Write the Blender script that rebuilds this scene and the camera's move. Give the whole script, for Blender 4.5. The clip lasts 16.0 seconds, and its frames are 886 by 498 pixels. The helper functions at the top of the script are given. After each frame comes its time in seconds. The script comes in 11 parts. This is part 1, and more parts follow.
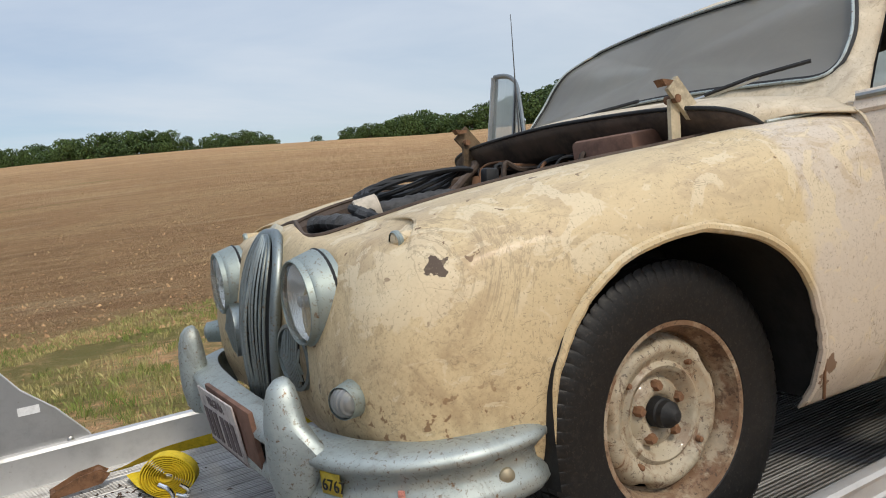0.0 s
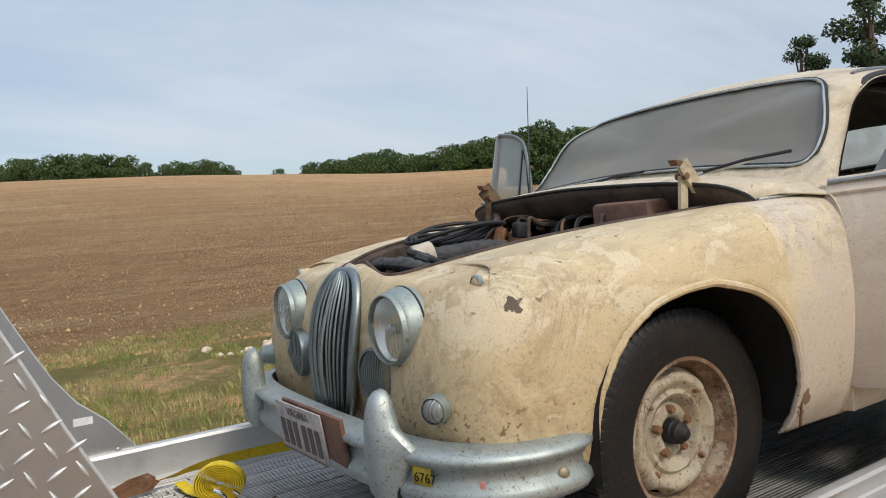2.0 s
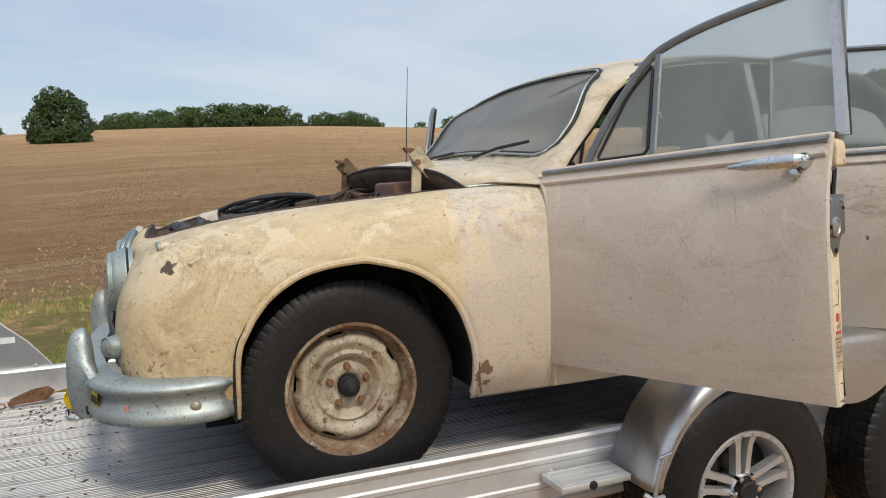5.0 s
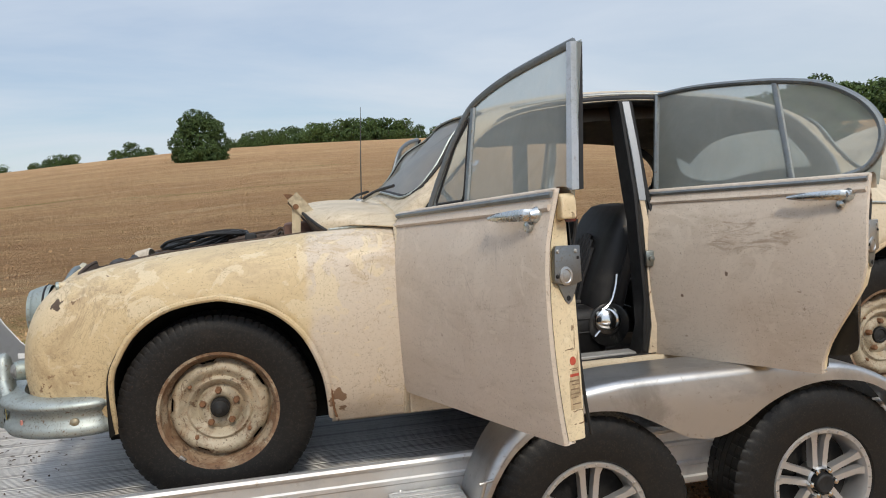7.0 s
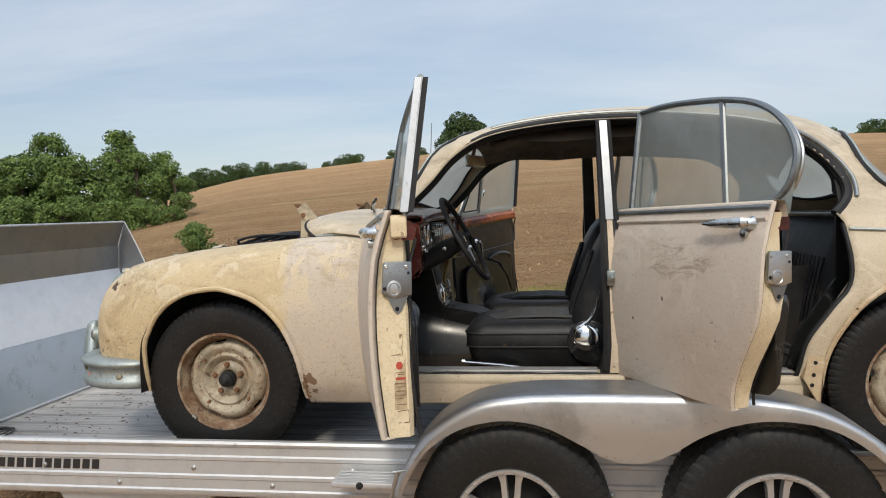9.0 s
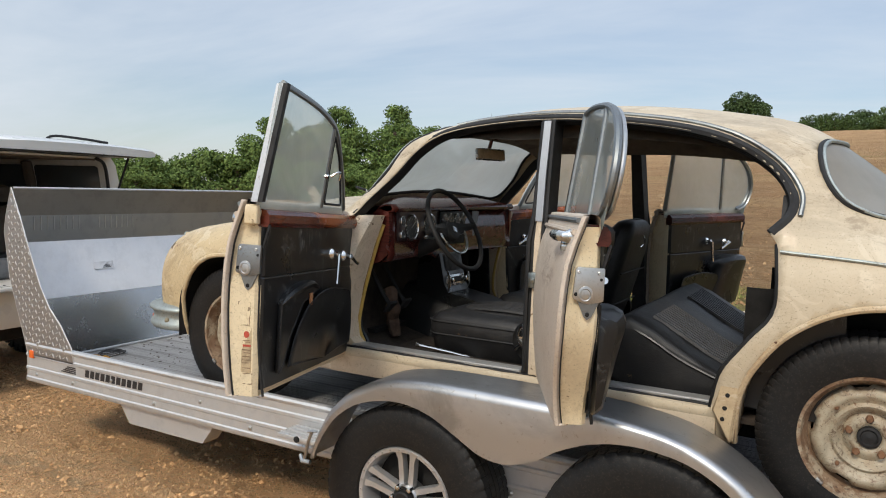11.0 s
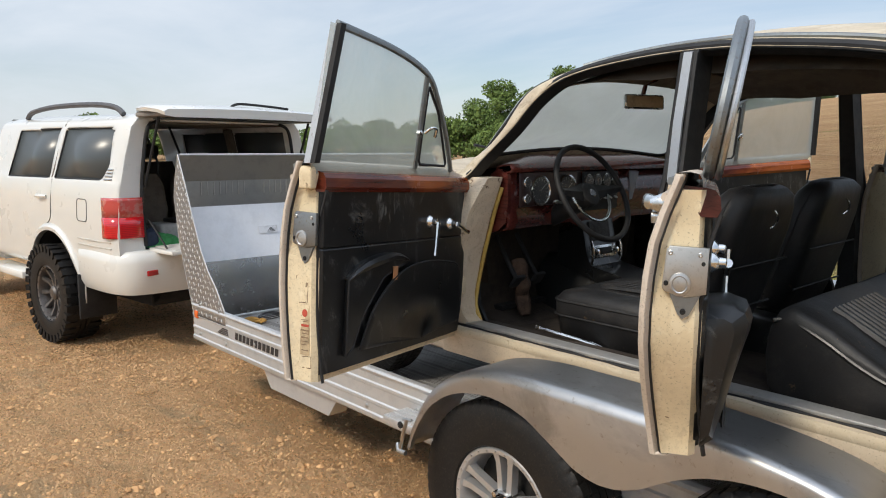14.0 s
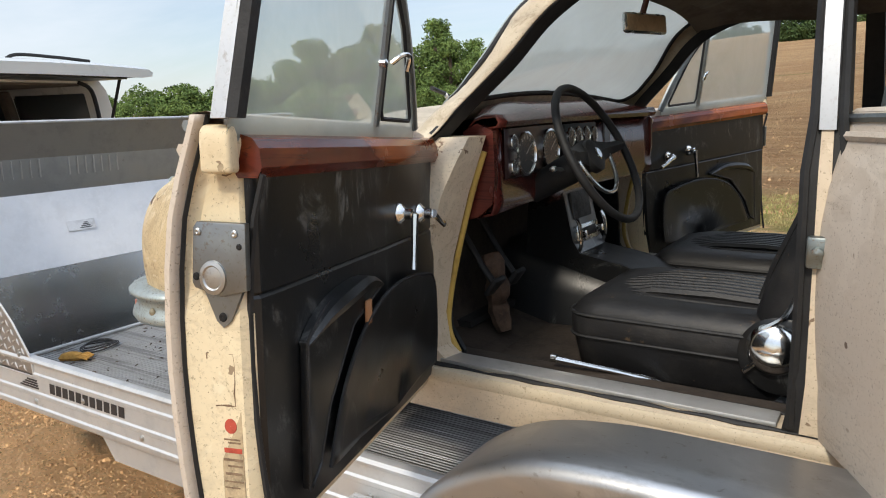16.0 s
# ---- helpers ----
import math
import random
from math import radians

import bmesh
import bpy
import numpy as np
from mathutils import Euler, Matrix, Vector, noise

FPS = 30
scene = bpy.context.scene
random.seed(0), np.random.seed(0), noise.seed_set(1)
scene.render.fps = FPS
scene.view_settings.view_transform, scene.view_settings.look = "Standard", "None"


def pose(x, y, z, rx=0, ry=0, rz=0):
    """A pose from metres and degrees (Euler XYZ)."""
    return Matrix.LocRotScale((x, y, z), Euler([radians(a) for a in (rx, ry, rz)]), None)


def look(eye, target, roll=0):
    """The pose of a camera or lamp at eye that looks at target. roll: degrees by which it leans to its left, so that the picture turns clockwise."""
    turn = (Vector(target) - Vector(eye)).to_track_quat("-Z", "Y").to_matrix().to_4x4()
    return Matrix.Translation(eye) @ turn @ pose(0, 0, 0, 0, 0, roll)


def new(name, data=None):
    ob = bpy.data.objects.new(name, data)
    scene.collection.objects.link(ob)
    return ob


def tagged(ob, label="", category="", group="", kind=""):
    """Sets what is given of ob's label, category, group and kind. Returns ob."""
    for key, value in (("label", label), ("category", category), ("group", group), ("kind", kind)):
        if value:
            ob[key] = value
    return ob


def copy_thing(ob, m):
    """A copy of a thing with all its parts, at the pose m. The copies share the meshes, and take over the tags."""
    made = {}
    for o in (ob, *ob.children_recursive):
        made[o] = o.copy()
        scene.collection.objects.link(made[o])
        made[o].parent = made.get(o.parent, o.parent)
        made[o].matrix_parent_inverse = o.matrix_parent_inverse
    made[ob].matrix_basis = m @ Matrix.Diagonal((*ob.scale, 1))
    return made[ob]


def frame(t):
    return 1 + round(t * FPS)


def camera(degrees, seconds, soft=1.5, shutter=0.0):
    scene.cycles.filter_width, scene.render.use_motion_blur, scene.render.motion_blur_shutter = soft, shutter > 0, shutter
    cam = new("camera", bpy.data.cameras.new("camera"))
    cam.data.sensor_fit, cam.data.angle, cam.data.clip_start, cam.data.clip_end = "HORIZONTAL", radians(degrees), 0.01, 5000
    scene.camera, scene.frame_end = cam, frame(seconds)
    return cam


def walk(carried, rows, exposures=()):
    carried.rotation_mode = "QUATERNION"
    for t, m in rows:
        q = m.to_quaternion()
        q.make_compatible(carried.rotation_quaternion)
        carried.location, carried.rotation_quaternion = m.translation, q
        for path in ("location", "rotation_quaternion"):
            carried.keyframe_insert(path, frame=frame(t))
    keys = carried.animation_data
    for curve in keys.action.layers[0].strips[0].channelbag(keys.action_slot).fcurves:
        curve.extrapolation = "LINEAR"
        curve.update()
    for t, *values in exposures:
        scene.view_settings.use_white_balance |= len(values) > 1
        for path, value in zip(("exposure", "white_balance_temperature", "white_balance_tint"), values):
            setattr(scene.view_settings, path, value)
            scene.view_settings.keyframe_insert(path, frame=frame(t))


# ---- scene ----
cam = camera(62.4, 16.0, 1.05)
PATH = [
    (0, (-1.124, -1.846, 1.485), (-0.163, -0.101, 1.313), -7.3),
    (0.5, (-1.233, -2.007, 1.502), (-0.257, -0.266, 1.368), -6.8),
    (1, (-1.33, -2.08, 1.523), (-0.337, -0.347, 1.419), -6.3),
    (1.5, (-1.441, -2.047, 1.531), (-0.415, -0.332, 1.443), -5.5),
    (2, (-1.532, -2.017, 1.546), (-0.458, -0.332, 1.47), -4.5),
    (2.5, (-1.562, -2.039, 1.545), (-0.455, -0.374, 1.47), -3.3),
    (3, (-1.507, -2.124, 1.52), (-0.399, -0.462, 1.427), -2.5),
    (3.5, (-1.33, -2.396, 1.525), (-0.265, -0.707, 1.401), -1.9),
    (4, (-1.169, -2.545, 1.526), (-0.172, -0.818, 1.374), -1.6),
    (4.2, (-1.033, -2.605, 1.525), (-0.085, -0.852, 1.361), -1.6),
    (6.3, (-0.059, -3.159, 1.586), (0.454, -1.231, 1.442), -3.1),
    (6.5, (-0.015, -3.158, 1.586), (0.531, -1.238, 1.448), -3.2),
    (7, (0.286, -3.348, 1.621), (0.69, -1.394, 1.486), -3.3),
    (7.5, (0.606, -3.388, 1.614), (0.88, -1.411, 1.483), -3.5),
    (8, (0.836, -3.423, 1.613), (0.977, -1.432, 1.495), -2.6),
    (8.5, (1.139, -3.579, 1.623), (1.057, -1.584, 1.506), -1.7),
    (8.7, (1.233, -3.616, 1.625), (1.064, -1.626, 1.514), -1.8),
    (10.8, (2.532, -3.43, 1.67), (1.603, -1.666, 1.51), 1.8),
    (11, (2.64, -3.358, 1.686), (1.665, -1.619, 1.522), 1.8),
    (11.5, (2.94, -3.193, 1.686), (1.86, -1.517, 1.521), 1.9),
    (12, (3.108, -3.031, 1.662), (1.94, -1.416, 1.49), 2.2),
    (12.5, (3.245, -2.909, 1.639), (1.996, -1.36, 1.441), 2.3),
    (13, (3.263, -2.868, 1.628), (1.932, -1.394, 1.395), 2.1),
    (13.5, (3.023, -2.785, 1.64), (1.621, -1.382, 1.379), 1.4),
    (14, (2.732, -2.743, 1.675), (1.281, -1.394, 1.397), 0.4),
    (14.5, (2.464, -2.632, 1.664), (1.013, -1.287, 1.373), -0.5),
    (15, (2.203, -2.497, 1.667), (0.809, -1.096, 1.359), -1.0),
    (15.5, (1.938, -2.411, 1.659), (0.675, -0.898, 1.318), -1.4),
    (16, (1.741, -2.28, 1.634), (0.674, -0.633, 1.252), -1.5),
]
walk(cam, [(t, look(eye, target, roll)) for t, eye, target, roll in PATH], [(0, -0.08), (9, -0.06), (12, 0.03), (14.5, 0.11), (15.5, 0.19), (16, 0.28)])

# ---------------------------------------------------------------- world, sun, exposure
SUN_ELEV, SUN_AZ = 44.0, -86.0          # degrees; azimuth of the sun seen from the place, from +x towards +y
world = bpy.data.worlds.new("sky")
scene.world = world
world.use_nodes = True


def node(tree, kind, **sets):
    n = tree.nodes.new(kind)
    for key, value in sets.items():
        if key.startswith("i_"):
            n.inputs[key[2:].replace("_", " ")].default_value = value
        else:
            setattr(n, key, value)
    return n


def build_sky():
    t = world.node_tree
    t.nodes.clear()
    out, back = node(t, "ShaderNodeOutputWorld"), node(t, "ShaderNodeBackground")
    sky = node(t, "ShaderNodeTexSky", sky_type="NISHITA")
    sky.sun_disc, sky.sun_elevation = False, radians(SUN_ELEV)
    sky.sun_rotation = radians(90.0 - SUN_AZ)
    sky.air_density, sky.dust_density, sky.ozone_density = 1.0, 0.7, 2.0
    scale = node(t, "ShaderNodeVectorMath", operation="SCALE")
    scale.inputs["Scale"].default_value = 0.105
    co, sep = node(t, "ShaderNodeTexCoord"), node(t, "ShaderNodeSeparateXYZ")
    t.links.new(co.outputs["Generated"], sep.inputs[0])
    lift = node(t, "ShaderNodeMath", operation="ADD", use_clamp=False)
    lift.inputs[1].default_value = 0.16
    t.links.new(sep.outputs["Z"], lift.inputs[0])
    floor_ = node(t, "ShaderNodeMath", operation="MAXIMUM")
    floor_.inputs[1].default_value = 0.05
    t.links.new(lift.outputs[0], floor_.inputs[0])
    px, py = node(t, "ShaderNodeMath", operation="DIVIDE"), node(t, "ShaderNodeMath", operation="DIVIDE")
    for p, axis in ((px, "X"), (py, "Y")):
        t.links.new(sep.outputs[axis], p.inputs[0])
        t.links.new(floor_.outputs[0], p.inputs[1])
    flat = node(t, "ShaderNodeCombineXYZ")
    t.links.new(px.outputs[0], flat.inputs[0])
    t.links.new(py.outputs[0], flat.inputs[1])
    turn = node(t, "ShaderNodeMapping")
    turn.inputs["Rotation"].default_value = (0, 0, radians(18))
    turn.inputs["Scale"].default_value = (0.32, 0.85, 1)
    t.links.new(flat.outputs[0], turn.inputs[0])
    big = node(t, "ShaderNodeTexNoise", i_Scale=0.75, i_Detail=7.0, i_Roughness=0.58, i_Distortion=0.5)
    t.links.new(turn.outputs[0], big.inputs["Vector"])
    ramp = node(t, "ShaderNodeValToRGB")
    ramp.color_ramp.elements[0].position, ramp.color_ramp.elements[1].position = 0.36, 0.66
    t.links.new(big.outputs["Fac"], ramp.inputs[0])
    part_ = node(t, "ShaderNodeMath", operation="MULTIPLY_ADD")
    part_.inputs[1].default_value, part_.inputs[2].default_value = 0.62, 0.27
    t.links.new(ramp.outputs[0], part_.inputs[0])
    mix = node(t, "ShaderNodeMix", data_type="RGBA")
    mix.inputs["B"].default_value = (0.735, 0.795, 0.87, 1)
    t.links.new(sky.outputs[0], scale.inputs[0])
    t.links.new(scale.outputs[0], mix.inputs["A"])
    t.links.new(part_.outputs[0], mix.inputs["Factor"])
    # a clouded sky grows brighter towards the zenith
    up = node(t, "ShaderNodeMath", operation="MAXIMUM")
    up.inputs[1].default_value = 0.0
    t.links.new(sep.outputs["Z"], up.inputs[0])
    square, gain = node(t, "ShaderNodeMath", operation="POWER"), node(t, "ShaderNodeMath", operation="MULTIPLY_ADD")
    square.inputs[1].default_value, gain.inputs[1].default_value, gain.inputs[2].default_value = 2.0, 1.7, 0.97
    t.links.new(up.outputs[0], square.inputs[0])
    t.links.new(square.outputs[0], gain.inputs[0])
    bright = node(t, "ShaderNodeVectorMath", operation="SCALE")
    t.links.new(mix.outputs["Result"], bright.inputs[0])
    t.links.new(gain.outputs[0], bright.inputs["Scale"])
    t.links.new(bright.outputs[0], back.inputs[0])
    back.inputs["Strength"].default_value = 1.0
    t.links.new(back.outputs[0], out.inputs[0])


build_sky()
sun = new("sun", bpy.data.lights.new("sun", "SUN"))
sun.data.energy, sun.data.angle, sun.data.color = 2.2, radians(9.0), (1.0, 0.90, 0.75)
_dir = Vector((math.cos(radians(SUN_ELEV)) * math.cos(radians(SUN_AZ)), math.cos(radians(SUN_ELEV)) * math.sin(radians(SUN_AZ)), math.sin(radians(SUN_ELEV))))
sun.matrix_world = look(_dir * 60, (0, 0, 0))
scene.view_settings.exposure = 0.0


# ---------------------------------------------------------------- materials
class Mat:
    """A node material built step by step. Colours are mixed by masks."""

    def __init__(self, name, rough=0.6, metal=0.0, coat=0.0, spec=0.5):
        self.m = bpy.data.materials.new(name)
        self.m.use_nodes = True
        self.t = self.m.node_tree
        self.b = self.t.nodes["Principled BSDF"]
        self.b.inputs["Roughness"].default_value, self.b.inputs["Metallic"].default_value = rough, metal
        self.b.inputs["Coat Weight"].default_value, self.b.inputs["Specular IOR Level"].default_value = coat, spec
        self.co = self.t.nodes.new("ShaderNodeTexCoord").outputs["Object"]
        self.last = None

    def noise(self, scale, detail=4.0, rough=0.55, dist=0.0, stretch=None, w=0.0):
        n = node(self.t, "ShaderNodeTexNoise", i_Scale=scale, i_Detail=detail, i_Roughness=rough, i_Distortion=dist)
        m = node(self.t, "ShaderNodeMapping")
        m.inputs["Location"].default_value = (w, w * 0.7, -w * 0.4)
        m.inputs["Scale"].default_value = stretch or (1, 1, 1)
        self.t.links.new(self.co, m.inputs[0])
        self.t.links.new(m.outputs[0], n.inputs["Vector"])
        return n.outputs["Fac"]

    def cells(self, scale, feature="F1", stretch=None, warp=0.0):
        v = node(self.t, "ShaderNodeTexVoronoi", feature=feature, i_Scale=scale)
        m = node(self.t, "ShaderNodeMapping")
        m.inputs["Scale"].default_value = stretch or (1, 1, 1)
        self.t.links.new(self.co, m.inputs[0])
        src = m.outputs[0]
        if warp:
            n = node(self.t, "ShaderNodeTexNoise", i_Scale=scale * 1.3, i_Detail=3.0)
            self.t.links.new(src, n.inputs["Vector"])
            s = node(self.t, "ShaderNodeVectorMath", operation="SCALE")
            s.inputs["Scale"].default_value = warp
            self.t.links.new(n.outputs["Color"], s.inputs[0])
            a = node(self.t, "ShaderNodeVectorMath", operation="ADD")
            self.t.links.new(src, a.inputs[0])
            self.t.links.new(s.outputs[0], a.inputs[1])
            src = a.outputs[0]
        self.t.links.new(src, v.inputs["Vector"])
        return v.outputs["Distance"]

    def wave(self, scale, axis="X", dist=0.0):
        w = node(self.t, "ShaderNodeTexWave", bands_direction=axis, i_Scale=scale, i_Distortion=dist, i_Detail=2.0)
        self.t.links.new(self.co, w.inputs["Vector"])
        return w.outputs["Fac"]

    def axis(self, which):
        s = node(self.t, "ShaderNodeSeparateXYZ")
        self.t.links.new(self.co, s.inputs[0])
        return s.outputs[which]

    def step(self, value, lo, hi):
        r = node(self.t, "ShaderNodeMapRange", interpolation_type="SMOOTHSTEP")
        for key, v in (("From Min", lo), ("From Max", hi), ("To Min", 0.0), ("To Max", 1.0)):
            r.inputs[key].default_value = v
        self.t.links.new(value, r.inputs["Value"])
        return r.outputs["Result"]

    def spot(self, at, r):
        """A ragged mark of about that radius."""
        n = node(self.t, "ShaderNodeTexNoise", i_Scale=45.0, i_Detail=4.0)
        self.t.links.new(self.co, n.inputs["Vector"])
        d = node(self.t, "ShaderNodeVectorMath", operation="DISTANCE")
        self.t.links.new(self.co, d.inputs[0])
        d.inputs[1].default_value = at
        far = self.math("ADD", d.outputs["Value"], self.math("MULTIPLY", self.math("SUBTRACT", n.outputs["Fac"], 0.5), r * 2.6))
        return self.step(far, r * 1.05, r * 0.95)

    def math(self, op, a, b):
        n = node(self.t, "ShaderNodeMath", operation=op)
        for k, v in enumerate((a, b)):
            if isinstance(v, (int, float)):
                n.inputs[k].default_value = v
            else:
                self.t.links.new(v, n.inputs[k])
        return n.outputs[0]

    def color(self, c):
        self.last = c
        self.b.inputs["Base Color"].default_value = (*c, 1)
        return self

    def over(self, c, mask, amount=1.0):
        x = node(self.t, "ShaderNodeMix", data_type="RGBA")
        if isinstance(self.last, tuple):
            x.inputs["A"].default_value = (*self.last, 1)
        else:
            self.t.links.new(self.last, x.inputs["A"])
        x.inputs["B"].default_value = (*c, 1)
        self.t.links.new(mask if amount == 1.0 else self.math("MULTIPLY", mask, amount), x.inputs["Factor"])
        self.last = x.outputs["Result"]
        self.t.links.new(self.last, self.b.inputs["Base Color"])
        return self

    def random(self, amount=0.15, island=False):
        """A little brightness variation from piece to piece."""
        src = node(self.t, "ShaderNodeNewGeometry").outputs["Random Per Island"] if island else node(self.t, "ShaderNodeObjectInfo").outputs["Random"]
        f = self.math("MULTIPLY_ADD", src, 2 * amount)
        f.node.inputs[2].default_value = 1.0 - amount
        v = node(self.t, "ShaderNodeVectorMath", operation="SCALE")
        if isinstance(self.last, tuple):
            v.inputs[0].default_value = self.last
        else:
            self.t.links.new(self.last, v.inputs[0])
        self.t.links.new(f, v.inputs["Scale"])
        self.last = v.outputs[0]
        self.t.links.new(self.last, self.b.inputs["Base Color"])
        return self

    def rough(self, mask, lo, hi):
        r = node(self.t, "ShaderNodeMapRange")
        r.inputs["To Min"].default_value, r.inputs["To Max"].default_value = lo, hi
        self.t.links.new(mask, r.inputs["Value"])
        self.t.links.new(r.outputs[0], self.b.inputs["Roughness"])
        return self

    def bump(self, height, strength=0.3, distance=0.01):
        n = node(self.t, "ShaderNodeBump", i_Strength=strength, i_Distance=distance)
        self.t.links.new(height, n.inputs["Height"])
        old = self.b.inputs["Normal"]
        if old.is_linked:
            self.t.links.new(old.links[0].from_socket, n.inputs["Normal"])
        self.t.links.new(n.outputs[0], old)
        return self


def plain(name, c, rough=0.6, metal=0.0, vary=0.25, scale=14.0, bump=0.1, coat=0.0, dark=None):
    """A surface with grain and soft stains."""
    m = Mat(name, rough, metal, coat).color(c)
    d = dark or tuple(v * (1 - vary) for v in c)
    n = m.noise(scale, 6.0, 0.65)
    m.over(d, m.step(n, 0.42, 0.68))
    m.over(tuple(min(1, v * (1 + vary * 0.5)) for v in c), m.step(m.noise(scale * 5, 3.0, w=3.0), 0.5, 0.75), 0.6)
    if bump:
        m.bump(m.noise(scale * 7, 4.0), bump, 0.004)
    m.rough(n, max(0.02, rough - 0.12), min(1, rough + 0.14))
    return m.m


def paint(name, c, pale, dusty, chips=0.7, greige=None, streaks=0.0):
    """Old sun-bleached cellulose paint: wiped patches, dust, fine cracks, rust chips."""
    m = Mat(name, 0.6, 0.0, 0.03, 0.35).color(c)
    if greige:
        edge = m.math("ADD", m.axis("X"), m.math("MULTIPLY", m.noise(5.0, 3.0), 0.10))
        m.over(greige, m.step(edge, 0.36, 0.40))
    n = m.noise(4.2, 7.0, 0.62, 1.2)
    m.over(dusty, m.step(m.noise(2.6, 8.0, 0.7, 0.6, w=5.0), 0.50, 0.70), 0.45)
    m.over(dusty, m.step(m.noise(60.0, 4.0, 0.7), 0.52, 0.75), 0.4)
    if greige:
        # brown nose: dust and speckle, deepened to carry the nose's shade as colour
        nose = m.step(m.math("ADD", m.axis("X"), m.math("MULTIPLY", m.noise(3.0, 4.0, w=2.0), 0.55)), 0.12, -0.28)
        m.over((0.30, 0.205, 0.115), m.math("MULTIPLY", nose, m.step(m.noise(7.0, 8.0, 0.74, 0.8, w=8.0), 0.44, 0.64)), 0.5)
        m.over((0.27, 0.18, 0.10), m.math("MULTIPLY", nose, m.step(m.noise(130.0, 4.0, 0.7, w=3.0), 0.50, 0.62)), 0.24)
        high = m.step(m.axis("Z"), 1.27, 1.40)
        m.over((0.42, 0.32, 0.20), m.math("MULTIPLY", high, m.step(m.noise(15.0, 8.0, 0.75, 1.0, (0.4, 1, 1), 5.0), 0.46, 0.60)), 0.6)
    blot = m.math("ADD", m.noise(7.0, 4.0, 0.5, 1.2, w=6.0), m.math("MULTIPLY", m.noise(30.0, 3.0), 0.10))
    m.over(pale, m.math("MULTIPLY", m.step(blot, 0.60, 0.63), m.step(m.axis("Z"), 1.18, 1.32)), 0.75)
    if greige:
        near = node(m.t, "ShaderNodeVectorMath", operation="DISTANCE")
        m.t.links.new(m.co, near.inputs[0])
        near.inputs[1].default_value = (-0.56, -0.66, 1.325)
        ring = m.math("ADD", near.outputs["Value"], m.math("MULTIPLY", m.noise(9.0, 5.0, 0.6, 0.8, w=12.0), 0.30))
        m.over((0.61, 0.505, 0.34), m.step(ring, 0.262, 0.246), 0.65)
    m.over(pale, m.step(m.noise(14.0, 6.0, 0.6, 1.5, (0.6, 1, 1), 3.0), 0.60, 0.64), 0.6)
    m.over(tuple(v * 0.78 for v in dusty), m.step(m.noise(9.0, 8.0, 0.75, 0.8, (1, 1, 0.45), 2.0), 0.62, 0.72), 0.35)
    if streaks:
        high = m.step(m.axis("Z"), 1.42, 1.72) if streaks > 0.3 else m.step(m.noise(1.6, 3.0, w=13.0), 0.50, 0.62)
        m.over((0.27, 0.205, 0.135), m.math("MULTIPLY", high, m.step(m.noise(11.0, 9.0, 0.74, 1.2, (0.28, 1, 1.2), 15.0), 0.53, 0.66)), streaks)
        m.over((0.36, 0.30, 0.22), m.math("MULTIPLY", high, m.step(m.noise(3.0, 8.0, 0.7, 0.8, (0.4, 1, 1), 25.0), 0.50, 0.66)), streaks)
    crack = m.cells(4.0, "DISTANCE_TO_EDGE", None, 0.6)
    gate = m.step(m.noise(2.2, 3.0, w=9.0), 0.47, 0.58)
    m.over((0.13, 0.085, 0.05), m.math("MULTIPLY", m.math("SUBTRACT", 1.0, m.step(crack, 0.0, 0.006)), gate), 0.22 if greige else 0.06)
    if greige:
        rows = m.math("MULTIPLY", m.step(m.axis("Z"), 1.16, 1.08), m.step(m.axis("X"), -0.30, -0.42))
        m.over((0.17, 0.085, 0.04), m.math("MULTIPLY", rows, m.step(m.noise(48.0, 4.0, 0.55, 0.5, w=2.0), 0.60, 0.63)), 0.8)
        for at, r in (((-0.497, -0.676, 1.336), 0.021), ((-0.60, -0.628, 1.205), 0.013), ((-0.585, -0.645, 1.235), 0.010), ((-0.53, -0.665, 1.29), 0.008), ((-0.46, -0.69, 1.285), 0.007)):
            m.over((0.055, 0.032, 0.022), m.spot(at, r), 0.95)
    m.over(tuple(v * 0.45 for v in dusty), m.step(m.noise(190.0, 3.0, 0.6, w=11.0), 0.62, 0.66), 0.5)
    grime = m.step(m.noise(3.4, 6.0, 0.65, 0.6, w=51.0), 0.42, 0.60)
    m.over(tuple(v * 0.40 for v in dusty), m.math("MULTIPLY", grime, m.step(m.noise(95.0, 5.0, 0.72, 0.4, w=52.0), 0.57, 0.63)), 0.38 if greige else 0.25)
    for sc, st, w_ in ((7.0, (1, 1, 0.25), 61.0), (6.0, (0.3, 1, 1), 62.0)):
        hair = m.math("ABSOLUTE", m.math("SUBTRACT", m.noise(sc, 5.0, 0.6, 1.5, st, w_), 0.5), 0.0)
        m.over(tuple(v * 0.5 for v in dusty), m.math("MULTIPLY", m.step(hair, 0.0045, 0.0015), m.step(m.noise(2.3, 3.0, w=w_ + 5), 0.52, 0.60)), 0.5 if greige else 0.3)
    if greige:
        tide = m.math("ABSOLUTE", m.math("SUBTRACT", m.noise(3.1, 7.0, 0.66, 1.4, w=33.0), 0.5), 0.0)
        front = m.step(m.axis("X"), -0.05, -0.40)
        m.over(tuple(v * 0.6 for v in dusty), m.math("MULTIPLY", m.math("MULTIPLY", m.step(tide, 0.014, 0.004), m.step(m.noise(2.0, 3.0, w=19.0), 0.44, 0.56)), front), 0.45)
    chip = m.math("MULTIPLY", m.step(m.noise(34.0, 3.0, 0.5, 0.4, w=1.0), 0.69, 0.71), m.step(m.noise(2.7, 3.0, w=7.0), 0.50, 0.60))
    m.over((0.10, 0.045, 0.02), chip, chips)
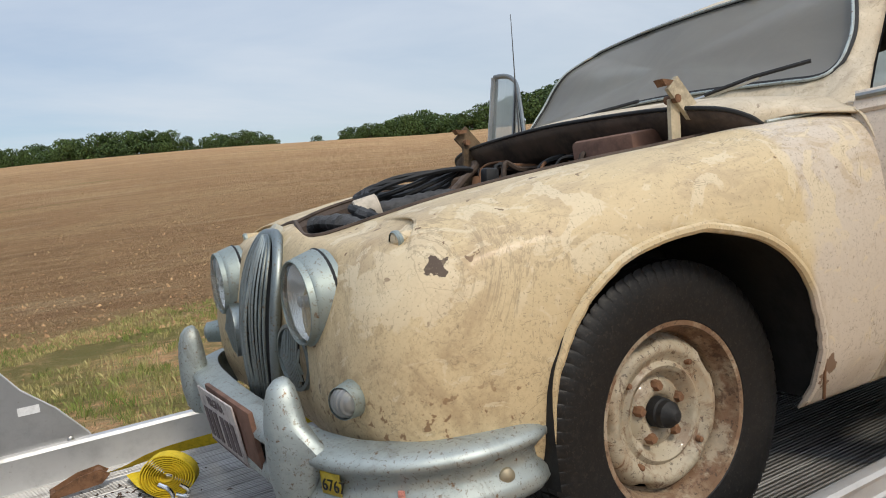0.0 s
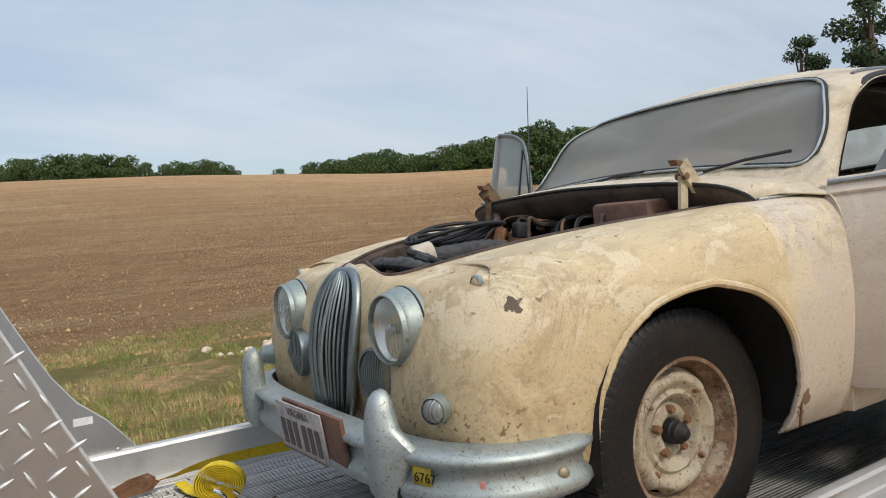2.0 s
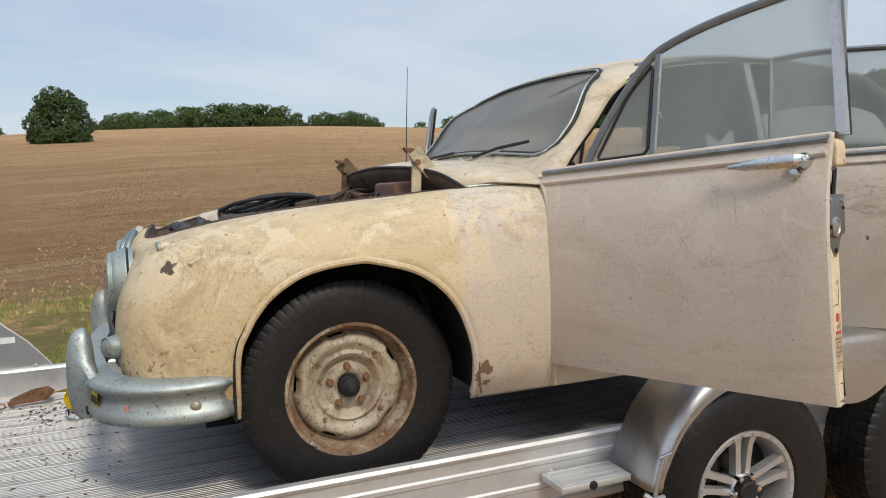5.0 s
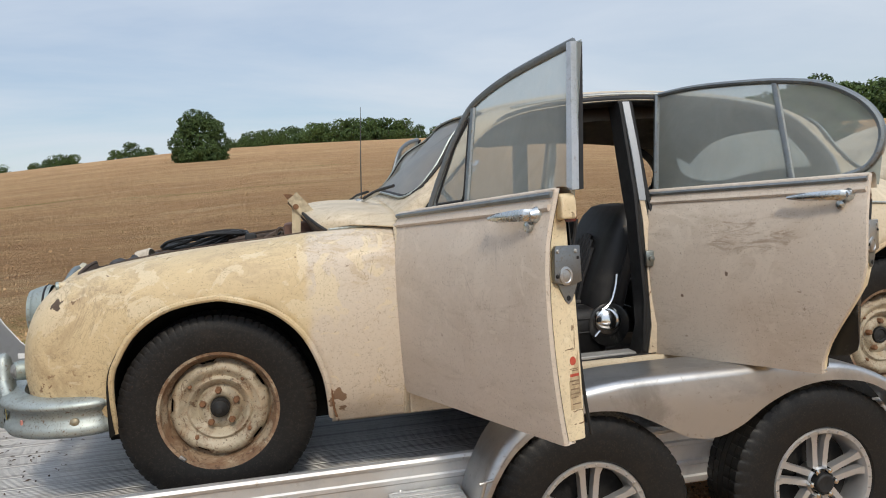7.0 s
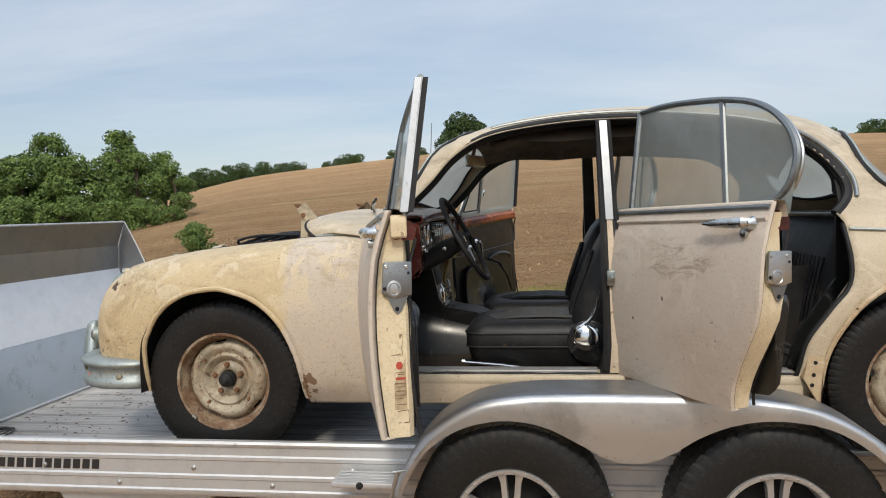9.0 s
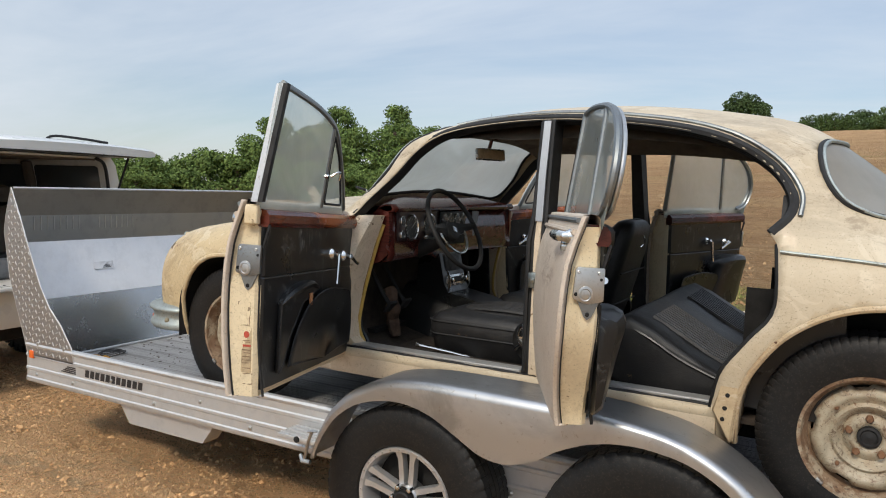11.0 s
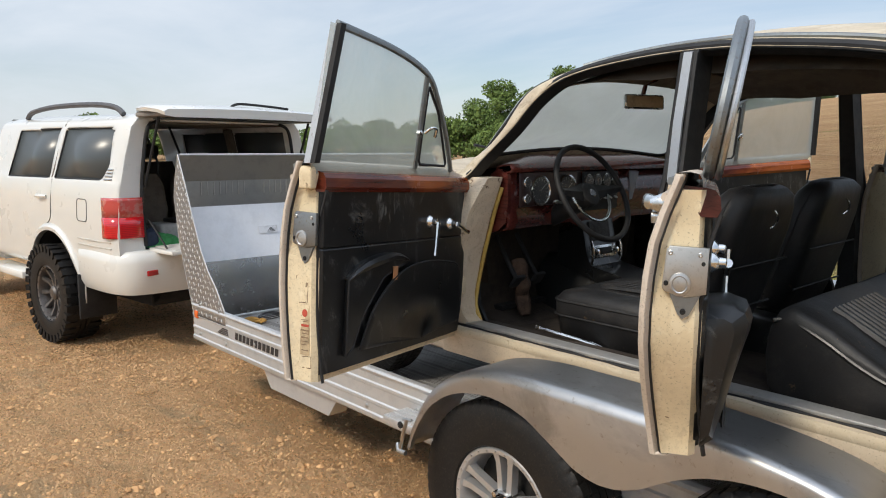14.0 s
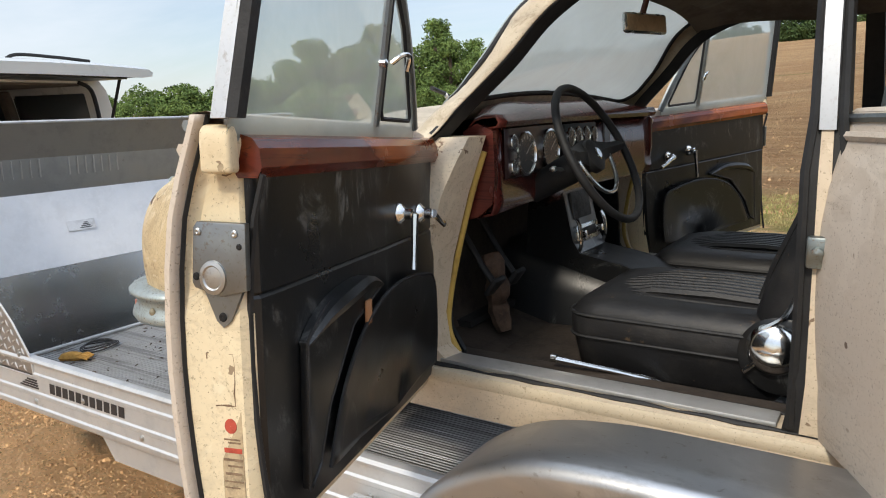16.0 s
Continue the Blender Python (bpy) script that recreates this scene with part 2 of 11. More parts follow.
    spot = m.math("MULTIPLY", m.step(m.noise(13.0, 4.0, 0.6, 0.6, w=4.0), 0.745, 0.76), 1.0)
    m.over((0.05, 0.025, 0.018), spot, chips)
    if greige:
        for at, r in (((0.405, -0.83, 0.955), 0.030), ((0.43, -0.815, 0.90), 0.026), ((0.55, -0.80, 0.885), 0.016), ((0.50, -0.84, 1.02), 0.006), ((0.30, -0.85, 1.40), 0.005), ((-0.30, -0.75, 1.02), 0.008)):
            m.over((0.15, 0.075, 0.035), m.spot(at, r), 0.85)
    elif streaks == 0.25:
        patch = m.math("MULTIPLY", m.math("MULTIPLY", m.step(m.axis("X"), 1.88, 1.94), m.step(m.axis("X"), 2.26, 2.18)), m.math("MULTIPLY", m.step(m.axis("Z"), 1.36, 1.40), m.step(m.axis("Z"), 1.52, 1.48)))
        m.over((0.21, 0.145, 0.095), m.math("MULTIPLY", patch, m.step(m.noise(24.0, 8.0, 0.75, 0.8, (0.35, 1, 1.5), 2.0), 0.47, 0.62)), 0.6)
        for at, r in (((1.80, -0.85, 1.22), 0.006), ((1.98, -0.85, 1.30), 0.008), ((1.30, -0.83, 1.06), 0.007), ((1.55, -0.80, 1.0), 0.022)):
            m.over((0.10, 0.055, 0.035), m.spot(at, r), 0.85)
    m.bump(m.noise(26.0, 5.0), 0.10, 0.004)
    m.bump(m.math("SUBTRACT", 1.0, chip), 0.3, 0.002)
    m.rough(n, 0.42, 0.68)
    return m.m


def glass(name, dust, amount, tint=(0.9, 0.93, 0.92), vary=0.25, lit=(0.50, 0.54, 0.50)):
    """Dusty old glass: clear, with a film of dirt that scatters the light."""
    m = bpy.data.materials.new(name)
    m.use_nodes = True
    t = m.node_tree
    t.nodes.clear()
    out = node(t, "ShaderNodeOutputMaterial")
    clear, film, trans, gloss = node(t, "ShaderNodeBsdfTransparent"), node(t, "ShaderNodeBsdfDiffuse"), node(t, "ShaderNodeBsdfTranslucent"), node(t, "ShaderNodeBsdfGlossy")
    clear.inputs[0].default_value = (*tint, 1)
    film.inputs[0].default_value, trans.inputs[0].default_value = (*dust, 1), (*lit, 1)
    gloss.inputs["Roughness"].default_value = 0.06
    both = node(t, "ShaderNodeMixShader", i_Fac=0.6)
    t.links.new(film.outputs[0], both.inputs[1])
    t.links.new(trans.outputs[0], both.inputs[2])
    co = node(t, "ShaderNodeTexCoord")
    n = node(t, "ShaderNodeTexNoise", i_Scale=3.5, i_Detail=8.0, i_Roughness=0.65, i_Distortion=0.8)
    t.links.new(co.outputs["Object"], n.inputs["Vector"])
    r = node(t, "ShaderNodeMapRange")
    r.inputs["From Min"].default_value, r.inputs["From Max"].default_value = 0.3, 0.7
    r.inputs["To Min"].default_value, r.inputs["To Max"].default_value = max(0, amount - vary / 2), min(0.97, amount + vary / 2)
    t.links.new(n.outputs["Fac"], r.inputs["Value"])
    dusted = node(t, "ShaderNodeMixShader")
    t.links.new(r.outputs[0], dusted.inputs[0])
    t.links.new(clear.outputs[0], dusted.inputs[1])
    t.links.new(both.outputs[0], dusted.inputs[2])
    lw = node(t, "ShaderNodeLayerWeight")
    lw.inputs["Blend"].default_value = 0.5
    pw, fr = node(t, "ShaderNodeMath", operation="POWER"), node(t, "ShaderNodeMath", operation="MULTIPLY_ADD")
    pw.inputs[1].default_value, fr.inputs[1].default_value, fr.inputs[2].default_value = 4.0, 0.4, 0.03
    t.links.new(lw.outputs["Facing"], pw.inputs[0])
    t.links.new(pw.outputs[0], fr.inputs[0])
    last = node(t, "ShaderNodeMixShader")
    t.links.new(fr.outputs[0], last.inputs[0])
    t.links.new(dusted.outputs[0], last.inputs[1])
    t.links.new(gloss.outputs[0], last.inputs[2])
    t.links.new(last.outputs[0], out.inputs[0])
    return m


CREAM, PALE, DUST = (0.56, 0.44, 0.26), (0.63, 0.53, 0.36), (0.38, 0.29, 0.18)
M_PAINT = paint("cream_paint", CREAM, PALE, DUST, 0.8, (0.56, 0.485, 0.395))
M_ROOF = paint("roof_paint", (0.55, 0.465, 0.335), (0.615, 0.53, 0.395), (0.42, 0.325, 0.215), 0.4, None, 0.85)
M_DOOR = paint("door_paint", (0.55, 0.475, 0.395), (0.59, 0.515, 0.43), (0.41, 0.33, 0.245), 0.5, None, 0.25)
M_JAMB = paint("jamb_paint", (0.72, 0.605, 0.405), (0.77, 0.67, 0.475), (0.44, 0.325, 0.19), 0.8, None, 0.3)
M_SILL = paint("sill_paint", (0.60, 0.50, 0.37), (0.66, 0.56, 0.42), (0.36, 0.27, 0.17), 0.8, None, 0.3)
M_RUSTY = paint("rusty_flange", (0.52, 0.40, 0.25), (0.6, 0.5, 0.36), (0.24, 0.13, 0.06), 1.0)


def chrome(name, c, rough, pit, metal=1.0):
    m = Mat(name, rough, metal).color(c)
    n = m.noise(18.0, 8.0, 0.7)
    m.over((0.33, 0.37, 0.36), m.step(n, 0.45, 0.7), pit)
    m.over((0.24, 0.24, 0.21), m.step(m.noise(5.0, 9.0, 0.75, 1.2, w=6.0), 0.52, 0.66), 0.6 * pit)
    m.over((0.20, 0.13, 0.08), m.step(m.noise(55.0, 5.0, 0.7, w=2.0), 0.60, 0.68), pit)
    m.over((0.16, 0.12, 0.08), m.step(m.noise(140.0, 4.0, 0.7, w=7.0), 0.58, 0.63), 0.6 * pit)
    m.rough(n, max(0.03, rough - 0.1), rough + 0.2)
    m.bump(m.noise(80.0, 4.0), 0.12 * pit + 0.02, 0.002)
    return m.m


M_CHROME = chrome("dull_chrome", (0.62, 0.64, 0.64), 0.22, 0.5)
M_CHROME_OLD = chrome("pitted_chrome", (0.40, 0.44, 0.425), 0.48, 1.0, 0.7)
M_BRIGHT = chrome("bright_chrome", (0.80, 0.80, 0.79), 0.08, 0.15)
M_GRILLE = chrome("grimy_grille_chrome", (0.25, 0.28, 0.275), 0.4, 0.8)
M_FRAME = chrome("dull_window_frame", (0.24, 0.255, 0.26), 0.45, 0.6)
M_LAMP_RIM = chrome("grey_green_lamp_rim", (0.30, 0.345, 0.325), 0.5, 0.9, 0.7)
M_UPRIGHT = chrome("bleached_upright", (0.56, 0.57, 0.58), 0.4, 0.3, 0.85)
M_PILLAR = chrome("dull_pillar_metal", (0.36, 0.37, 0.385), 0.42, 0.25)
M_STEEL = chrome("brushed_steel", (0.52, 0.52, 0.51), 0.32, 0.3)
M_LOCK = chrome("grey_lock_steel", (0.26, 0.27, 0.275), 0.36, 0.5)


def tyre_rubber(name, c=(0.0085, 0.008, 0.0078)):
    m = Mat(name, 0.5, 0.0, 0.0, 0.32).color(c)
    n = m.noise(9.0, 7.0, 0.7)
    m.over((0.026, 0.021, 0.017), m.step(n, 0.54, 0.72), 0.5)
    m.over((0.055, 0.045, 0.036), m.step(m.noise(160.0, 3.0, 0.7, w=5.0), 0.58, 0.64), 0.4)
    m.over((0.020, 0.018, 0.016), m.step(m.noise(70.0, 3.0), 0.5, 0.7), 0.6)
    m.bump(m.noise(120.0, 3.0), 0.2, 0.002)
    return m.m


M_TYRE, M_TYRE_T = tyre_rubber("tyre_rubber"), tyre_rubber("trailer_rubber", (0.010, 0.010, 0.010))


def old_rim():
    m = Mat("rusty_rim_paint", 0.55, 0.0, 0.05).color((0.40, 0.345, 0.25))
    n = m.noise(11.0, 8.0, 0.7, 0.8)
    m.over((0.34, 0.25, 0.16), m.step(n, 0.46, 0.66), 0.8)
    m.over((0.15, 0.065, 0.025), m.step(m.noise(16.0, 8.0, 0.72, 1.0, w=6.0), 0.55, 0.66), 0.9)
    m.over((0.56, 0.50, 0.40), m.step(m.noise(7.0, 5.0, w=3.0), 0.58, 0.7), 0.7)
    m.over((0.17, 0.145, 0.10), m.step(m.noise(5.0, 7.0, 0.7, 0.6, w=23.0), 0.50, 0.62), 0.5)
    m.over((0.19, 0.115, 0.065), m.step(m.noise(11.0, 9.0, 0.76, 1.0, w=14.0), 0.53, 0.64), 0.7)
    m.over((0.10, 0.055, 0.03), m.step(m.noise(26.0, 8.0, 0.75, 0.6, w=17.0), 0.57, 0.63), 0.8)
    m.over((0.05, 0.03, 0.02), m.step(m.noise(95.0, 5.0, 0.7, 0.3, w=27.0), 0.59, 0.64), 0.7)
    m.bump(m.noise(40.0, 6.0), 0.25, 0.003)
    return m.m


def rusty_rim():
    m = Mat("rusty_rim", 0.7, 0.0).color((0.27, 0.19, 0.12))
    m.over((0.16, 0.085, 0.045), m.step(m.noise(12.0, 8.0, 0.72, 0.8), 0.40, 0.58), 0.85)
    m.over((0.07, 0.035, 0.02), m.step(m.noise(28.0, 7.0, 0.7, w=3.0), 0.52, 0.64), 0.8)
    m.over((0.42, 0.36, 0.26), m.step(m.noise(8.0, 7.0, 0.7, w=9.0), 0.52, 0.60), 0.6)
    m.over((0.05, 0.03, 0.02), m.step(m.noise(80.0, 5.0, 0.7, w=29.0), 0.57, 0.63), 0.7)
    m.bump(m.noise(50.0, 6.0), 0.3, 0.003)
    return m.m


M_RIM, M_RIM_RUSTY = old_rim(), rusty_rim()
M_RUST = plain("rust", (0.20, 0.10, 0.05), 0.85, 0.0, 0.5, 22.0, 0.35)
M_RUST_YEL = plain("old_yellow_zinc", (0.33, 0.25, 0.13), 0.7, 0.2, 0.5, 16.0, 0.25)
M_BLACK = plain("black_rubber", (0.012, 0.012, 0.0125), 0.65, 0.0, 0.4, 20.0, 0.2)
M_BAY = plain("grimy_engine_bay", (0.075, 0.050, 0.035), 0.8, 0.0, 0.6, 9.0, 0.35)
M_DARK = plain("underseal", (0.012, 0.011, 0.010), 0.9, 0.0, 0.5, 12.0, 0.3)
M_GREYRUB = plain("dusty_hose", (0.048, 0.047, 0.047), 0.7, 0.0, 0.7, 34.0, 0.5)
M_BROWNBOX = plain("brown_heater_paint", (0.17, 0.085, 0.055), 0.7, 0.0, 0.4, 12.0, 0.2)


def leather():
    m = Mat("cracked_black_leather", 0.48, 0.0, 0.0, 0.45).color((0.0135, 0.0135, 0.0145))
    n = m.noise(7.0, 7.0, 0.7)
    m.over((0.048, 0.044, 0.040), m.step(n, 0.48, 0.72), 0.6)
    m.over((0.13, 0.085, 0.05), m.step(m.noise(23.0, 6.0, 0.7, w=4.0), 0.645, 0.70), 0.7)
    m.over((0.004, 0.003, 0.003), m.math("SUBTRACT", 1.0, m.step(m.cells(11.0, "DISTANCE_TO_EDGE", None, 0.5), 0.0, 0.010)), 0.7)
    m.bump(m.cells(95.0, "DISTANCE_TO_EDGE", None, 0.02), 0.25, 0.002)
    m.bump(m.noise(14.0, 5.0), 0.25, 0.01)
    m.rough(n, 0.36, 0.66)
    return m.m


M_LEATHER = leather()


def vinyl():
    m = Mat("scuffed_black_vinyl", 0.4, 0.0, 0.0, 0.5).color((0.0085, 0.009, 0.0095))
    m.over((0.17, 0.17, 0.16), m.step(m.noise(6.0, 9.0, 0.78, 1.6, (1, 1, 0.6)), 0.545, 0.68), 0.5)
    m.over((0.004, 0.004, 0.004), m.step(m.noise(22.0, 7.0, 0.7, 0.5, w=5.0), 0.62, 0.68), 0.8)
    band = m.math("MULTIPLY", m.step(m.axis("Z"), 1.33, 1.42), m.step(m.noise(3.0, 3.0, w=21.0), 0.45, 0.58))
    m.over((0.30, 0.30, 0.28), m.math("MULTIPLY", band, m.step(m.noise(30.0, 7.0, 0.75, 0.6, (1, 1, 0.22), 15.0), 0.53, 0.64)), 0.5)
    m.bump(m.noise(150.0, 3.0), 0.12, 0.001)
    m.rough(m.noise(6.0, 6.0), 0.16, 0.48)
    return m.m


M_VINYL = vinyl()
M_CARPET = plain("filthy_carpet", (0.040, 0.029, 0.021), 0.95, 0.0, 0.6, 10.0, 0.6)
M_HEADLINE = plain("stained_headlining", (0.15, 0.12, 0.09), 0.9, 0.0, 0.4, 6.0, 0.2)


def walnut(name, c, d, gloss=0.5):
    m = Mat(name, 0.25, 0.0, gloss, 0.35).color(c)
    g = m.noise(2.6, 4.0, 0.5, 0.6, (1, 1, 2.2))
    m.over(d, m.step(g, 0.40, 0.56))
    m.over(tuple(v * 0.45 for v in d), m.step(m.noise(34.0, 6.0, 0.65, 0.8, (0.10, 1, 2.4), 4.0), 0.50, 0.64), 0.6)
    m.over((0.012, 0.005, 0.004), m.step(m.noise(60.0, 4.0, 0.6, 0.4, (0.06, 1, 2), 9.0), 0.60, 0.68), 0.5)
    m.rough(m.noise(9.0, 5.0), 0.12, 0.36)
    return m.m


M_WOOD = walnut("varnished_walnut", (0.33, 0.080, 0.014), (0.095, 0.015, 0.007), 0.12)
M_WOOD_DARK = walnut("faded_walnut", (0.095, 0.023, 0.016), (0.050, 0.011, 0.009), 0.05)
M_GLASS_DOOR = glass("dusty_door_glass", (0.47, 0.51, 0.48), 0.52, (0.92, 0.95, 0.94), 0.14)
M_GLASS_SCREEN = glass("filthy_windscreen", (0.40, 0.385, 0.34), 0.90, (0.90, 0.91, 0.88), 0.14, (0.50, 0.52, 0.49))
M_GLASS_REAR = glass("dusty_rear_glass", (0.60, 0.56, 0.49), 0.88, (0.8, 0.82, 0.8), 0.2)


def alu(name, c=(0.66, 0.66, 0.65), rough=0.34, dirt=0.35, stretch=(0.15, 3.0, 3.0), metal=1.0):
    m = Mat(name, rough, metal).color(c)
    n = m.noise(9.0, 8.0, 0.7)
    m.over(tuple(v * 0.62 for v in c), m.step(n, 0.45, 0.72), dirt)
    m.over((0.20, 0.15, 0.10), m.step(m.noise(30.0, 6.0, 0.7, w=3.0), 0.62, 0.72), dirt)
    m.bump(m.noise(40.0, 4.0, 0.6, 0.0, stretch), 0.06, 0.002)
    m.rough(n, rough - 0.08, rough + 0.18)
    return m.m


M_ALU = alu("extruded_aluminium", (0.60, 0.60, 0.595), 0.5, 0.4, metal=0.7)


def deck_alu():
    m = Mat("worn_deck_aluminium", 0.5, 1.0).color((0.49, 0.485, 0.475))
    n = m.noise(9.0, 8.0, 0.7)
    m.over((0.36, 0.35, 0.34), m.step(n, 0.45, 0.72), 0.5)
    m.over((0.24, 0.23, 0.22), m.step(m.noise(6.0, 8.0, 0.75, 0.5, (0.12, 2.2, 1), 8.0), 0.50, 0.62), 0.6)
    m.over((0.22, 0.21, 0.20), m.step(m.noise(14.0, 7.0, 0.72, 0.4, (0.05, 2.0, 1), 12.0), 0.52, 0.62), 0.6)
    m.over((0.20, 0.15, 0.10), m.step(m.noise(30.0, 6.0, 0.7, w=3.0), 0.60, 0.70), 0.45)
    m.rough(n, 0.40, 0.66)
    return m.m


M_ALU_DECK = deck_alu()
M_TREAD = alu("dirty_tread_aluminium", (0.50, 0.49, 0.47), 0.5, 0.7, metal=0.7)
def sheet_alu():
    """Mill-finish sheet with rolled grain, dull smears and dried splashes."""
    m = Mat("smooth_sheet_aluminium", 0.4, 1.0).color((0.58, 0.58, 0.575))
    n = m.noise(4.0, 7.0, 0.65, 0.8, (0.5, 1, 1))
    m.over((0.40, 0.40, 0.405), m.step(n, 0.46, 0.62), 0.6)
    m.over((0.31, 0.30, 0.285), m.step(m.noise(2.2, 8.0, 0.72, 0.8, (0.6, 1, 1), 9.0), 0.54, 0.66), 0.6)
    m.over((0.24, 0.19, 0.14), m.step(m.noise(42.0, 6.0, 0.72, w=3.0), 0.60, 0.67), 0.4)
    m.bump(m.noise(60.0, 4.0, 0.6, 0.0, (0.1, 3, 3)), 0.05, 0.002)
    m.rough(n, 0.28, 0.58)
    return m.m


M_ALU_SMOOTH = sheet_alu()
M_ALLOY = alu("machined_alloy", (0.60, 0.60, 0.60), 0.40, 0.3, metal=0.75)
M_ALU_TREAD = alu("tread_plate_aluminium", (0.44, 0.44, 0.44), 0.40, 0.4)
# bare shield sheet, its skylight put into a white base colour
M_ALU_WHITE = plain("white_lit_sheet", (0.84, 0.85, 0.87), 0.45, 0.0, 0.08, 8.0, 0.05)


# ---------------------------------------------------------------- mesh tools
def part(name, bm, mat=None, parent=None, label="", sharp=32, m=None):
    """Links a bmesh as ONE mesh object under a thing or a part."""
    me = bpy.data.meshes.new(name)
    bmesh.ops.recalc_face_normals(bm, faces=bm.faces)
    bm.to_mesh(me)
    bm.free()
    me.shade_smooth()
    me.set_sharp_from_angle(angle=radians(sharp))
    ob = new(name, me)
    if mat:
        me.materials.append(mat)
    if parent:
        ob.parent = parent
    if m is not None:
        ob.matrix_basis = m
    if label:
        tagged(ob, label)
    return ob


def thing(name, m, label, category, group="", kind=""):
    ob = new(name)
    ob.empty_display_size = 0.2
    ob.matrix_basis = m
    return tagged(ob, label, category, group, kind)


def solid(ob, t, offset=-1.0):
    s = ob.modifiers.new("thickness", "SOLIDIFY")
    s.thickness, s.offset = t, offset
    return ob


def spline(pts, n=8, closed=False):
    """Points along a Catmull-Rom curve through pts, n to each span."""
    p = [Vector(q) for q in pts]
    out, k = [], len(p)
    for i in range(k if closed else k - 1):
        a, b, c, d = (p[(i + j) % k] if closed else p[min(max(i + j, 0), k - 1)] for j in (-1, 0, 1, 2))
        for s in range(n):
            t = s / n
            out.append(0.5 * (2 * b + (c - a) * t + (2 * a - 5 * b + 4 * c - d) * t * t + (3 * b - a - 3 * c + d) * t ** 3))
    if not closed:
        out.append(p[-1].copy())
    return out


def at_curve(table, x):
    """Smooth interpolation of rows (x, value, ...) at x."""
    xs = [r[0] for r in table]
    if x <= xs[0]:
        return np.array(table[0][1:], float)
    if x >= xs[-1]:
        return np.array(table[-1][1:], float)
    i = max(k for k in range(len(xs) - 1) if xs[k] <= x)
    h = xs[i + 1] - xs[i]
    t = (x - xs[i]) / h
    p0, p1 = np.array(table[i][1:], float), np.array(table[i + 1][1:], float)
    m0 = (p1 - np.array(table[i - 1][1:], float)) / (xs[i + 1] - xs[i - 1]) * h if i > 0 else p1 - p0
    m1 = (np.array(table[i + 2][1:], float) - p0) / (xs[i + 2] - xs[i]) * h if i + 2 < len(xs) else p1 - p0
    return (2 * t ** 3 - 3 * t ** 2 + 1) * p0 + (t ** 3 - 2 * t ** 2 + t) * m0 + (3 * t ** 2 - 2 * t ** 3) * p1 + (t ** 3 - t ** 2) * m1


def loft(bm, rings, closed=False, wrap=False, caps=False):
    """Quads between rings of equally many points. closed: each ring is closed; wrap: the last ring joins the first."""
    vs = [[bm.verts.new(p) for p in ring] for ring in rings]
    n = len(vs[0])
    rows = len(vs)
    for i in range(rows if wrap else rows - 1):
        a, b = vs[i], vs[(i + 1) % rows]
        for j in range(n if closed else n - 1):
            k = (j + 1) % n
            bm.faces.new((a[j], a[k], b[k], b[j]))
    if caps:
        bm.faces.new(vs[0])
        bm.faces.new(list(reversed(vs[-1])))
    return vs


def tube(bm, pts, r, n=8, closed=False, caps=True, flat=1.0, up=None):
    """A round (or flattened) tube along points; r may be a list."""
    p = [Vector(q) for q in pts]
    k = len(p)
    rings, side = [], None
    for i in range(k):
        d = (p[(i + 1) % k] - p[i - 1]) if closed else (p[min(i + 1, k - 1)] - p[max(i - 1, 0)])
        d.normalize()
        if up is not None:
            s = d.cross(Vector(up))
        elif side is None:
            s = d.cross(Vector((0, 0, 1)) if abs(d.z) < 0.9 else Vector((1, 0, 0)))
        else:
            s = side - d * side.dot(d)
        s.normalize()
        side = s
        u = s.cross(d)
        rad = r[i] if isinstance(r, (list, tuple)) else r
        rings.append([p[i] + rad * (math.cos(a) * s + flat * math.sin(a) * u) for a in (2 * math.pi * j / n for j in range(n))])
    return loft(bm, rings, True, closed, caps and not closed)


def box(bm, x0, x1, y0, y1, z0, z1, bevel=0.0, m=None, seg=2):
    tmp = bmesh.new()
    bmesh.ops.create_cube(tmp, size=1.0)
    for v in tmp.verts:
        v.co = Vector(((x0 + x1) / 2 + v.co.x * (x1 - x0), (y0 + y1) / 2 + v.co.y * (y1 - y0), (z0 + z1) / 2 + v.co.z * (z1 - z0)))
    if bevel:
        bmesh.ops.bevel(tmp, geom=tmp.edges[:] + tmp.verts[:], offset=bevel, segments=seg, profile=0.5, affect="EDGES")
    join(bm, tmp, m)


def join(bm, tmp, m=None):
    idx = {}
    for v in tmp.verts:
        idx[v] = bm.verts.new(m @ v.co if m is not None else v.co)
    for f in tmp.faces:
        bm.faces.new([idx[v] for v in f.verts])
    tmp.free()


def lathe(bm, prof, centre, axis, n=32, start=0.0, sweep=2 * math.pi):
    """Turns a profile of (along, radius) round an axis."""
    ax = Vector(axis).normalized()
    s = ax.cross(Vector((0, 0, 1)) if abs(ax.z) < 0.9 else Vector((1, 0, 0))).normalized()
    u = s.cross(ax)
    full = sweep > 6.28
    rings = []
    for i in range(n if full else n + 1):
        a = start + sweep * i / n
        d = math.cos(a) * s + math.sin(a) * u
        rings.append([Vector(centre) + ax * al + d * max(r, 1e-4) for al, r in prof])
    return loft(bm, rings, False, full)


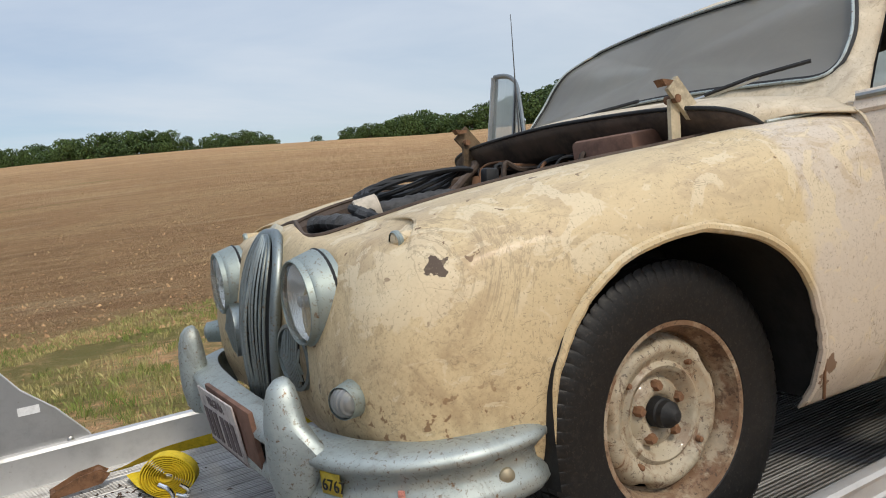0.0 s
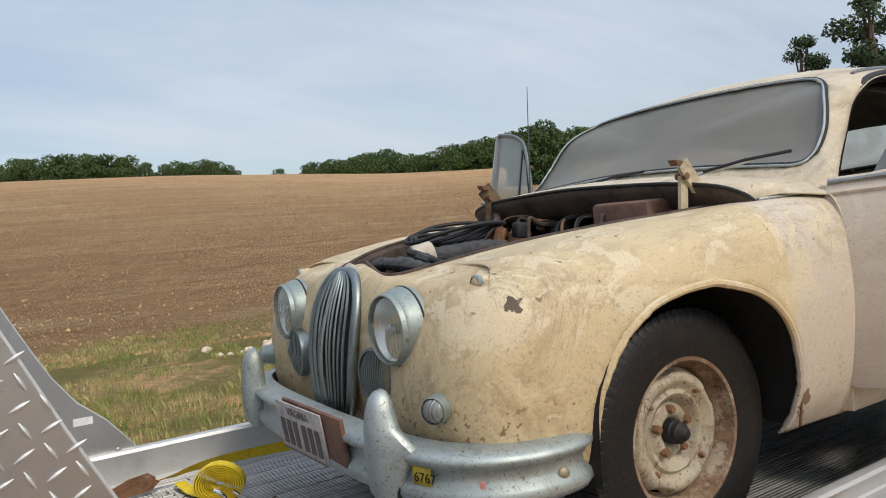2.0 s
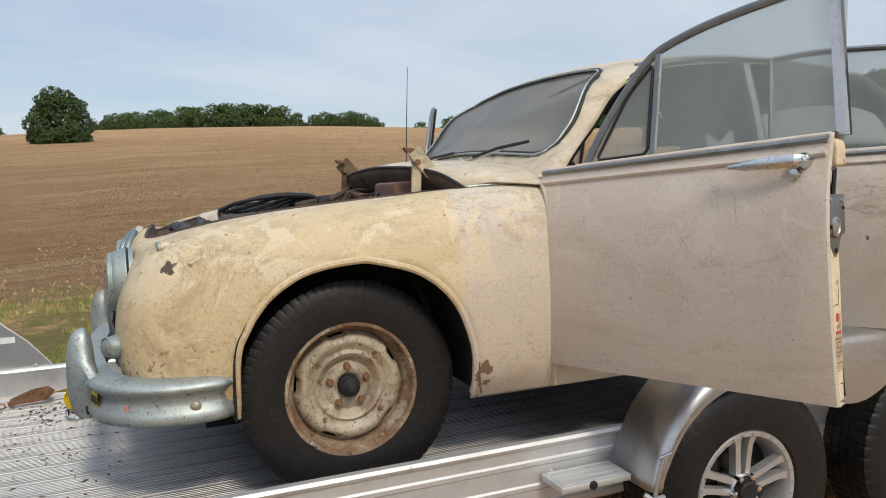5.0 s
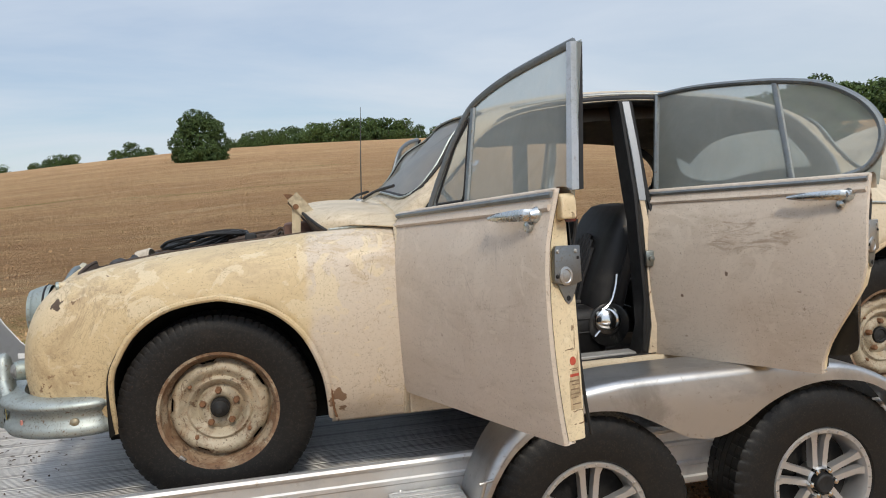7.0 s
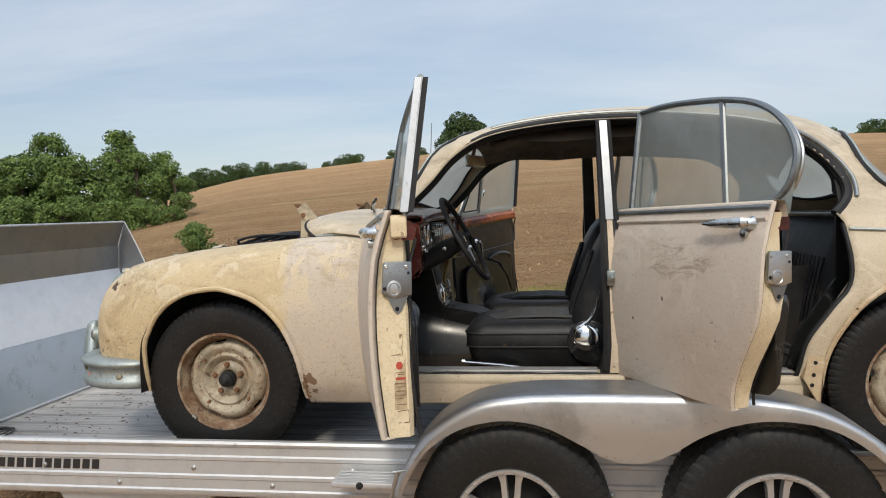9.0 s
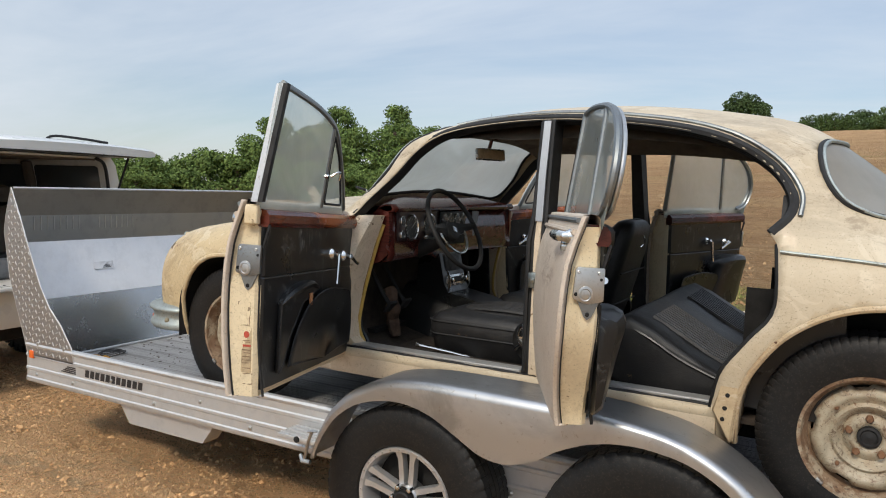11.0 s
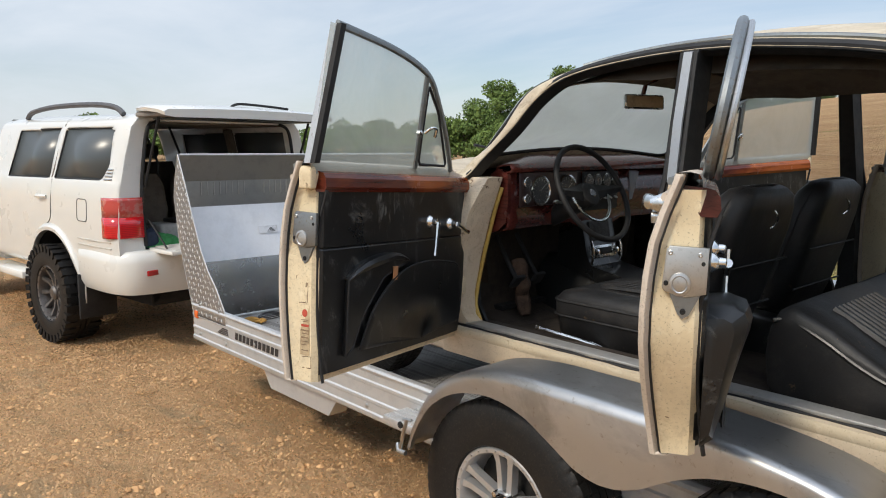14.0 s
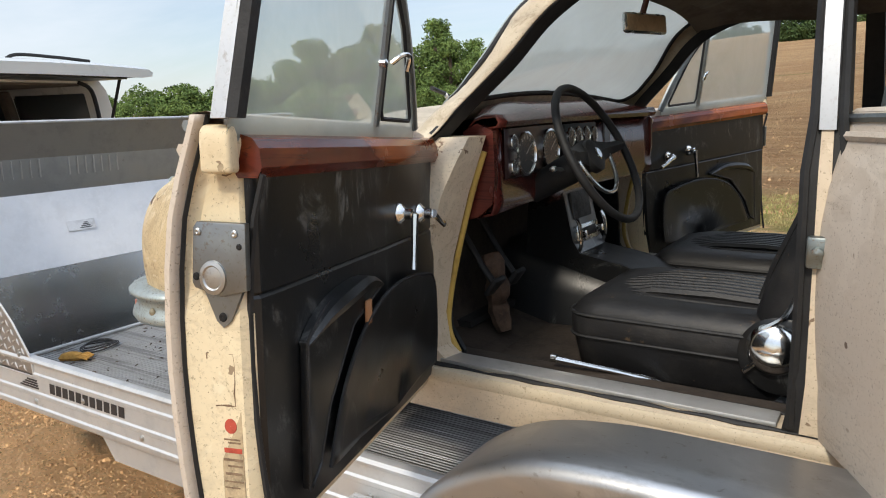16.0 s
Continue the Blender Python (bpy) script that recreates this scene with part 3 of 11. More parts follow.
def prism(bm, pts, depth, m=None):
    """A flat outline (x, y) drawn out along z, as a closed solid."""
    a = [bm.verts.new((m @ Vector((x, y, 0))) if m is not None else (x, y, 0)) for x, y in pts]
    b = [bm.verts.new((m @ Vector((x, y, depth))) if m is not None else (x, y, depth)) for x, y in pts]
    bm.faces.new(list(reversed(a)))
    bm.faces.new(b)
    k = len(pts)
    for i in range(k):
        bm.faces.new((a[i], a[(i + 1) % k], b[(i + 1) % k], b[i]))


def inside(poly, x, y):
    hit, k = False, len(poly)
    for i in range(k):
        x0, y0 = poly[i]
        x1, y1 = poly[i - 1]
        if (y0 > y) != (y1 > y) and x < (x1 - x0) * (y - y0) / (y1 - y0) + x0:
            hit = not hit
    return hit


def nearest(poly, x, y):
    best, k = None, len(poly)
    for i in range(k):
        x0, y0 = poly[i]
        x1, y1 = poly[i - 1]
        dx, dy = x1 - x0, y1 - y0
        t = max(0, min(1, ((x - x0) * dx + (y - y0) * dy) / (dx * dx + dy * dy + 1e-12)))
        q = (x0 + t * dx, y0 + t * dy)
        d = (q[0] - x) ** 2 + (q[1] - y) ** 2
        if best is None or d < best[0]:
            best = (d, q)
    return best[1]


def cut_xz(bm, poly, where, surface=None):
    """Cuts a hole of that outline in x and z out of the faces for which where(centre) holds, and draws its edge smooth."""
    gone = [f for f in bm.faces if where(f.calc_center_median()) and inside(poly, f.calc_center_median().x, f.calc_center_median().z)]
    rim = {v for f in gone for v in f.verts}
    bmesh.ops.delete(bm, geom=gone, context="FACES")
    for v in rim:
        if v.is_valid and v.link_faces:
            x, z = nearest(poly, v.co.x, v.co.z)
            if surface:
                v.co = surface(v.co, x, z)
            else:
                v.co.x, v.co.z = x, z
    bmesh.ops.delete(bm, geom=[v for v in bm.verts if not v.link_faces], context="VERTS")


# ---------------------------------------------------------------- the land
DECK, GROUND = 0.60, 0.14
SLOPE = [(-180, 0.004), (-120, -0.004), (-60, -0.004), (0, 0.03), (30, 0.07), (45, 0.080), (57, 0.0836), (62, 0.0858), (70, 0.0963), (79, 0.105), (91, 0.1045), (98, 0.098), (102, 0.0913), (107.7, 0.0797), (113, 0.0667), (118, 0.044), (123, 0.018), (130, 0.009), (150, 0.007), (180, 0.004)]


def ground_z(x, y):
    dx, dy = x - 0.5, y + 2.0
    r, a = math.hypot(dx, dy), math.degrees(math.atan2(dy, dx))
    s = float(at_curve(SLOPE, a)[0])
    near = max(0.0, r - 10.0)
    crest = 178.0
    h = s * (min(near, crest - 10) - 6 * (1 - math.exp(-near / 6)))
    if r > crest:
        h += (r - crest) * (-0.05 if s > 0.03 else 0.0) * math.exp(-(r - crest) / 500)
    h += 0.35 * noise.noise(Vector((x * 0.02, y * 0.02, 3.0))) * min(1, near / 40) * min(1, s * 20)
    bumps = 0.02 * noise.noise(Vector((x * 0.9, y * 0.9, 0))) + 0.012 * noise.noise(Vector((x * 3.1, y * 3.1, 5)))
    if r < 9:
        # ruts along the track and trodden lumps
        k = min(1.0, 9.0 - r)
        warp = 0.5 * noise.noise(Vector((x * 0.8, y * 0.8, 9)))
        bumps += k * (0.016 * noise.noise(Vector((x * 0.9, y * 6.0 + warp * 3, 2))) + 0.017 * noise.noise(Vector((x * 7, y * 7, 4))) + 0.011 * abs(noise.noise(Vector((x * 15, y * 17, 6)))))
    h -= 0.10 * max(0.0, min(1.0, (-2.0 - x) / 1.2)) * max(0.0, min(1.0, (9.0 + x) / 1.5))
    return GROUND + h + bumps * min(1, 4 / (1 + near * 0.1))


def ground_material():
    m = Mat("field_and_dirt", 0.95, 0.0, 0.0, 0.15).color((0.93, 0.565, 0.29))
    x, y = m.axis("X"), m.axis("Y")
    fine = m.noise(38.0, 8.0, 0.78)
    clod = m.cells(26.0, "F1", None, 0.5)
    m.over((0.88, 0.61, 0.35), m.step(fine, 0.52, 0.64), 0.7)
    m.over((0.44, 0.25, 0.125), m.step(m.noise(17.0, 8.0, 0.76, 0.5, w=4.0), 0.56, 0.63), 0.5)
    m.over((0.20, 0.115, 0.06), m.step(m.noise(48.0, 6.0, 0.8, 0.3, w=14.0), 0.60, 0.66), 0.45)
    m.over((0.55, 0.36, 0.20), m.step(m.noise(2.4, 8.0, 0.74, 0.8, (0.7, 1.3, 1), 2.0), 0.52, 0.64), 0.5)
    m.over((0.62, 0.46, 0.28), m.step(m.noise(1.1, 7.0, 0.66, 0.5, (0.7, 1.6, 1), 11.0), 0.54, 0.64), 0.5)
    wob = m.math("MULTIPLY", m.math("SUBTRACT", m.noise(0.7, 6.0, 0.7), 0.5), 4.0)
    edge = m.math("ADD", y, wob)
    # stubble field: pale straw on earth, brown clods near the yard, green streaks along the rows
    field = m.step(edge, 6.5, 10.5)
    m.over((0.46, 0.275, 0.135), field)
    m.over((0.56, 0.365, 0.185), m.math("MULTIPLY", field, m.step(m.noise(0.12, 9.0, 0.74, 0.8, (0.5, 1.4, 1)), 0.44, 0.60)), 0.8)
    straw = m.noise(5.5, 9.0, 0.80, 0.3, (0.7, 1.2, 1), 6.0)
    m.over((0.26, 0.145, 0.07), m.math("MULTIPLY", field, m.step(straw, 0.525, 0.60)), 0.75)
    m.over((0.55, 0.41, 0.235), m.math("MULTIPLY", field, m.step(m.noise(7.5, 8.0, 0.8, 0.3, (0.7, 1.2, 1), 21.0), 0.55, 0.62)), 0.7)
    brown = m.math("MULTIPLY", m.step(edge, 8.0, 12.0), m.step(edge, 48.0, 14.0))
    m.over((0.33, 0.185, 0.09), m.math("MULTIPLY", brown, m.step(m.noise(1.1, 9.0, 0.8, 0.4, (0.5, 1.2, 1), 31.0), 0.47, 0.60)), 0.7)
    row = m.noise(0.55, 9.0, 0.78, 0.5, (0.3, 1.0, 1), 9.0)
    m.over((0.24, 0.14, 0.07), m.math("MULTIPLY", field, m.step(row, 0.56, 0.64)), 0.5)
    m.over((0.62, 0.45, 0.26), m.math("MULTIPLY", field, m.step(m.noise(0.40, 8.0, 0.76, 0.5, (0.25, 1.0, 1), 17.0), 0.54, 0.64)), 0.5)
    m.over((0.22, 0.215, 0.07), m.math("MULTIPLY", field, m.step(m.noise(0.17, 8.0, 0.72, 0.7, (0.22, 1.2, 1), 14.0), 0.60, 0.67)), 0.75)
    m.over((0.10, 0.09, 0.05), m.math("MULTIPLY", field, m.step(m.noise(0.22, 7.0, 0.7, 0.5, (0.2, 1.4, 1), 41.0), 0.68, 0.71)), 0.7)
    # grass verge
    verge = m.math("MULTIPLY", m.step(edge, 1.9, 3.4), m.math("SUBTRACT", 1.0, m.step(edge, 7.5, 11.0)))
    patch = m.step(m.noise(0.9, 8.0, 0.74, 0.5, w=3.0), 0.36, 0.56)
    m.over((0.225, 0.225, 0.065), m.math("MULTIPLY", verge, patch), 0.85)
    m.over((0.36, 0.31, 0.13), m.math("MULTIPLY", verge, m.step(m.noise(9.0, 7.0, 0.75, w=8.0), 0.5, 0.66)), 0.65)
    far = m.step(m.math("POWER", m.math("ADD", m.math("MULTIPLY", x, x), m.math("MULTIPLY", y, y)), 0.5), 185.0, 260.0)
    m.over((0.075, 0.09, 0.035), far)
    m.bump(fine, 1.0, 0.05)
    m.bump(clod, 1.0, 0.04)
    m.bump(m.noise(11.0, 9.0, 0.8, w=3.0), 1.0, 0.09)
    m.bump(straw, 0.6, 0.10)
    m.bump(m.noise(2.2, 6.0, 0.6, 0.8, (0.5, 1.3, 1), 1.0), 0.5, 0.10)
    return m.m


def build_ground():
    bm = bmesh.new()
    radii = [0.0]
    step = 0.07
    while radii[-1] < 3800:
        radii.append(radii[-1] + step)
        step = min(step * (1.0 if radii[-1] < 5.5 else 1.06), 260 if radii[-1] > 420 else 9)
    n = 400
    rings = []
    for r in radii[1:]:
        rings.append([Vector((0.5 + r * math.cos(2 * math.pi * k / n), -1.0 + r * math.sin(2 * math.pi * k / n), 0)) for k in range(n)])
    for ring in rings:
        for p in ring:
            p.z = ground_z(p.x, p.y)
    vs = loft(bm, rings, True)
    c = bm.verts.new((0.5, -1.0, ground_z(0.5, -1.0)))
    for k in range(n):
        bm.faces.new((c, vs[0][k], vs[0][(k + 1) % n]))
    ob = part("ground", bm, ground_material(), None, sharp=180)
    tagged(ob, "tan dirt track, grass verge and rising harvested stubble field", "ground", kind="structure")


build_ground()


def build_clods():
    """Loose stones and clods of dry earth on the dirt."""
    rng = random.Random(4)
    verts, faces = [], []
    spots = [(rng.uniform(-6.5, 3.0), rng.uniform(-3.3, 0.3), 0.002 + 0.0045 * rng.random()) for _ in range(52000)]
    spots += [(rng.uniform(-6.5, 3.0), rng.uniform(-3.3, 0.3), 0.005 + 0.008 * rng.random() ** 2) for _ in range(30000)]
    spots += [(rng.uniform(-6.5, 3.0), rng.uniform(-3.3, 0.3), 0.012 + 0.014 * rng.random() ** 2) for _ in range(900)]
    spots += [(rng.uniform(-4, 6), rng.uniform(2.0, 9.5), 0.004 + 0.014 * rng.random() ** 3) for _ in range(1200)]
    for x, y, r in spots:
        if r > 0.006 and noise.noise(Vector((x * 1.7, y * 1.7, 8))) < -0.12:
            continue
        z, b = ground_z(x, y), len(verts)
        turn, squash = rng.uniform(0, 6.28), rng.uniform(0.45, 0.9)
        for k in range(5):
            a = turn + k * 1.257
            q = r * rng.uniform(0.75, 1.2)
            verts.append((x + q * math.cos(a), y + q * math.sin(a), z + r * rng.uniform(-0.25, 0.3)))
        for k in range(2):
            a = turn + k * 3.0 + 0.5
            verts.append((x + 0.4 * r * math.cos(a), y + 0.4 * r * math.sin(a), z + r * squash * rng.uniform(0.8, 1.1)))
        faces += [(b, b + 1, b + 5), (b + 1, b + 2, b + 5), (b + 2, b + 6, b + 5), (b + 2, b + 3, b + 6), (b + 3, b + 4, b + 6), (b + 4, b + 5, b + 6), (b + 4, b, b + 5)]
    me = bpy.data.meshes.new("loose_stones")
    me.from_pydata(verts, [], faces)
    m = Mat("dry_clods", 0.95, 0.0, 0.0, 0.1).color((0.56, 0.335, 0.165))
    m.over((0.40, 0.225, 0.105), m.step(m.noise(5.0, 4.0), 0.42, 0.6))
    me.materials.append(m.random(0.40, True).m)
    tagged(new("loose_stones", me), "loose stones and clods of dry tan earth", "stones", kind="stuff")


build_clods()


def build_stubble():
    """Straw stubs and clods of ploughed earth lying over the field."""
    rng = random.Random(21)
    for nm, count, label, cat, c, d in (("field_clods", 26000, "brown clods of turned earth on the field", "clods", (0.48, 0.30, 0.155), (0.33, 0.195, 0.10)), ("straw_stubble", 24000, "pale straw lying over the stubble field", "straw", (0.40, 0.265, 0.135), (0.31, 0.20, 0.10))):
        verts, faces = [], []
        for _ in range(count):
            a, r = radians(rng.uniform(28, 150)), 9.0 + 55.0 * rng.random() ** 2.3
            x, y = 0.5 + r * math.cos(a), -1.0 + r * math.sin(a)
            if y < 7.0 + 2.0 * noise.noise(Vector((x * 0.5, y * 0.5, 1))) or noise.noise(Vector((x * 0.16, y * 0.32, 7 if nm == "field_clods" else 3))) < -0.08:
                continue
            z, b = ground_z(x, y), len(verts)
            w = (0.010 + 0.035 * rng.random() ** 3) * (1 + r / 60)
            t, h = rng.uniform(0, 6.28), w * rng.uniform(0.4, 0.9)
            for k in range(4):
                q = t + k * 1.57
                l = w * rng.uniform(0.5, 1.3)
                verts.append((x + l * math.cos(q), y + l * math.sin(q) * 0.8, z - 0.02))
            verts.append((x + rng.uniform(-0.3, 0.3) * w, y, z + h))
            faces += [(b + k, b + (k + 1) % 4, b + 4) for k in range(4)]
        me = bpy.data.meshes.new(nm)
        me.from_pydata(verts, [], faces)
        m = Mat(nm, 0.95, 0.0, 0.0, 0.1).color(c)
        m.over(d, m.step(m.noise(0.7, 5.0), 0.42, 0.6))
        me.materials.append(m.random(0.35, True).m)
        tagged(new(nm, me), label, cat, kind="stuff")


build_stubble()


def build_verge():
    """Tufts of grass along the verge, thinning out into the stubble."""
    rng = random.Random(8)
    verts, faces = [], []
    for _ in range(20000):
        x, y = rng.uniform(-3.5, 14), 2.3 + 7.5 * rng.random() ** 1.2
        if noise.noise(Vector((x * 0.8, y * 0.8, 2))) < -0.12 + 0.05 * (y - 2.5) / 4:
            continue
        z, h = ground_z(x, y), rng.uniform(0.02, 0.08)
        for _ in range(5):
            a, lean, w = rng.uniform(0, 6.28), rng.uniform(0.1, 0.7) * h, rng.uniform(0.0018, 0.0042)
            bx, by = x + rng.uniform(-0.04, 0.04), y + rng.uniform(-0.04, 0.04)
            b = len(verts)
            c, s = math.cos(a), math.sin(a)
            verts += [(bx - s * w, by + c * w, z - 0.01), (bx + s * w, by - c * w, z - 0.01), (bx + c * lean * 0.4 + s * w, by + s * lean * 0.4 - c * w, z + h * 0.6), (bx + c * lean, by + s * lean, z + h)]
            faces += [(b, b + 1, b + 2), (b, b + 2, b + 3)]
    me = bpy.data.meshes.new("verge_grass")
    me.from_pydata(verts, [], faces)
    m = Mat("verge_grass", 0.8, 0.0, 0.0, 0.2).color((0.205, 0.240, 0.060))
    m.over((0.46, 0.38, 0.17), m.step(m.noise(1.1, 6.0, 0.7), 0.42, 0.60))
    me.materials.append(m.random(0.35, True).m)
    tagged(new("verge_grass", me), "patchy green and straw-coloured verge grass", "grass", kind="stuff")


build_verge()


def verge_stones():
    """Pale field stones thrown together at the edge of the verge."""
    rng = random.Random(33)
    m = plain("pale_limestone", (0.62, 0.50, 0.37), 0.9, 0.0, 0.35, 12.0, 0.5)
    for k in range(18):
        x, y, r = 0.75 + 1.5 * rng.random(), 7.0 + rng.uniform(-0.35, 0.45), rng.uniform(0.035, 0.085)
        bm = bmesh.new()
        bmesh.ops.create_icosphere(bm, subdivisions=2, radius=r)
        for v in bm.verts:
            v.co *= 1 + 0.35 * noise.noise(v.co / r * 1.3 + Vector((k * 5, 0, 0)))
            v.co.z *= 0.7
        o = part("stone", bm, m, None, sharp=25, m=pose(x, y, ground_z(x, y) + r * 0.35, 0, 0, rng.uniform(0, 360)))
        tagged(o, "pale tan field stone lying on the grass verge", "stone", "pale stones on the verge")


verge_stones()


# ---------------------------------------------------------------- trees
def leaf_material(name, c, d):
    m = Mat(name, 0.75, 0.0, 0.0, 0.25).color(c)
    m.over(d, m.step(m.noise(0.9, 5.0, 0.7), 0.42, 0.62))
    m.random(0.40, True)
    return m.m


M_LEAF = [leaf_material("oak_leaves", (0.075, 0.115, 0.030), (0.042, 0.070, 0.022)), leaf_material("hedge_leaves", (0.150, 0.215, 0.055), (0.080, 0.130, 0.034)),
          leaf_material("dark_leaves", (0.062, 0.100, 0.030), (0.036, 0.062, 0.022)), leaf_material("pine_needles", (0.060, 0.090, 0.040), (0.034, 0.055, 0.028))]
M_BARK = plain("bark", (0.10, 0.075, 0.055), 0.95, 0.0, 0.5, 9.0, 0.6)


def crown_mesh(rng, blobs, count, size, inner=0.75):
    """Many small leaf clumps over the shells of blobs (x, y, z, rx, rz)."""
    verts, faces = [], []
    weight = [b[3] * b[3] for b in blobs]
    for _ in range(count):
        bx, by, bz, rx, rz = rng.choices(blobs, weight)[0]
        while True:
            d = Vector((rng.uniform(-1, 1), rng.uniform(-1, 1), rng.uniform(-1, 1)))
            if 0.05 < d.length < 1:
                break
        d.normalize()
        k = rng.uniform(inner, 1.06) + 0.12 * noise.noise(d * 3 + Vector((bx, by, bz)))
        c = Vector((bx + d.x * rx * k, by + d.y * rx * k, bz + d.z * rz * k))
        n = (d * 0.6 + Vector((rng.uniform(-1, 1), rng.uniform(-1, 1), rng.uniform(-0.4, 1)))).normalized()
        s = n.cross(Vector((rng.uniform(-1, 1), rng.uniform(-1, 1), rng.uniform(-1, 1)))).normalized()
        u = n.cross(s)
        w = size * rng.uniform(0.5, 1.3)
        b = len(verts)
        verts += [c - s * w, c - u * w * 0.55, c + s * w + n * w * 0.2, c + u * w * 0.55]
        faces.append((b, b + 1, b + 2, b + 3))
    return verts, faces


def tree_kind(name, seed, height, width, leaf, count, size, label, low=0.18, shape="round", group="", gap=0.75, skirt=0):
    """A tree of that kind at the origin: a tapered trunk with limbs, and a crown of many clumps."""
    rng = random.Random(seed)
    t = thing(name, pose(0, 0, -500), label, "bush" if "bush" in name else "tree", group)
    blobs = []
    n = 34 if skirt else 26
    for k in range(n):
        h = (k + rng.random()) / n if skirt else rng.random() ** 0.8
        z = height * (low + (0.93 - low) * h)
        if shape == "cone":
            r = width / 2 * (1.02 - h) * 0.95
        else:
            r = width / 2 * math.sqrt(max(0.0, 1 - (2 * h - 0.85) ** 2 / 1.45))
        a = k * 2.4 + rng.uniform(-0.4, 0.4) if skirt else rng.uniform(0, 6.28)
        q = r * (rng.uniform(0.62, 0.85) if skirt else rng.uniform(0.35, 0.85))
        br = width * rng.uniform(0.13, 0.24)
        blobs.append((q * math.cos(a), q * math.sin(a), z, br, br * rng.uniform(0.55, 0.85)))
    for k in range(skirt):
        a = 6.283 * k / max(1, skirt) + rng.uniform(-0.2, 0.2)
        q, br = width * rng.uniform(0.30, 0.40), width * rng.uniform(0.13, 0.17)
        blobs.append((q * math.cos(a), q * math.sin(a), height * rng.uniform(0.07, 0.20), br, br * 0.8))
    bm = bmesh.new()
    r0 = 0.028 * height
    tube(bm, [(0, 0, -0.3), (0.02 * height, 0, height * 0.3), (0, 0.02 * height, height * 0.62), (0.01 * height, 0, height * 0.9)], [r0 * 1.3, r0, r0 * 0.6, r0 * 0.15], 7)
    for bx, by, bz, br, _ in blobs[:14]:
        tube(bm, [(0, 0, bz * 0.55), (bx * 0.5, by * 0.5, bz * 0.82), (bx, by, bz)], [r0 * 0.45, r0 * 0.3, r0 * 0.1], 5)
    part("trunk", bm, M_BARK, t)
    v, f = crown_mesh(rng, blobs, count, size, gap)
    me = bpy.data.meshes.new("crown")
    me.from_pydata(v, [], f)
    me.materials.append(leaf)
    crown = new("crown", me)
    crown.parent = t
    return t


def plant(kind, az, dist, top_deg=None, scale=None, height=1.0, sink=0.0, turn=0.0):
    """Sets a copy of a kind at a bearing and a distance from the yard; its height comes from the angle of its top."""
    x, y = 0.5 + dist * math.cos(radians(az)), -2.5 + dist * math.sin(radians(az))
    z = ground_z(x, y) - sink
    if top_deg is not None:
        scale = (1.55 + dist * math.tan(radians(top_deg)) - z) / height
    return copy_thing(kind, Matrix.Translation((x, y, z)) @ Matrix.Rotation(turn, 4, "Z") @ Matrix.Scale(scale, 4))


FAR_GROUP, HEDGE_GROUP = "trees along the far field edge", "trees and bushes of the hedge"
K_OAK = [tree_kind("oak_tree", 11 + k, 10.0, 10.5 + k, M_LEAF[0 if k else 2], 3000, 0.42, "broad dark green tree on the far field edge", 0.10, "round", FAR_GROUP) for k in range(3)]
K_HEDGE = [tree_kind("hedge_tree", 31 + k, 7.0, 5.6, M_LEAF[1], 8500, 0.15, "dense green hedgerow tree beside the dirt track", 0.05, "round", HEDGE_GROUP) for k in range(3)]
K_BUSH = [tree_kind("hedge_bush", 41 + k, 3.4, 4.6, M_LEAF[1], 6500, 0.13, "rounded bright green bush in the hedge", 0.04, "round", HEDGE_GROUP) for k in range(2)]
K_WISPY = tree_kind("slender_tree", 51, 9.0, 4.4, M_LEAF[1], 6500, 0.14, "slender open tree standing above the hedge", 0.25, "round", HEDGE_GROUP, 0.4)
K_LONE = tree_kind("lone_tree", 61, 8.0, 8.5, M_LEAF[2], 22000, 0.20, "dense round dark green tree alone in the field", 0.0, "round", "", 0.75, 13)
K_PINE = tree_kind("pine_tree", 71, 10.0, 4.2, M_LEAF[3], 7000, 0.12, "dark pine tree with loose spreading branches", 0.30, "round", "pine trees", 0.35)

WOODS = [[(94.5, 5.35), (92, 5.75), (89.5, 6.05), (87, 6.3), (85, 6.5), (82.5, 6.45), (80.6, 6.2), (79.7, 5.75)], [(78.6, 5.55), (76.5, 5.8), (75, 5.75), (73.2, 5.1)], [(70.8, 4.85), (70.2, 4.8)],
         [(68.6, 5.05), (66, 5.3), (63.5, 5.55), (61, 5.6), (59.4, 5.2), (57.4, 5.55), (55.5, 5.9), (52, 6.25), (49, 6.2), (45, 6.0), (40, 6.2), (36, 6.2)],
         [(112.6, 3.9), (111, 4.0), (109.4, 4.1)], [(107.6, 4.15), (106.2, 4.45), (104.8, 4.6)], [(102.4, 4.75), (101.4, 5.1), (100.5, 5.7), (100.0, 5.0)], [(117, 3.3), (115, 3.7), (113.6, 3.85)]]
_rng, _k = random.Random(17), 0
for wood in WOODS:
    _rows = sorted(wood)
    _az = _rows[0][0]
    while _az <= _rows[-1][0]:
        _top = float(at_curve(_rows, _az)[0])
        plant(K_OAK[_k % 3], _az, _rng.uniform(182, 198), _top + _rng.uniform(-0.22, 0.12), None, 10.0, 1.2, _k * 1.7)
        _az += _rng.uniform(0.55, 1.0)
        _k += 1
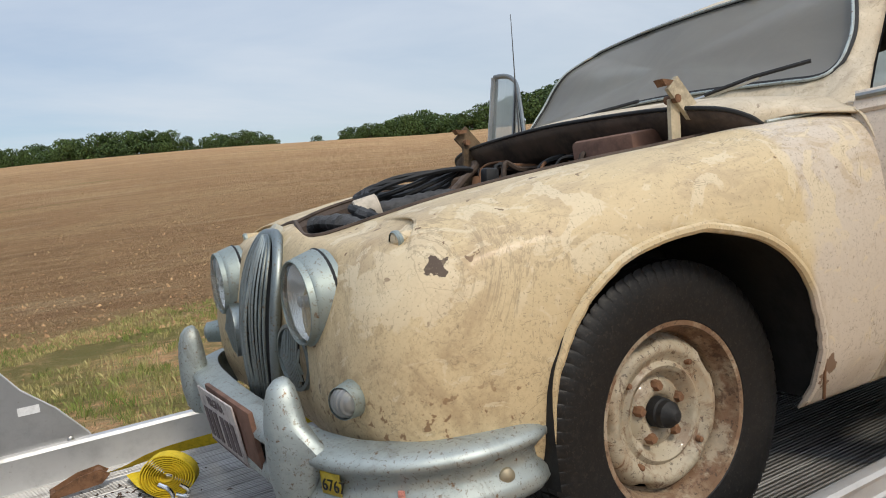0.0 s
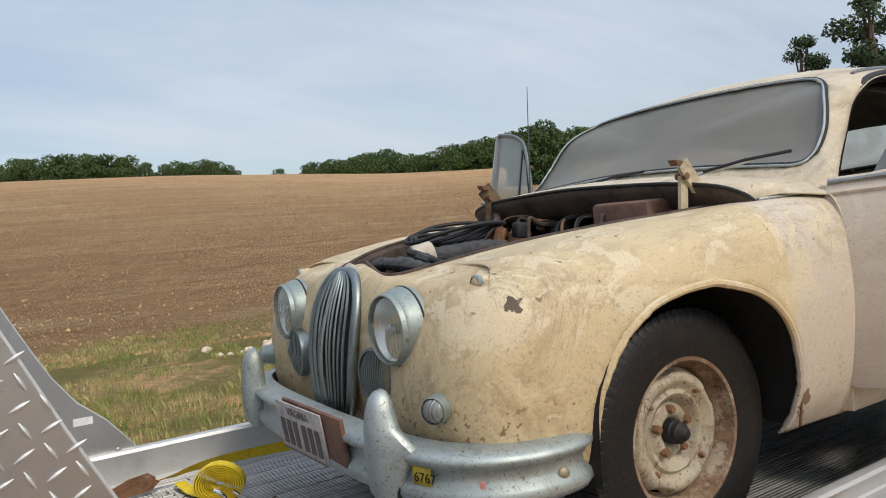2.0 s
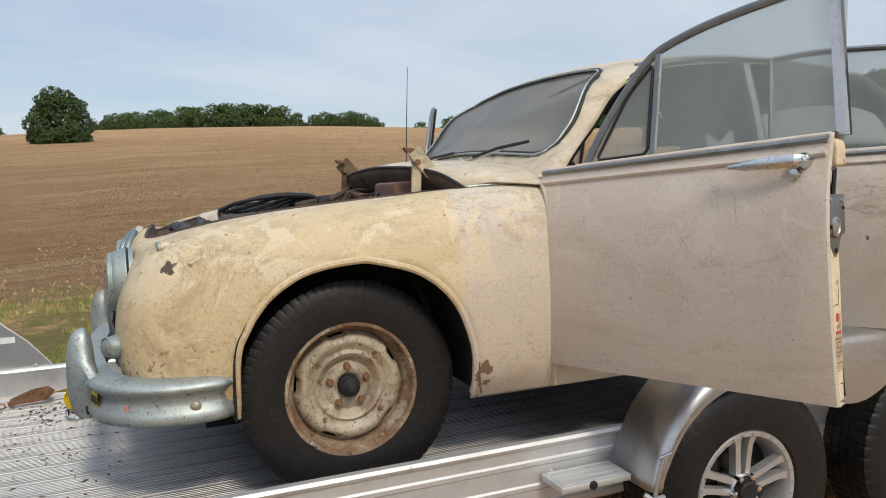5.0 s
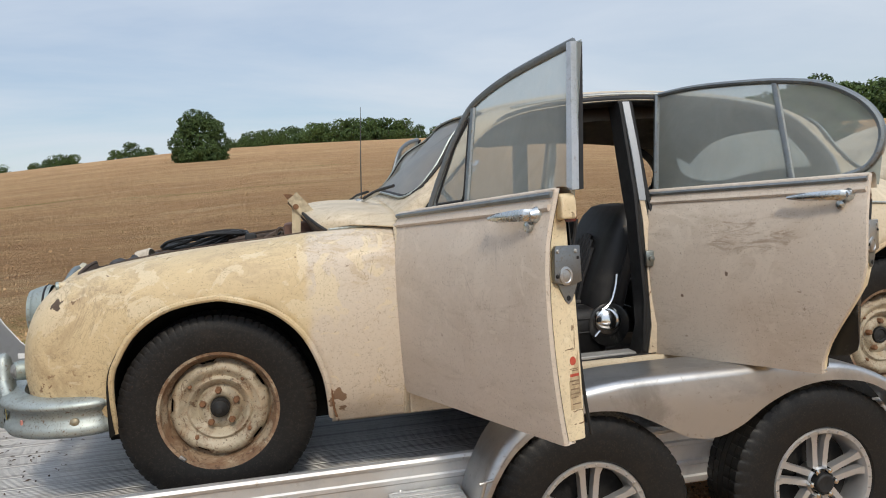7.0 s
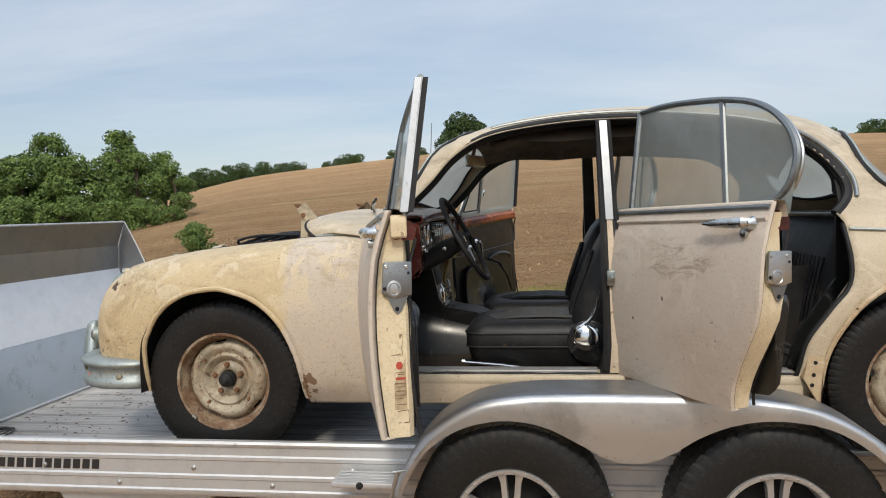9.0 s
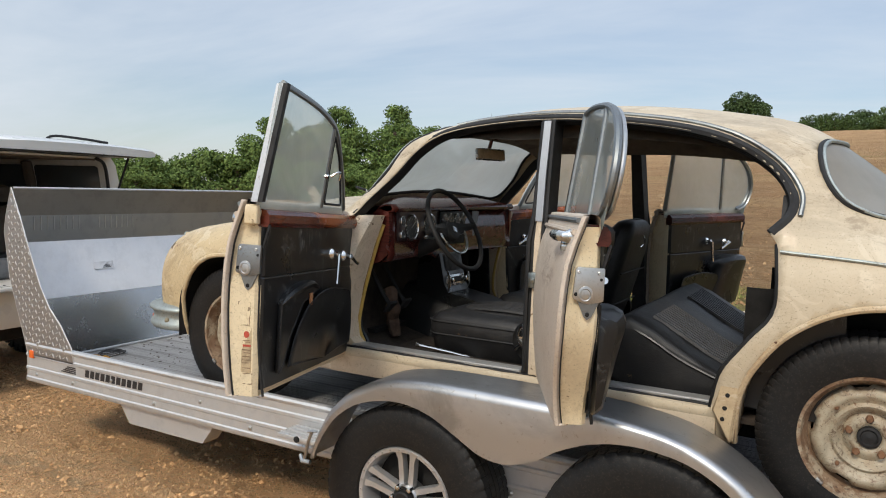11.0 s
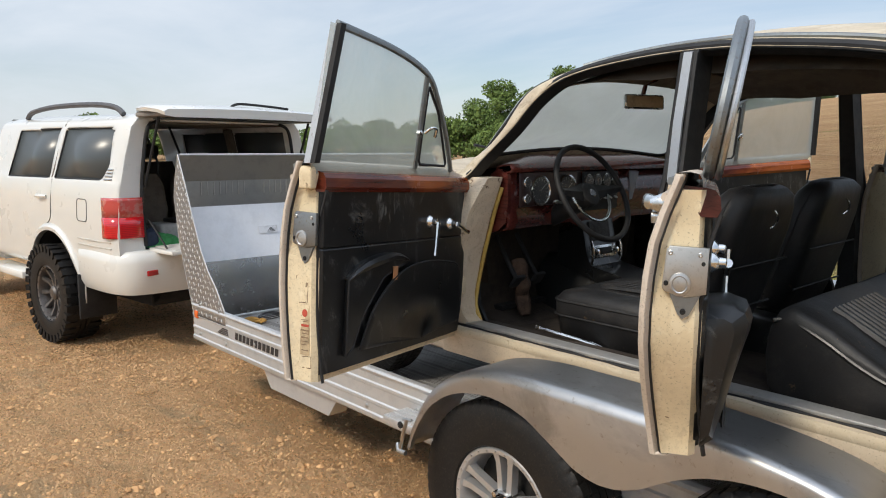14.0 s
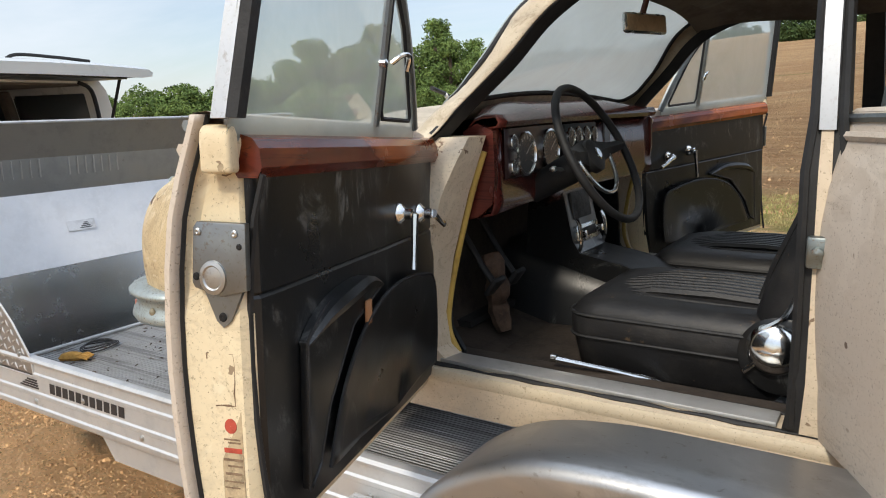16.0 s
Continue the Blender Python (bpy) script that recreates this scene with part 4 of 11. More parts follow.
for k, (az, d, top) in enumerate([(152, 62, 1.6), (149.5, 60, 2.1), (146.5, 62, 1.3), (143.4, 60, 1.8), (140.8, 60, 1.9), (138.6, 62, 1.75), (136.3, 60, 2.3), (134.2, 60, 2.4), (155, 64, 1.8), (158, 64, 2.0), (162, 66, 2.0),
                                  (131.5, 57, 2.0), (128.5, 55, 1.6), (125.8, 54, 1.5), (123.0, 52, 1.4), (120.4, 52, 1.4), (118.4, 52, 1.0), (145.0, 55, 0.9), (148.0, 56, 1.0), (141.5, 55, 0.8)]):
    plant(K_BUSH[k % 2], az, d, top, None, 3.4, 0.1, k * 2.1)
for k, (az, d, top) in enumerate([(133.4, 62, 3.6), (131.6, 60, 5.0), (129.8, 62, 4.1), (128.2, 60, 4.5), (126.4, 60, 4.5), (125.0, 58, 4.6), (123.2, 58, 4.4), (120.8, 57, 4.8), (118.2, 56, 4.3), (121.8, 64, 4.8)]):
    plant(K_HEDGE[k % 3], az, d, top, None, 7.0, 0.1, k * 1.3)
for az, d, top in ((126.6, 64, 6.5), (122.0, 62, 6.8), (119.0, 60, 5.2)):
    plant(K_WISPY, az, d, top, None, 9.0, 0.0, az)
plant(K_LONE, 96.3, 98, 7.38, None, 8.0, 0.2, 0.4)
tagged(plant(K_BUSH[0], 116.4, 24, -0.35, None, 3.4, 0.1, 0.5), "low green bush growing beside the trailer")
big = plant(K_LONE, 51.2, 68, 6.85, None, 8.0, 0.3, 2.0)
tagged(big, "large rounded dark green tree at the field side")
for az, d, top in ((32.6, 42, 11.4), (28.6, 38, 13.8), (25.0, 40, 16.0), (19.5, 44, 14.0)):
    plant(K_PINE, az, d, top, None, 10.0, 0.0, az)
for k in (*K_OAK, *K_HEDGE, *K_BUSH, K_WISPY, K_LONE, K_PINE):
    for o in (*k.children_recursive, k):
        bpy.data.objects.remove(o)

# ---------------------------------------------------------------- the trailer
TR_L, TR_R, TR_F, TR_B = -0.895, 1.165, -1.475, 4.05      # outer faces of the two rails, front and rear ends
trailer = thing("car_trailer", pose(0, 0, 0), "open tandem-axle aluminium car trailer with ribbed plank deck and front shield", "trailer")


def rail(y, side):
    """An extruded side rail with rolled ribs on its outer face."""
    prof = [(0.0, 0.505), (0.006, 0.515), (0.006, 0.530), (0.0, 0.536), (0.0, 0.572), (0.006, 0.578), (0.006, 0.590), (0.0, 0.596), (0.0, 0.650), (0.006, 0.655), (0.006, 0.668), (0.0, 0.674), (0.0, 0.706),
            (0.009, 0.712), (0.012, 0.722), (0.006, 0.732), (-0.008, 0.734), (-0.026, 0.730), (-0.032, 0.718), (-0.026, 0.708), (-0.022, 0.60), (-0.05, 0.597), (-0.05, 0.590), (-0.020, 0.585), (-0.020, 0.505)]
    bm = bmesh.new()
    loft(bm, [[Vector((x, y + side * d, z)) for d, z in prof] for x in (TR_F, TR_B)], True, False, True)
    r = part("side_rail", bm, M_ALU, trailer)
    for k in range(17):
        bm = bmesh.new()
        x = TR_F + 0.09 + k * 0.33
        lathe(bm, [(0.0, 0.011), (0.004, 0.010), (0.007, 0.005), (0.0075, 0.0)], (x, y, 0.553 if k % 2 else 0.62 if k else 0.553), (0, side, 0), 10)
        part("bolt", bm, M_STEEL, r)
    return r


rail_l, rail_r = rail(TR_L, -1), rail(TR_R, 1)


def deck_planks():
    n = 14
    y0, y1 = TR_L + 0.024, TR_R - 0.024
    w = (y1 - y0) / n
    prof = [(0.0, -0.03), (0.0, -0.004), (0.002, -0.002)]
    k = 9
    for i in range(k):
        a = 0.006 + (w - 0.012) * i / k
        b = (w - 0.012) / k
        prof += [(a, -0.0035), (a + b * 0.25, -0.0035), (a + b * 0.35, 0.0), (a + b * 0.85, 0.0), (a + b * 0.95, -0.0035)]
    prof += [(w - 0.004, -0.004), (w - 0.003, -0.03)]
    bm = bmesh.new()
    loft(bm, [[Vector((x, y, z)) for y, z in prof] for x in (-1.465, TR_B - 0.02)])
    first = part("deck_plank", bm, M_ALU_DECK, trailer, "ribbed aluminium deck plank", 20, pose(0, y0, DECK))
    for i in range(1, n):
        o = first.copy()
        scene.collection.objects.link(o)
        o.matrix_basis = pose(0, y0 + i * w, DECK)
    bm = bmesh.new()
    box(bm, TR_F, TR_B, TR_L + 0.03, TR_R - 0.03, 0.52, 0.565)
    part("deck_frame", bm, M_DARK, trailer)
    bm = bmesh.new()
    box(bm, TR_F - 0.004, TR_F + 0.05, TR_L + 0.002, TR_R - 0.002, 0.505, 0.565, 0.006)
    part("front_beam", bm, M_ALU, trailer)
    bm = bmesh.new()
    tube(bm, [(-1.462, TR_L + 0.03, 0.607), (-1.462, TR_R - 0.03, 0.607)], 0.008, 8)
    part("deck_angle", bm, M_ALU, trailer)


deck_planks()
SHIELD = [(-1.600, 1.612), (-1.652, 1.45), (-1.655, 1.29), (-1.575, 0.95), (-1.475, 0.603)]


def shield():
    """The front stone shield: a folded sheet across, held by tread-plate gussets."""
    # brown tinge of the top sheet includes a reflection put into the colour
    for i, (mat, name, label) in enumerate(((alu("brown_reflection_sheet", (0.36, 0.345, 0.325), 0.46, 0.35), "shield_top_sheet", "dull tread plate upper sheet"), (alu("grey_ribbed_sheet", (0.40, 0.41, 0.42), 0.34, 0.3), "shield_ribbed_sheet", "dull ribbed sheet"), (M_ALU_WHITE, "shield_middle_sheet", "bright matt middle sheet"), (alu("mirror_sheet_aluminium", (0.50, 0.51, 0.52), 0.20, 0.25), "shield_lower_sheet", "dull smooth lower sheet"))):
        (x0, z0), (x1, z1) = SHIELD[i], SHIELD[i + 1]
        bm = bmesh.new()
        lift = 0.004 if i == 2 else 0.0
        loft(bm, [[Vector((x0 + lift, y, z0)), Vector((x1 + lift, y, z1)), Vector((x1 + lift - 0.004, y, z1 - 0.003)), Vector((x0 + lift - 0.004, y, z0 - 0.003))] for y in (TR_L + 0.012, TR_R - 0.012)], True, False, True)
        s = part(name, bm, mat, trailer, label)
        if i == 1:
            for k in range(15):
                bm = bmesh.new()
                y = TR_L + 0.16 + k * 0.042 + (0.1 if k > 7 else 0)
                tube(bm, [(x0 + 0.04 * (x1 - x0) + 0.002, y, z0 + 0.04 * (z1 - z0)), (x0 + 0.55 * (x1 - x0) + 0.002, y, z0 + 0.55 * (z1 - z0))], 0.004, 6)
                part("pressed_rib", bm, M_ALU_SMOOTH, s)
        if i == 2:
            bm = bmesh.new()
            m = Matrix.Translation((x0 + 0.5 * (x1 - x0) + 0.008, -0.28, z0 + 0.5 * (z1 - z0))) @ Matrix.Rotation(math.atan2(x1 - x0, z0 - z1), 4, "Y").inverted()
            box(bm, -0.001, 0.001, -0.09, 0.05, -0.022, 0.026, 0, m)
            part("label_plate", bm, plain("white_label", (0.75, 0.76, 0.78), 0.4), s, "small white paper label")
            bm = bmesh.new()
            for k in range(4):
                box(bm, 0.001, 0.002, -0.03 + k * 0.008, 0.03 - k * 0.006, -0.014 + k * 0.008, -0.010 + k * 0.008, 0, m)
            part("label_print", bm, M_BLACK, s)
    bm = bmesh.new()
    tube(bm, [(-1.600, TR_L + 0.01, 1.614), (-1.600, TR_R - 0.01, 1.614)], 0.007, 8)
    part("shield_top_edge", bm, M_ALU, trailer)
    for y, side in ((TR_L, -1), (TR_R, 1)):
        bm = bmesh.new()
        pts = [(-1.60, 1.615), (-1.52, 1.456), (-1.45, 1.302), (-1.387, 1.174), (-1.328, 1.060), (-1.25, 0.95), (-1.15, 0.86), (-1.058, 0.745), (-1.045, 0.715), (-1.042, 0.66), (-1.455, 0.66), (-1.625, 1.09), (-1.675, 1.36), (-1.655, 1.46)]
        prism(bm, pts, 0.004, Matrix(((1, 0, 0, 0), (0, 0, 1, y + side * 0.004 - 0.002), (0, 1, 0, 0), (0, 0, 0, 1))))
        g = part("shield_gusset", bm, M_ALU_TREAD, trailer, "tread plate gusset")
        bm = bmesh.new()
        rng = random.Random(3)
        for i in range(29):
            for j in range(22):
                x, z = -1.69 + j * 0.0315 + (0.004 if i % 2 else 0.0), 0.685 + i * 0.0330
                if inside([(a + (0.016 if a < -1.44 else -0.016), b - 0.012) for a, b in pts], x, z):
                    a = radians((62 if (i + j) % 2 else -28) + rng.uniform(-3, 3))
                    m = Matrix.Translation((x, y + side * 0.006, z)) @ Matrix.Rotation(a, 4, "Y")
                    tube(bm, [m @ Vector((-0.0145, 0, 0)), m @ Vector((-0.004, side * 0.0014, 0)), m @ Vector((0.004, side * 0.0014, 0)), m @ Vector((0.0145, 0, 0))], [0.0008, 0.0032, 0.0032, 0.0008], 6)
        part("tread_pattern", bm, M_ALU, g)
        bm = bmesh.new()
        tube(bm, [Vector((a, y + side * 0.003, b)) for a, b in pts], 0.004, 6, True)
        part("gusset_edge", bm, M_ALU, g)
        for a, b in ((-1.12, 0.735), (-1.36, 0.735)):
            bm = bmesh.new()
            for s2 in (-1, 1):
                lathe(bm, [(0, 0.012), (0.006, 0.011), (0.009, 0.004), (0.009, 0)], (a, y + s2 * 0.004, b), (0, s2, 0), 10)
            part("bolt", bm, M_STEEL, g)
        if side > 0:
            bm = bmesh.new()
            box(bm, -1.27, -1.20, y - 0.0045, y - 0.003, 0.86, 0.89)
            part("white_sticker", bm, plain("white_vinyl", (0.8, 0.8, 0.8), 0.4), g, "torn white sticker")


shield()
FENDER_TOP = [(0.80, 0.600), (0.845, 0.715), (0.91, 0.82), (1.0, 0.90), (1.12, 0.958), (1.29, 0.985), (1.48, 0.990), (1.67, 0.990), (1.88, 0.988), (2.07, 0.975), (2.23, 0.945), (2.36, 0.885), (2.47, 0.80), (2.56, 0.69), (2.61, 0.60)]
FENDER_LOW = [(0.83, 0.60), (0.875, 0.70), (0.95, 0.80), (1.06, 0.868), (1.20, 0.898), (1.34, 0.880), (1.46, 0.822), (1.56, 0.770), (1.66, 0.758), (1.76, 0.790), (1.86, 0.850), (1.98, 0.895), (2.12, 0.908), (2.27, 0.88), (2.40, 0.80), (2.50, 0.69), (2.56, 0.60)]


def fender(y_in, y_out):
    side = -1 if y_out < y_in else 1
    top, low = spline([(x, 0, z) for x, z in FENDER_TOP], 5), spline([(x, 0, z) for x, z in FENDER_LOW], 5)
    n = 70

    def resample(c, k):
        L = [0.0]
        for a, b in zip(c, c[1:]):
            L.append(L[-1] + (b - a).length)
        out = []
        for i in range(k):
            d = L[-1] * i / (k - 1)
            j = max(q for q in range(len(L)) if L[q] <= d + 1e-9)
            j = min(j, len(c) - 2)
            t = (d - L[j]) / (L[j + 1] - L[j] + 1e-9)
            out.append(c[j].lerp(c[j + 1], t))
        return out

    top = resample(top, n)
    bm = bmesh.new()
    rings = []
    for i, p in enumerate(top):
        # the skirt's lower edge straight below this point, or on the way to the end of the arch
        u = i / (n - 1)
        q = low[min(len(low) - 1, int(round(u * (len(low) - 1))))]
        nrm = Vector((q.x - p.x, 0, q.z - p.z))
        ring = [Vector((p.x, y_in, p.z)), Vector((p.x, y_out - side * 0.03, p.z))]
        for a in (20, 45, 70, 90):
            s, c = math.sin(radians(a)), 1 - math.cos(radians(a))
            ring.append(Vector((p.x, y_out - side * 0.03 * (1 - s), p.z)) + nrm.normalized() * 0.03 * c)
        ring += [Vector((p.x, y_out, p.z)) + nrm * 0.6, Vector((q.x, y_out, q.z)), Vector((q.x, y_out - side * 0.018, q.z))]
        rings.append(ring)
    loft(bm, rings)
    o = solid(part("fender", bm, M_ALU_SMOOTH, trailer, "smooth double-arch aluminium fender", 50), 0.003)
    # step bracket and latch at its front foot
    bm = bmesh.new()
    y_step = y_in + (y_out - y_in) * 0.55
    box(bm, 0.55, 0.80, min(y_in, y_step), max(y_in, y_step), 0.606, 0.628, 0.004)
    st = part("step_plate", bm, M_ALU, trailer, "small ribbed aluminium step")
    for k in range(4):
        yy = y_in + (y_step - y_in) * (0.12 + 0.25 * k)
        bm = bmesh.new()
        box(bm, 0.56, 0.79, yy - 0.006, yy + 0.006, 0.6285, 0.632, 0.001)
        part("step_rib", bm, M_ALU, st)
    bm = bmesh.new()
    lathe(bm, [(0, 0.014), (0.006, 0.013), (0.009, 0.0)], (0.66, y_step, 0.617), (0, side, 0), 10)
    part("bolt", bm, M_DARK, st)
    bm = bmesh.new()
    tube(bm, [(0.80, y_out + side * 0.012, 0.60), (0.815, y_out + side * 0.014, 0.66), (0.835, y_out + side * 0.012, 0.72)], 0.007, 8)
    tube(bm, [(0.815, y_out + side * 0.014, 0.715), (0.86, y_out + side * 0.012, 0.722)], 0.005, 6)
    tube(bm, [(0.77, y_out, 0.605), (0.79, y_out + side * 0.015, 0.59), (0.83, y_out + side * 0.015, 0.592)], 0.009, 8)
    part("latch", bm, M_STEEL, o, "zinc latch with T handle")
    return o


fender(-0.905, -1.135)
fender(1.175, 1.405)


def road_tyre(bm, c, r, w, rim_r, tread=54, deep=0.006, blocks=True):
    """A tyre round the y axis at c: sidewalls with ridges, grooved tread with cut shoulders."""
    hw = w / 2
    prof = [(-hw * 0.72, rim_r), (-hw * 0.92, rim_r + 0.012), (-hw, rim_r + (r - rim_r) * 0.42), (-hw * 0.985, rim_r + (r - rim_r) * 0.5), (-hw * 0.99, rim_r + (r - rim_r) * 0.6), (-hw * 0.93, r - 0.022), (-hw * 0.84, r - 0.008)]
    g = [-0.80, -0.48, -0.44, -0.16, -0.12, 0.12, 0.16, 0.44, 0.48, 0.80]
    for i, a in enumerate(g):
        prof.append((hw * a, r - 0.002 * abs(a)))
        if i in (1, 3, 5, 7):
            prof += [(hw * a + 0.001, r - deep), (hw * g[i + 1] - 0.001, r - deep)]
    prof += [(hw * 0.84, r - 0.008), (hw * 0.93, r - 0.022), (hw * 0.99, rim_r + (r - rim_r) * 0.66), (hw * 0.99, rim_r + (r - rim_r) * 0.62), (hw * 1.02, rim_r + (r - rim_r) * 0.61), (hw * 1.02, rim_r + (r - rim_r) * 0.58), (hw, rim_r + (r - rim_r) * 0.57), (hw, rim_r + (r - rim_r) * 0.36), (hw * 1.02, rim_r + (r - rim_r) * 0.35), (hw * 1.02, rim_r + (r - rim_r) * 0.31), (hw * 0.98, rim_r + (r - rim_r) * 0.30), (hw * 0.92, rim_r + 0.012), (hw * 0.72, rim_r)]
    n = tread * 5
    rings = []
    for i in range(n):
        a = 2 * math.pi * (i + (0.3 if i % 5 == 4 else -0.3 if i % 5 == 0 else 0.0)) / n
        ring = []
        for al, rr in prof:
            q = rr - (deep * 0.8 if blocks and i % 5 == 4 and rr > r - 0.014 and abs(al) > hw * 0.20 else 0)
            ring.append(Vector((c[0] + q * math.cos(a), c[1] + al, c[2] + q * math.sin(a))))
        rings.append(ring)
    loft(bm, rings, False, True)


def alloy_wheel(c, side, parent):
    """A trailer wheel: tyre and five double-spoke machined alloy rim."""
    bm = bmesh.new()
    road_tyre(bm, c, 0.362, 0.215, 0.198)
    w = part("wheel", bm, M_TYRE_T, parent, "road tyre on a machined alloy rim", 40)
    y = c[1]
    bm = bmesh.new()
    f = side
    lathe(bm, [(f * 0.088, 0.205), (f * 0.096, 0.200), (f * 0.094, 0.186), (f * 0.080, 0.180), (f * 0.0, 0.172), (-f * 0.09, 0.19)], c, (0, 1, 0), 48)
    part("rim", bm, M_ALLOY, w)
    bm = bmesh.new()
    lathe(bm, [(f * 0.0, 0.172), (f * 0.0, 0.06), (f * 0.0, 0.0)], c, (0, 1, 0), 32)
    part("rim_back", bm, M_DARK, w)
    for k in range(5):
        for s in (-1, 1):
            bm = bmesh.new()
            a = 2 * math.pi * k / 5 + 0.3
            u, v = Vector((math.cos(a), 0, math.sin(a))), Vector((-math.sin(a), 0, math.cos(a)))
            o = Vector(c) + Vector((0, f * 0.06, 0))
            rings = []
            for t, ww, off, dy in ((0.045, 0.013, 0.018, 0.012), (0.10, 0.012, 0.022, 0.014), (0.15, 0.012, 0.026, 0.018), (0.186, 0.018, 0.034, 0.026)):
                m = o + u * t + v * s * off + Vector((0, f * dy, 0))
                rings.append([m - v * ww + Vector((0, -f * 0.03, 0)), m - v * ww * 0.85, m + v * ww * 0.85, m + v * ww + Vector((0, -f * 0.03, 0))])
            loft(bm, rings, True, False, True)
            part("spoke", bm, M_ALLOY, w)
    bm = bmesh.new()
    lathe(bm, [(f * 0.02, 0.062), (f * 0.075, 0.056), (f * 0.082, 0.050), (f * 0.07, 0.040), (f * 0.068, 0.0)], c, (0, 1, 0), 28)
    hub = part("hub", bm, M_STEEL, w)
    bm = bmesh.new()
    lathe(bm, [(f * 0.068, 0.038), (f * 0.10, 0.036), (f * 0.104, 0.030), (f * 0.100, 0.0)], c, (0, 1, 0), 24)
    part("hub_cap", bm, M_BLACK, hub, "black hub cap")
    for k in range(6):
        a = 2 * math.pi * k / 6
        bm = bmesh.new()
        lathe(bm, [(f * 0.07, 0.011), (f * 0.095, 0.010), (f * 0.098, 0.0)], (c[0] + 0.05 * math.cos(a), c[1], c[2] + 0.05 * math.sin(a)), (0, 1, 0), 6)
        part("wheel_nut", bm, M_BRIGHT, hub)
    bm = bmesh.new()
    for k in range(30):
        a = 2 * math.pi * k / 30
        lathe(bm, [(f * 0.094, 0.0045), (f * 0.0985, 0.003), (f * 0.0985, 0)], (c[0] + 0.193 * math.cos(a), c[1], c[2] + 0.193 * math.sin(a)), (0, 1, 0), 6)
    tagged(part("rim_rivets", bm, M_STEEL, w), kind="stuff")
    return w


for x, z in ((1.22, 0.505), (2.12, 0.512)):
    alloy_wheel((x, -0.985, z), -1, trailer)
    alloy_wheel((x, 1.255, z), 1, trailer)
    bm = bmesh.new()
    tube(bm, [(x, -0.9, z - 0.02), (x, 1.17, z - 0.02)], 0.035, 10)
    part("axle", bm, M_DARK, trailer)


def rail_extras():
    bm = bmesh.new()
    box(bm, -1.44, -1.40, TR_L - 0.012, TR_L + 0.002, 0.645, 0.69, 0.004)
    part("marker_lamp", bm, Mat("orange_lens", 0.25, 0.0, 0.6).color((0.75, 0.13, 0.015)).m, rail_l, "orange marker lamp")
    # the maker's name on the rail becomes plain bars of its size
    m_ink = plain("black_vinyl_lettering", (0.02, 0.02, 0.022), 0.45)
    for k in range(11):
        bm = bmesh.new()
        x = -0.945 + k * 0.043
        prism(bm, [(x, 0.606), (x + 0.032, 0.606), (x + 0.037, 0.646), (x + 0.005, 0.646)], 0.0012, Matrix(((1, 0, 0, 0), (0, 0, -1, TR_L - 0.0005), (0, 1, 0, 0), (0, 0, 0, 1))))
        part("lettering_bar", bm, m_ink, rail_l, "plain black bar of lettering")
    for k in range(4):
        bm = bmesh.new()
        x = -1.155 + k * 0.018
        prism(bm, [(x, 0.606 + 0.01 * k), (x + 0.13 - 0.02 * k, 0.606 + 0.01 * k), (x + 0.134 - 0.02 * k, 0.613 + 0.01 * k), (x + 0.004, 0.613 + 0.01 * k)], 0.0012, Matrix(((1, 0, 0, 0), (0, 0, -1, TR_L - 0.0005), (0, 1, 0, 0), (0, 0, 0, 1))))
        part("lettering_bar", bm, m_ink, rail_l, "plain black bar of lettering")
    bm = bmesh.new()
    prism(bm, [(-0.70, 0.505), (0.0, 0.505), (-0.08, 0.40), (-0.62, 0.40)], 0.10, Matrix(((1, 0, 0, 0), (0, 0, 1, TR_L + 0.03), (0, 1, 0, 0), (0, 0, 0, 1))))
    part("ramp_box", bm, M_ALU, trailer, "aluminium box under the rail")
    # drawbar
    for y in (-0.45, 0.72):
        bm = bmesh.new()
        rings = []
        for t in (0.0, 1.0):
            cx, cy = TR_F + t * (-2.36 - TR_F), y + t * (0.135 - y)
            rings.append([Vector((cx, cy + a, 0.53 + b)) for a, b in ((-0.035, -0.06), (0.035, -0.06), (0.035, 0.06), (-0.035, 0.06))])
        loft(bm, rings, True, False, True)
        part("drawbar", bm, M_ALU, trailer)
    bm = bmesh.new()
    box(bm, -2.55, -2.28, 0.08, 0.19, 0.53, 0.62, 0.02)
    part("coupler", bm, M_STEEL, trailer)
    bm = bmesh.new()
    tube(bm, [(-2.15, 0.135, 0.22), (-2.15, 0.135, 0.92)], 0.035, 12)
    tube(bm, [(-2.15, 0.135, 0.90), (-2.15, 0.26, 0.92)], 0.01, 8)
    part("jack", bm, M_STEEL, trailer)


rail_extras()

# ---------------------------------------------------------------- the old saloon car: outer body
car = thing("saloon_car", pose(1.4, 0, DECK), "derelict cream 1960s saloon car with open doors and no bonnet", "car")


def cpart(name, bm, mat, label="", sharp=32):
    """A part of the car, drawn in the world's coordinates."""
    o = part(name, bm, mat, car, label, sharp)
    o.matrix_parent_inverse = car.matrix_basis.inverted()
    return o


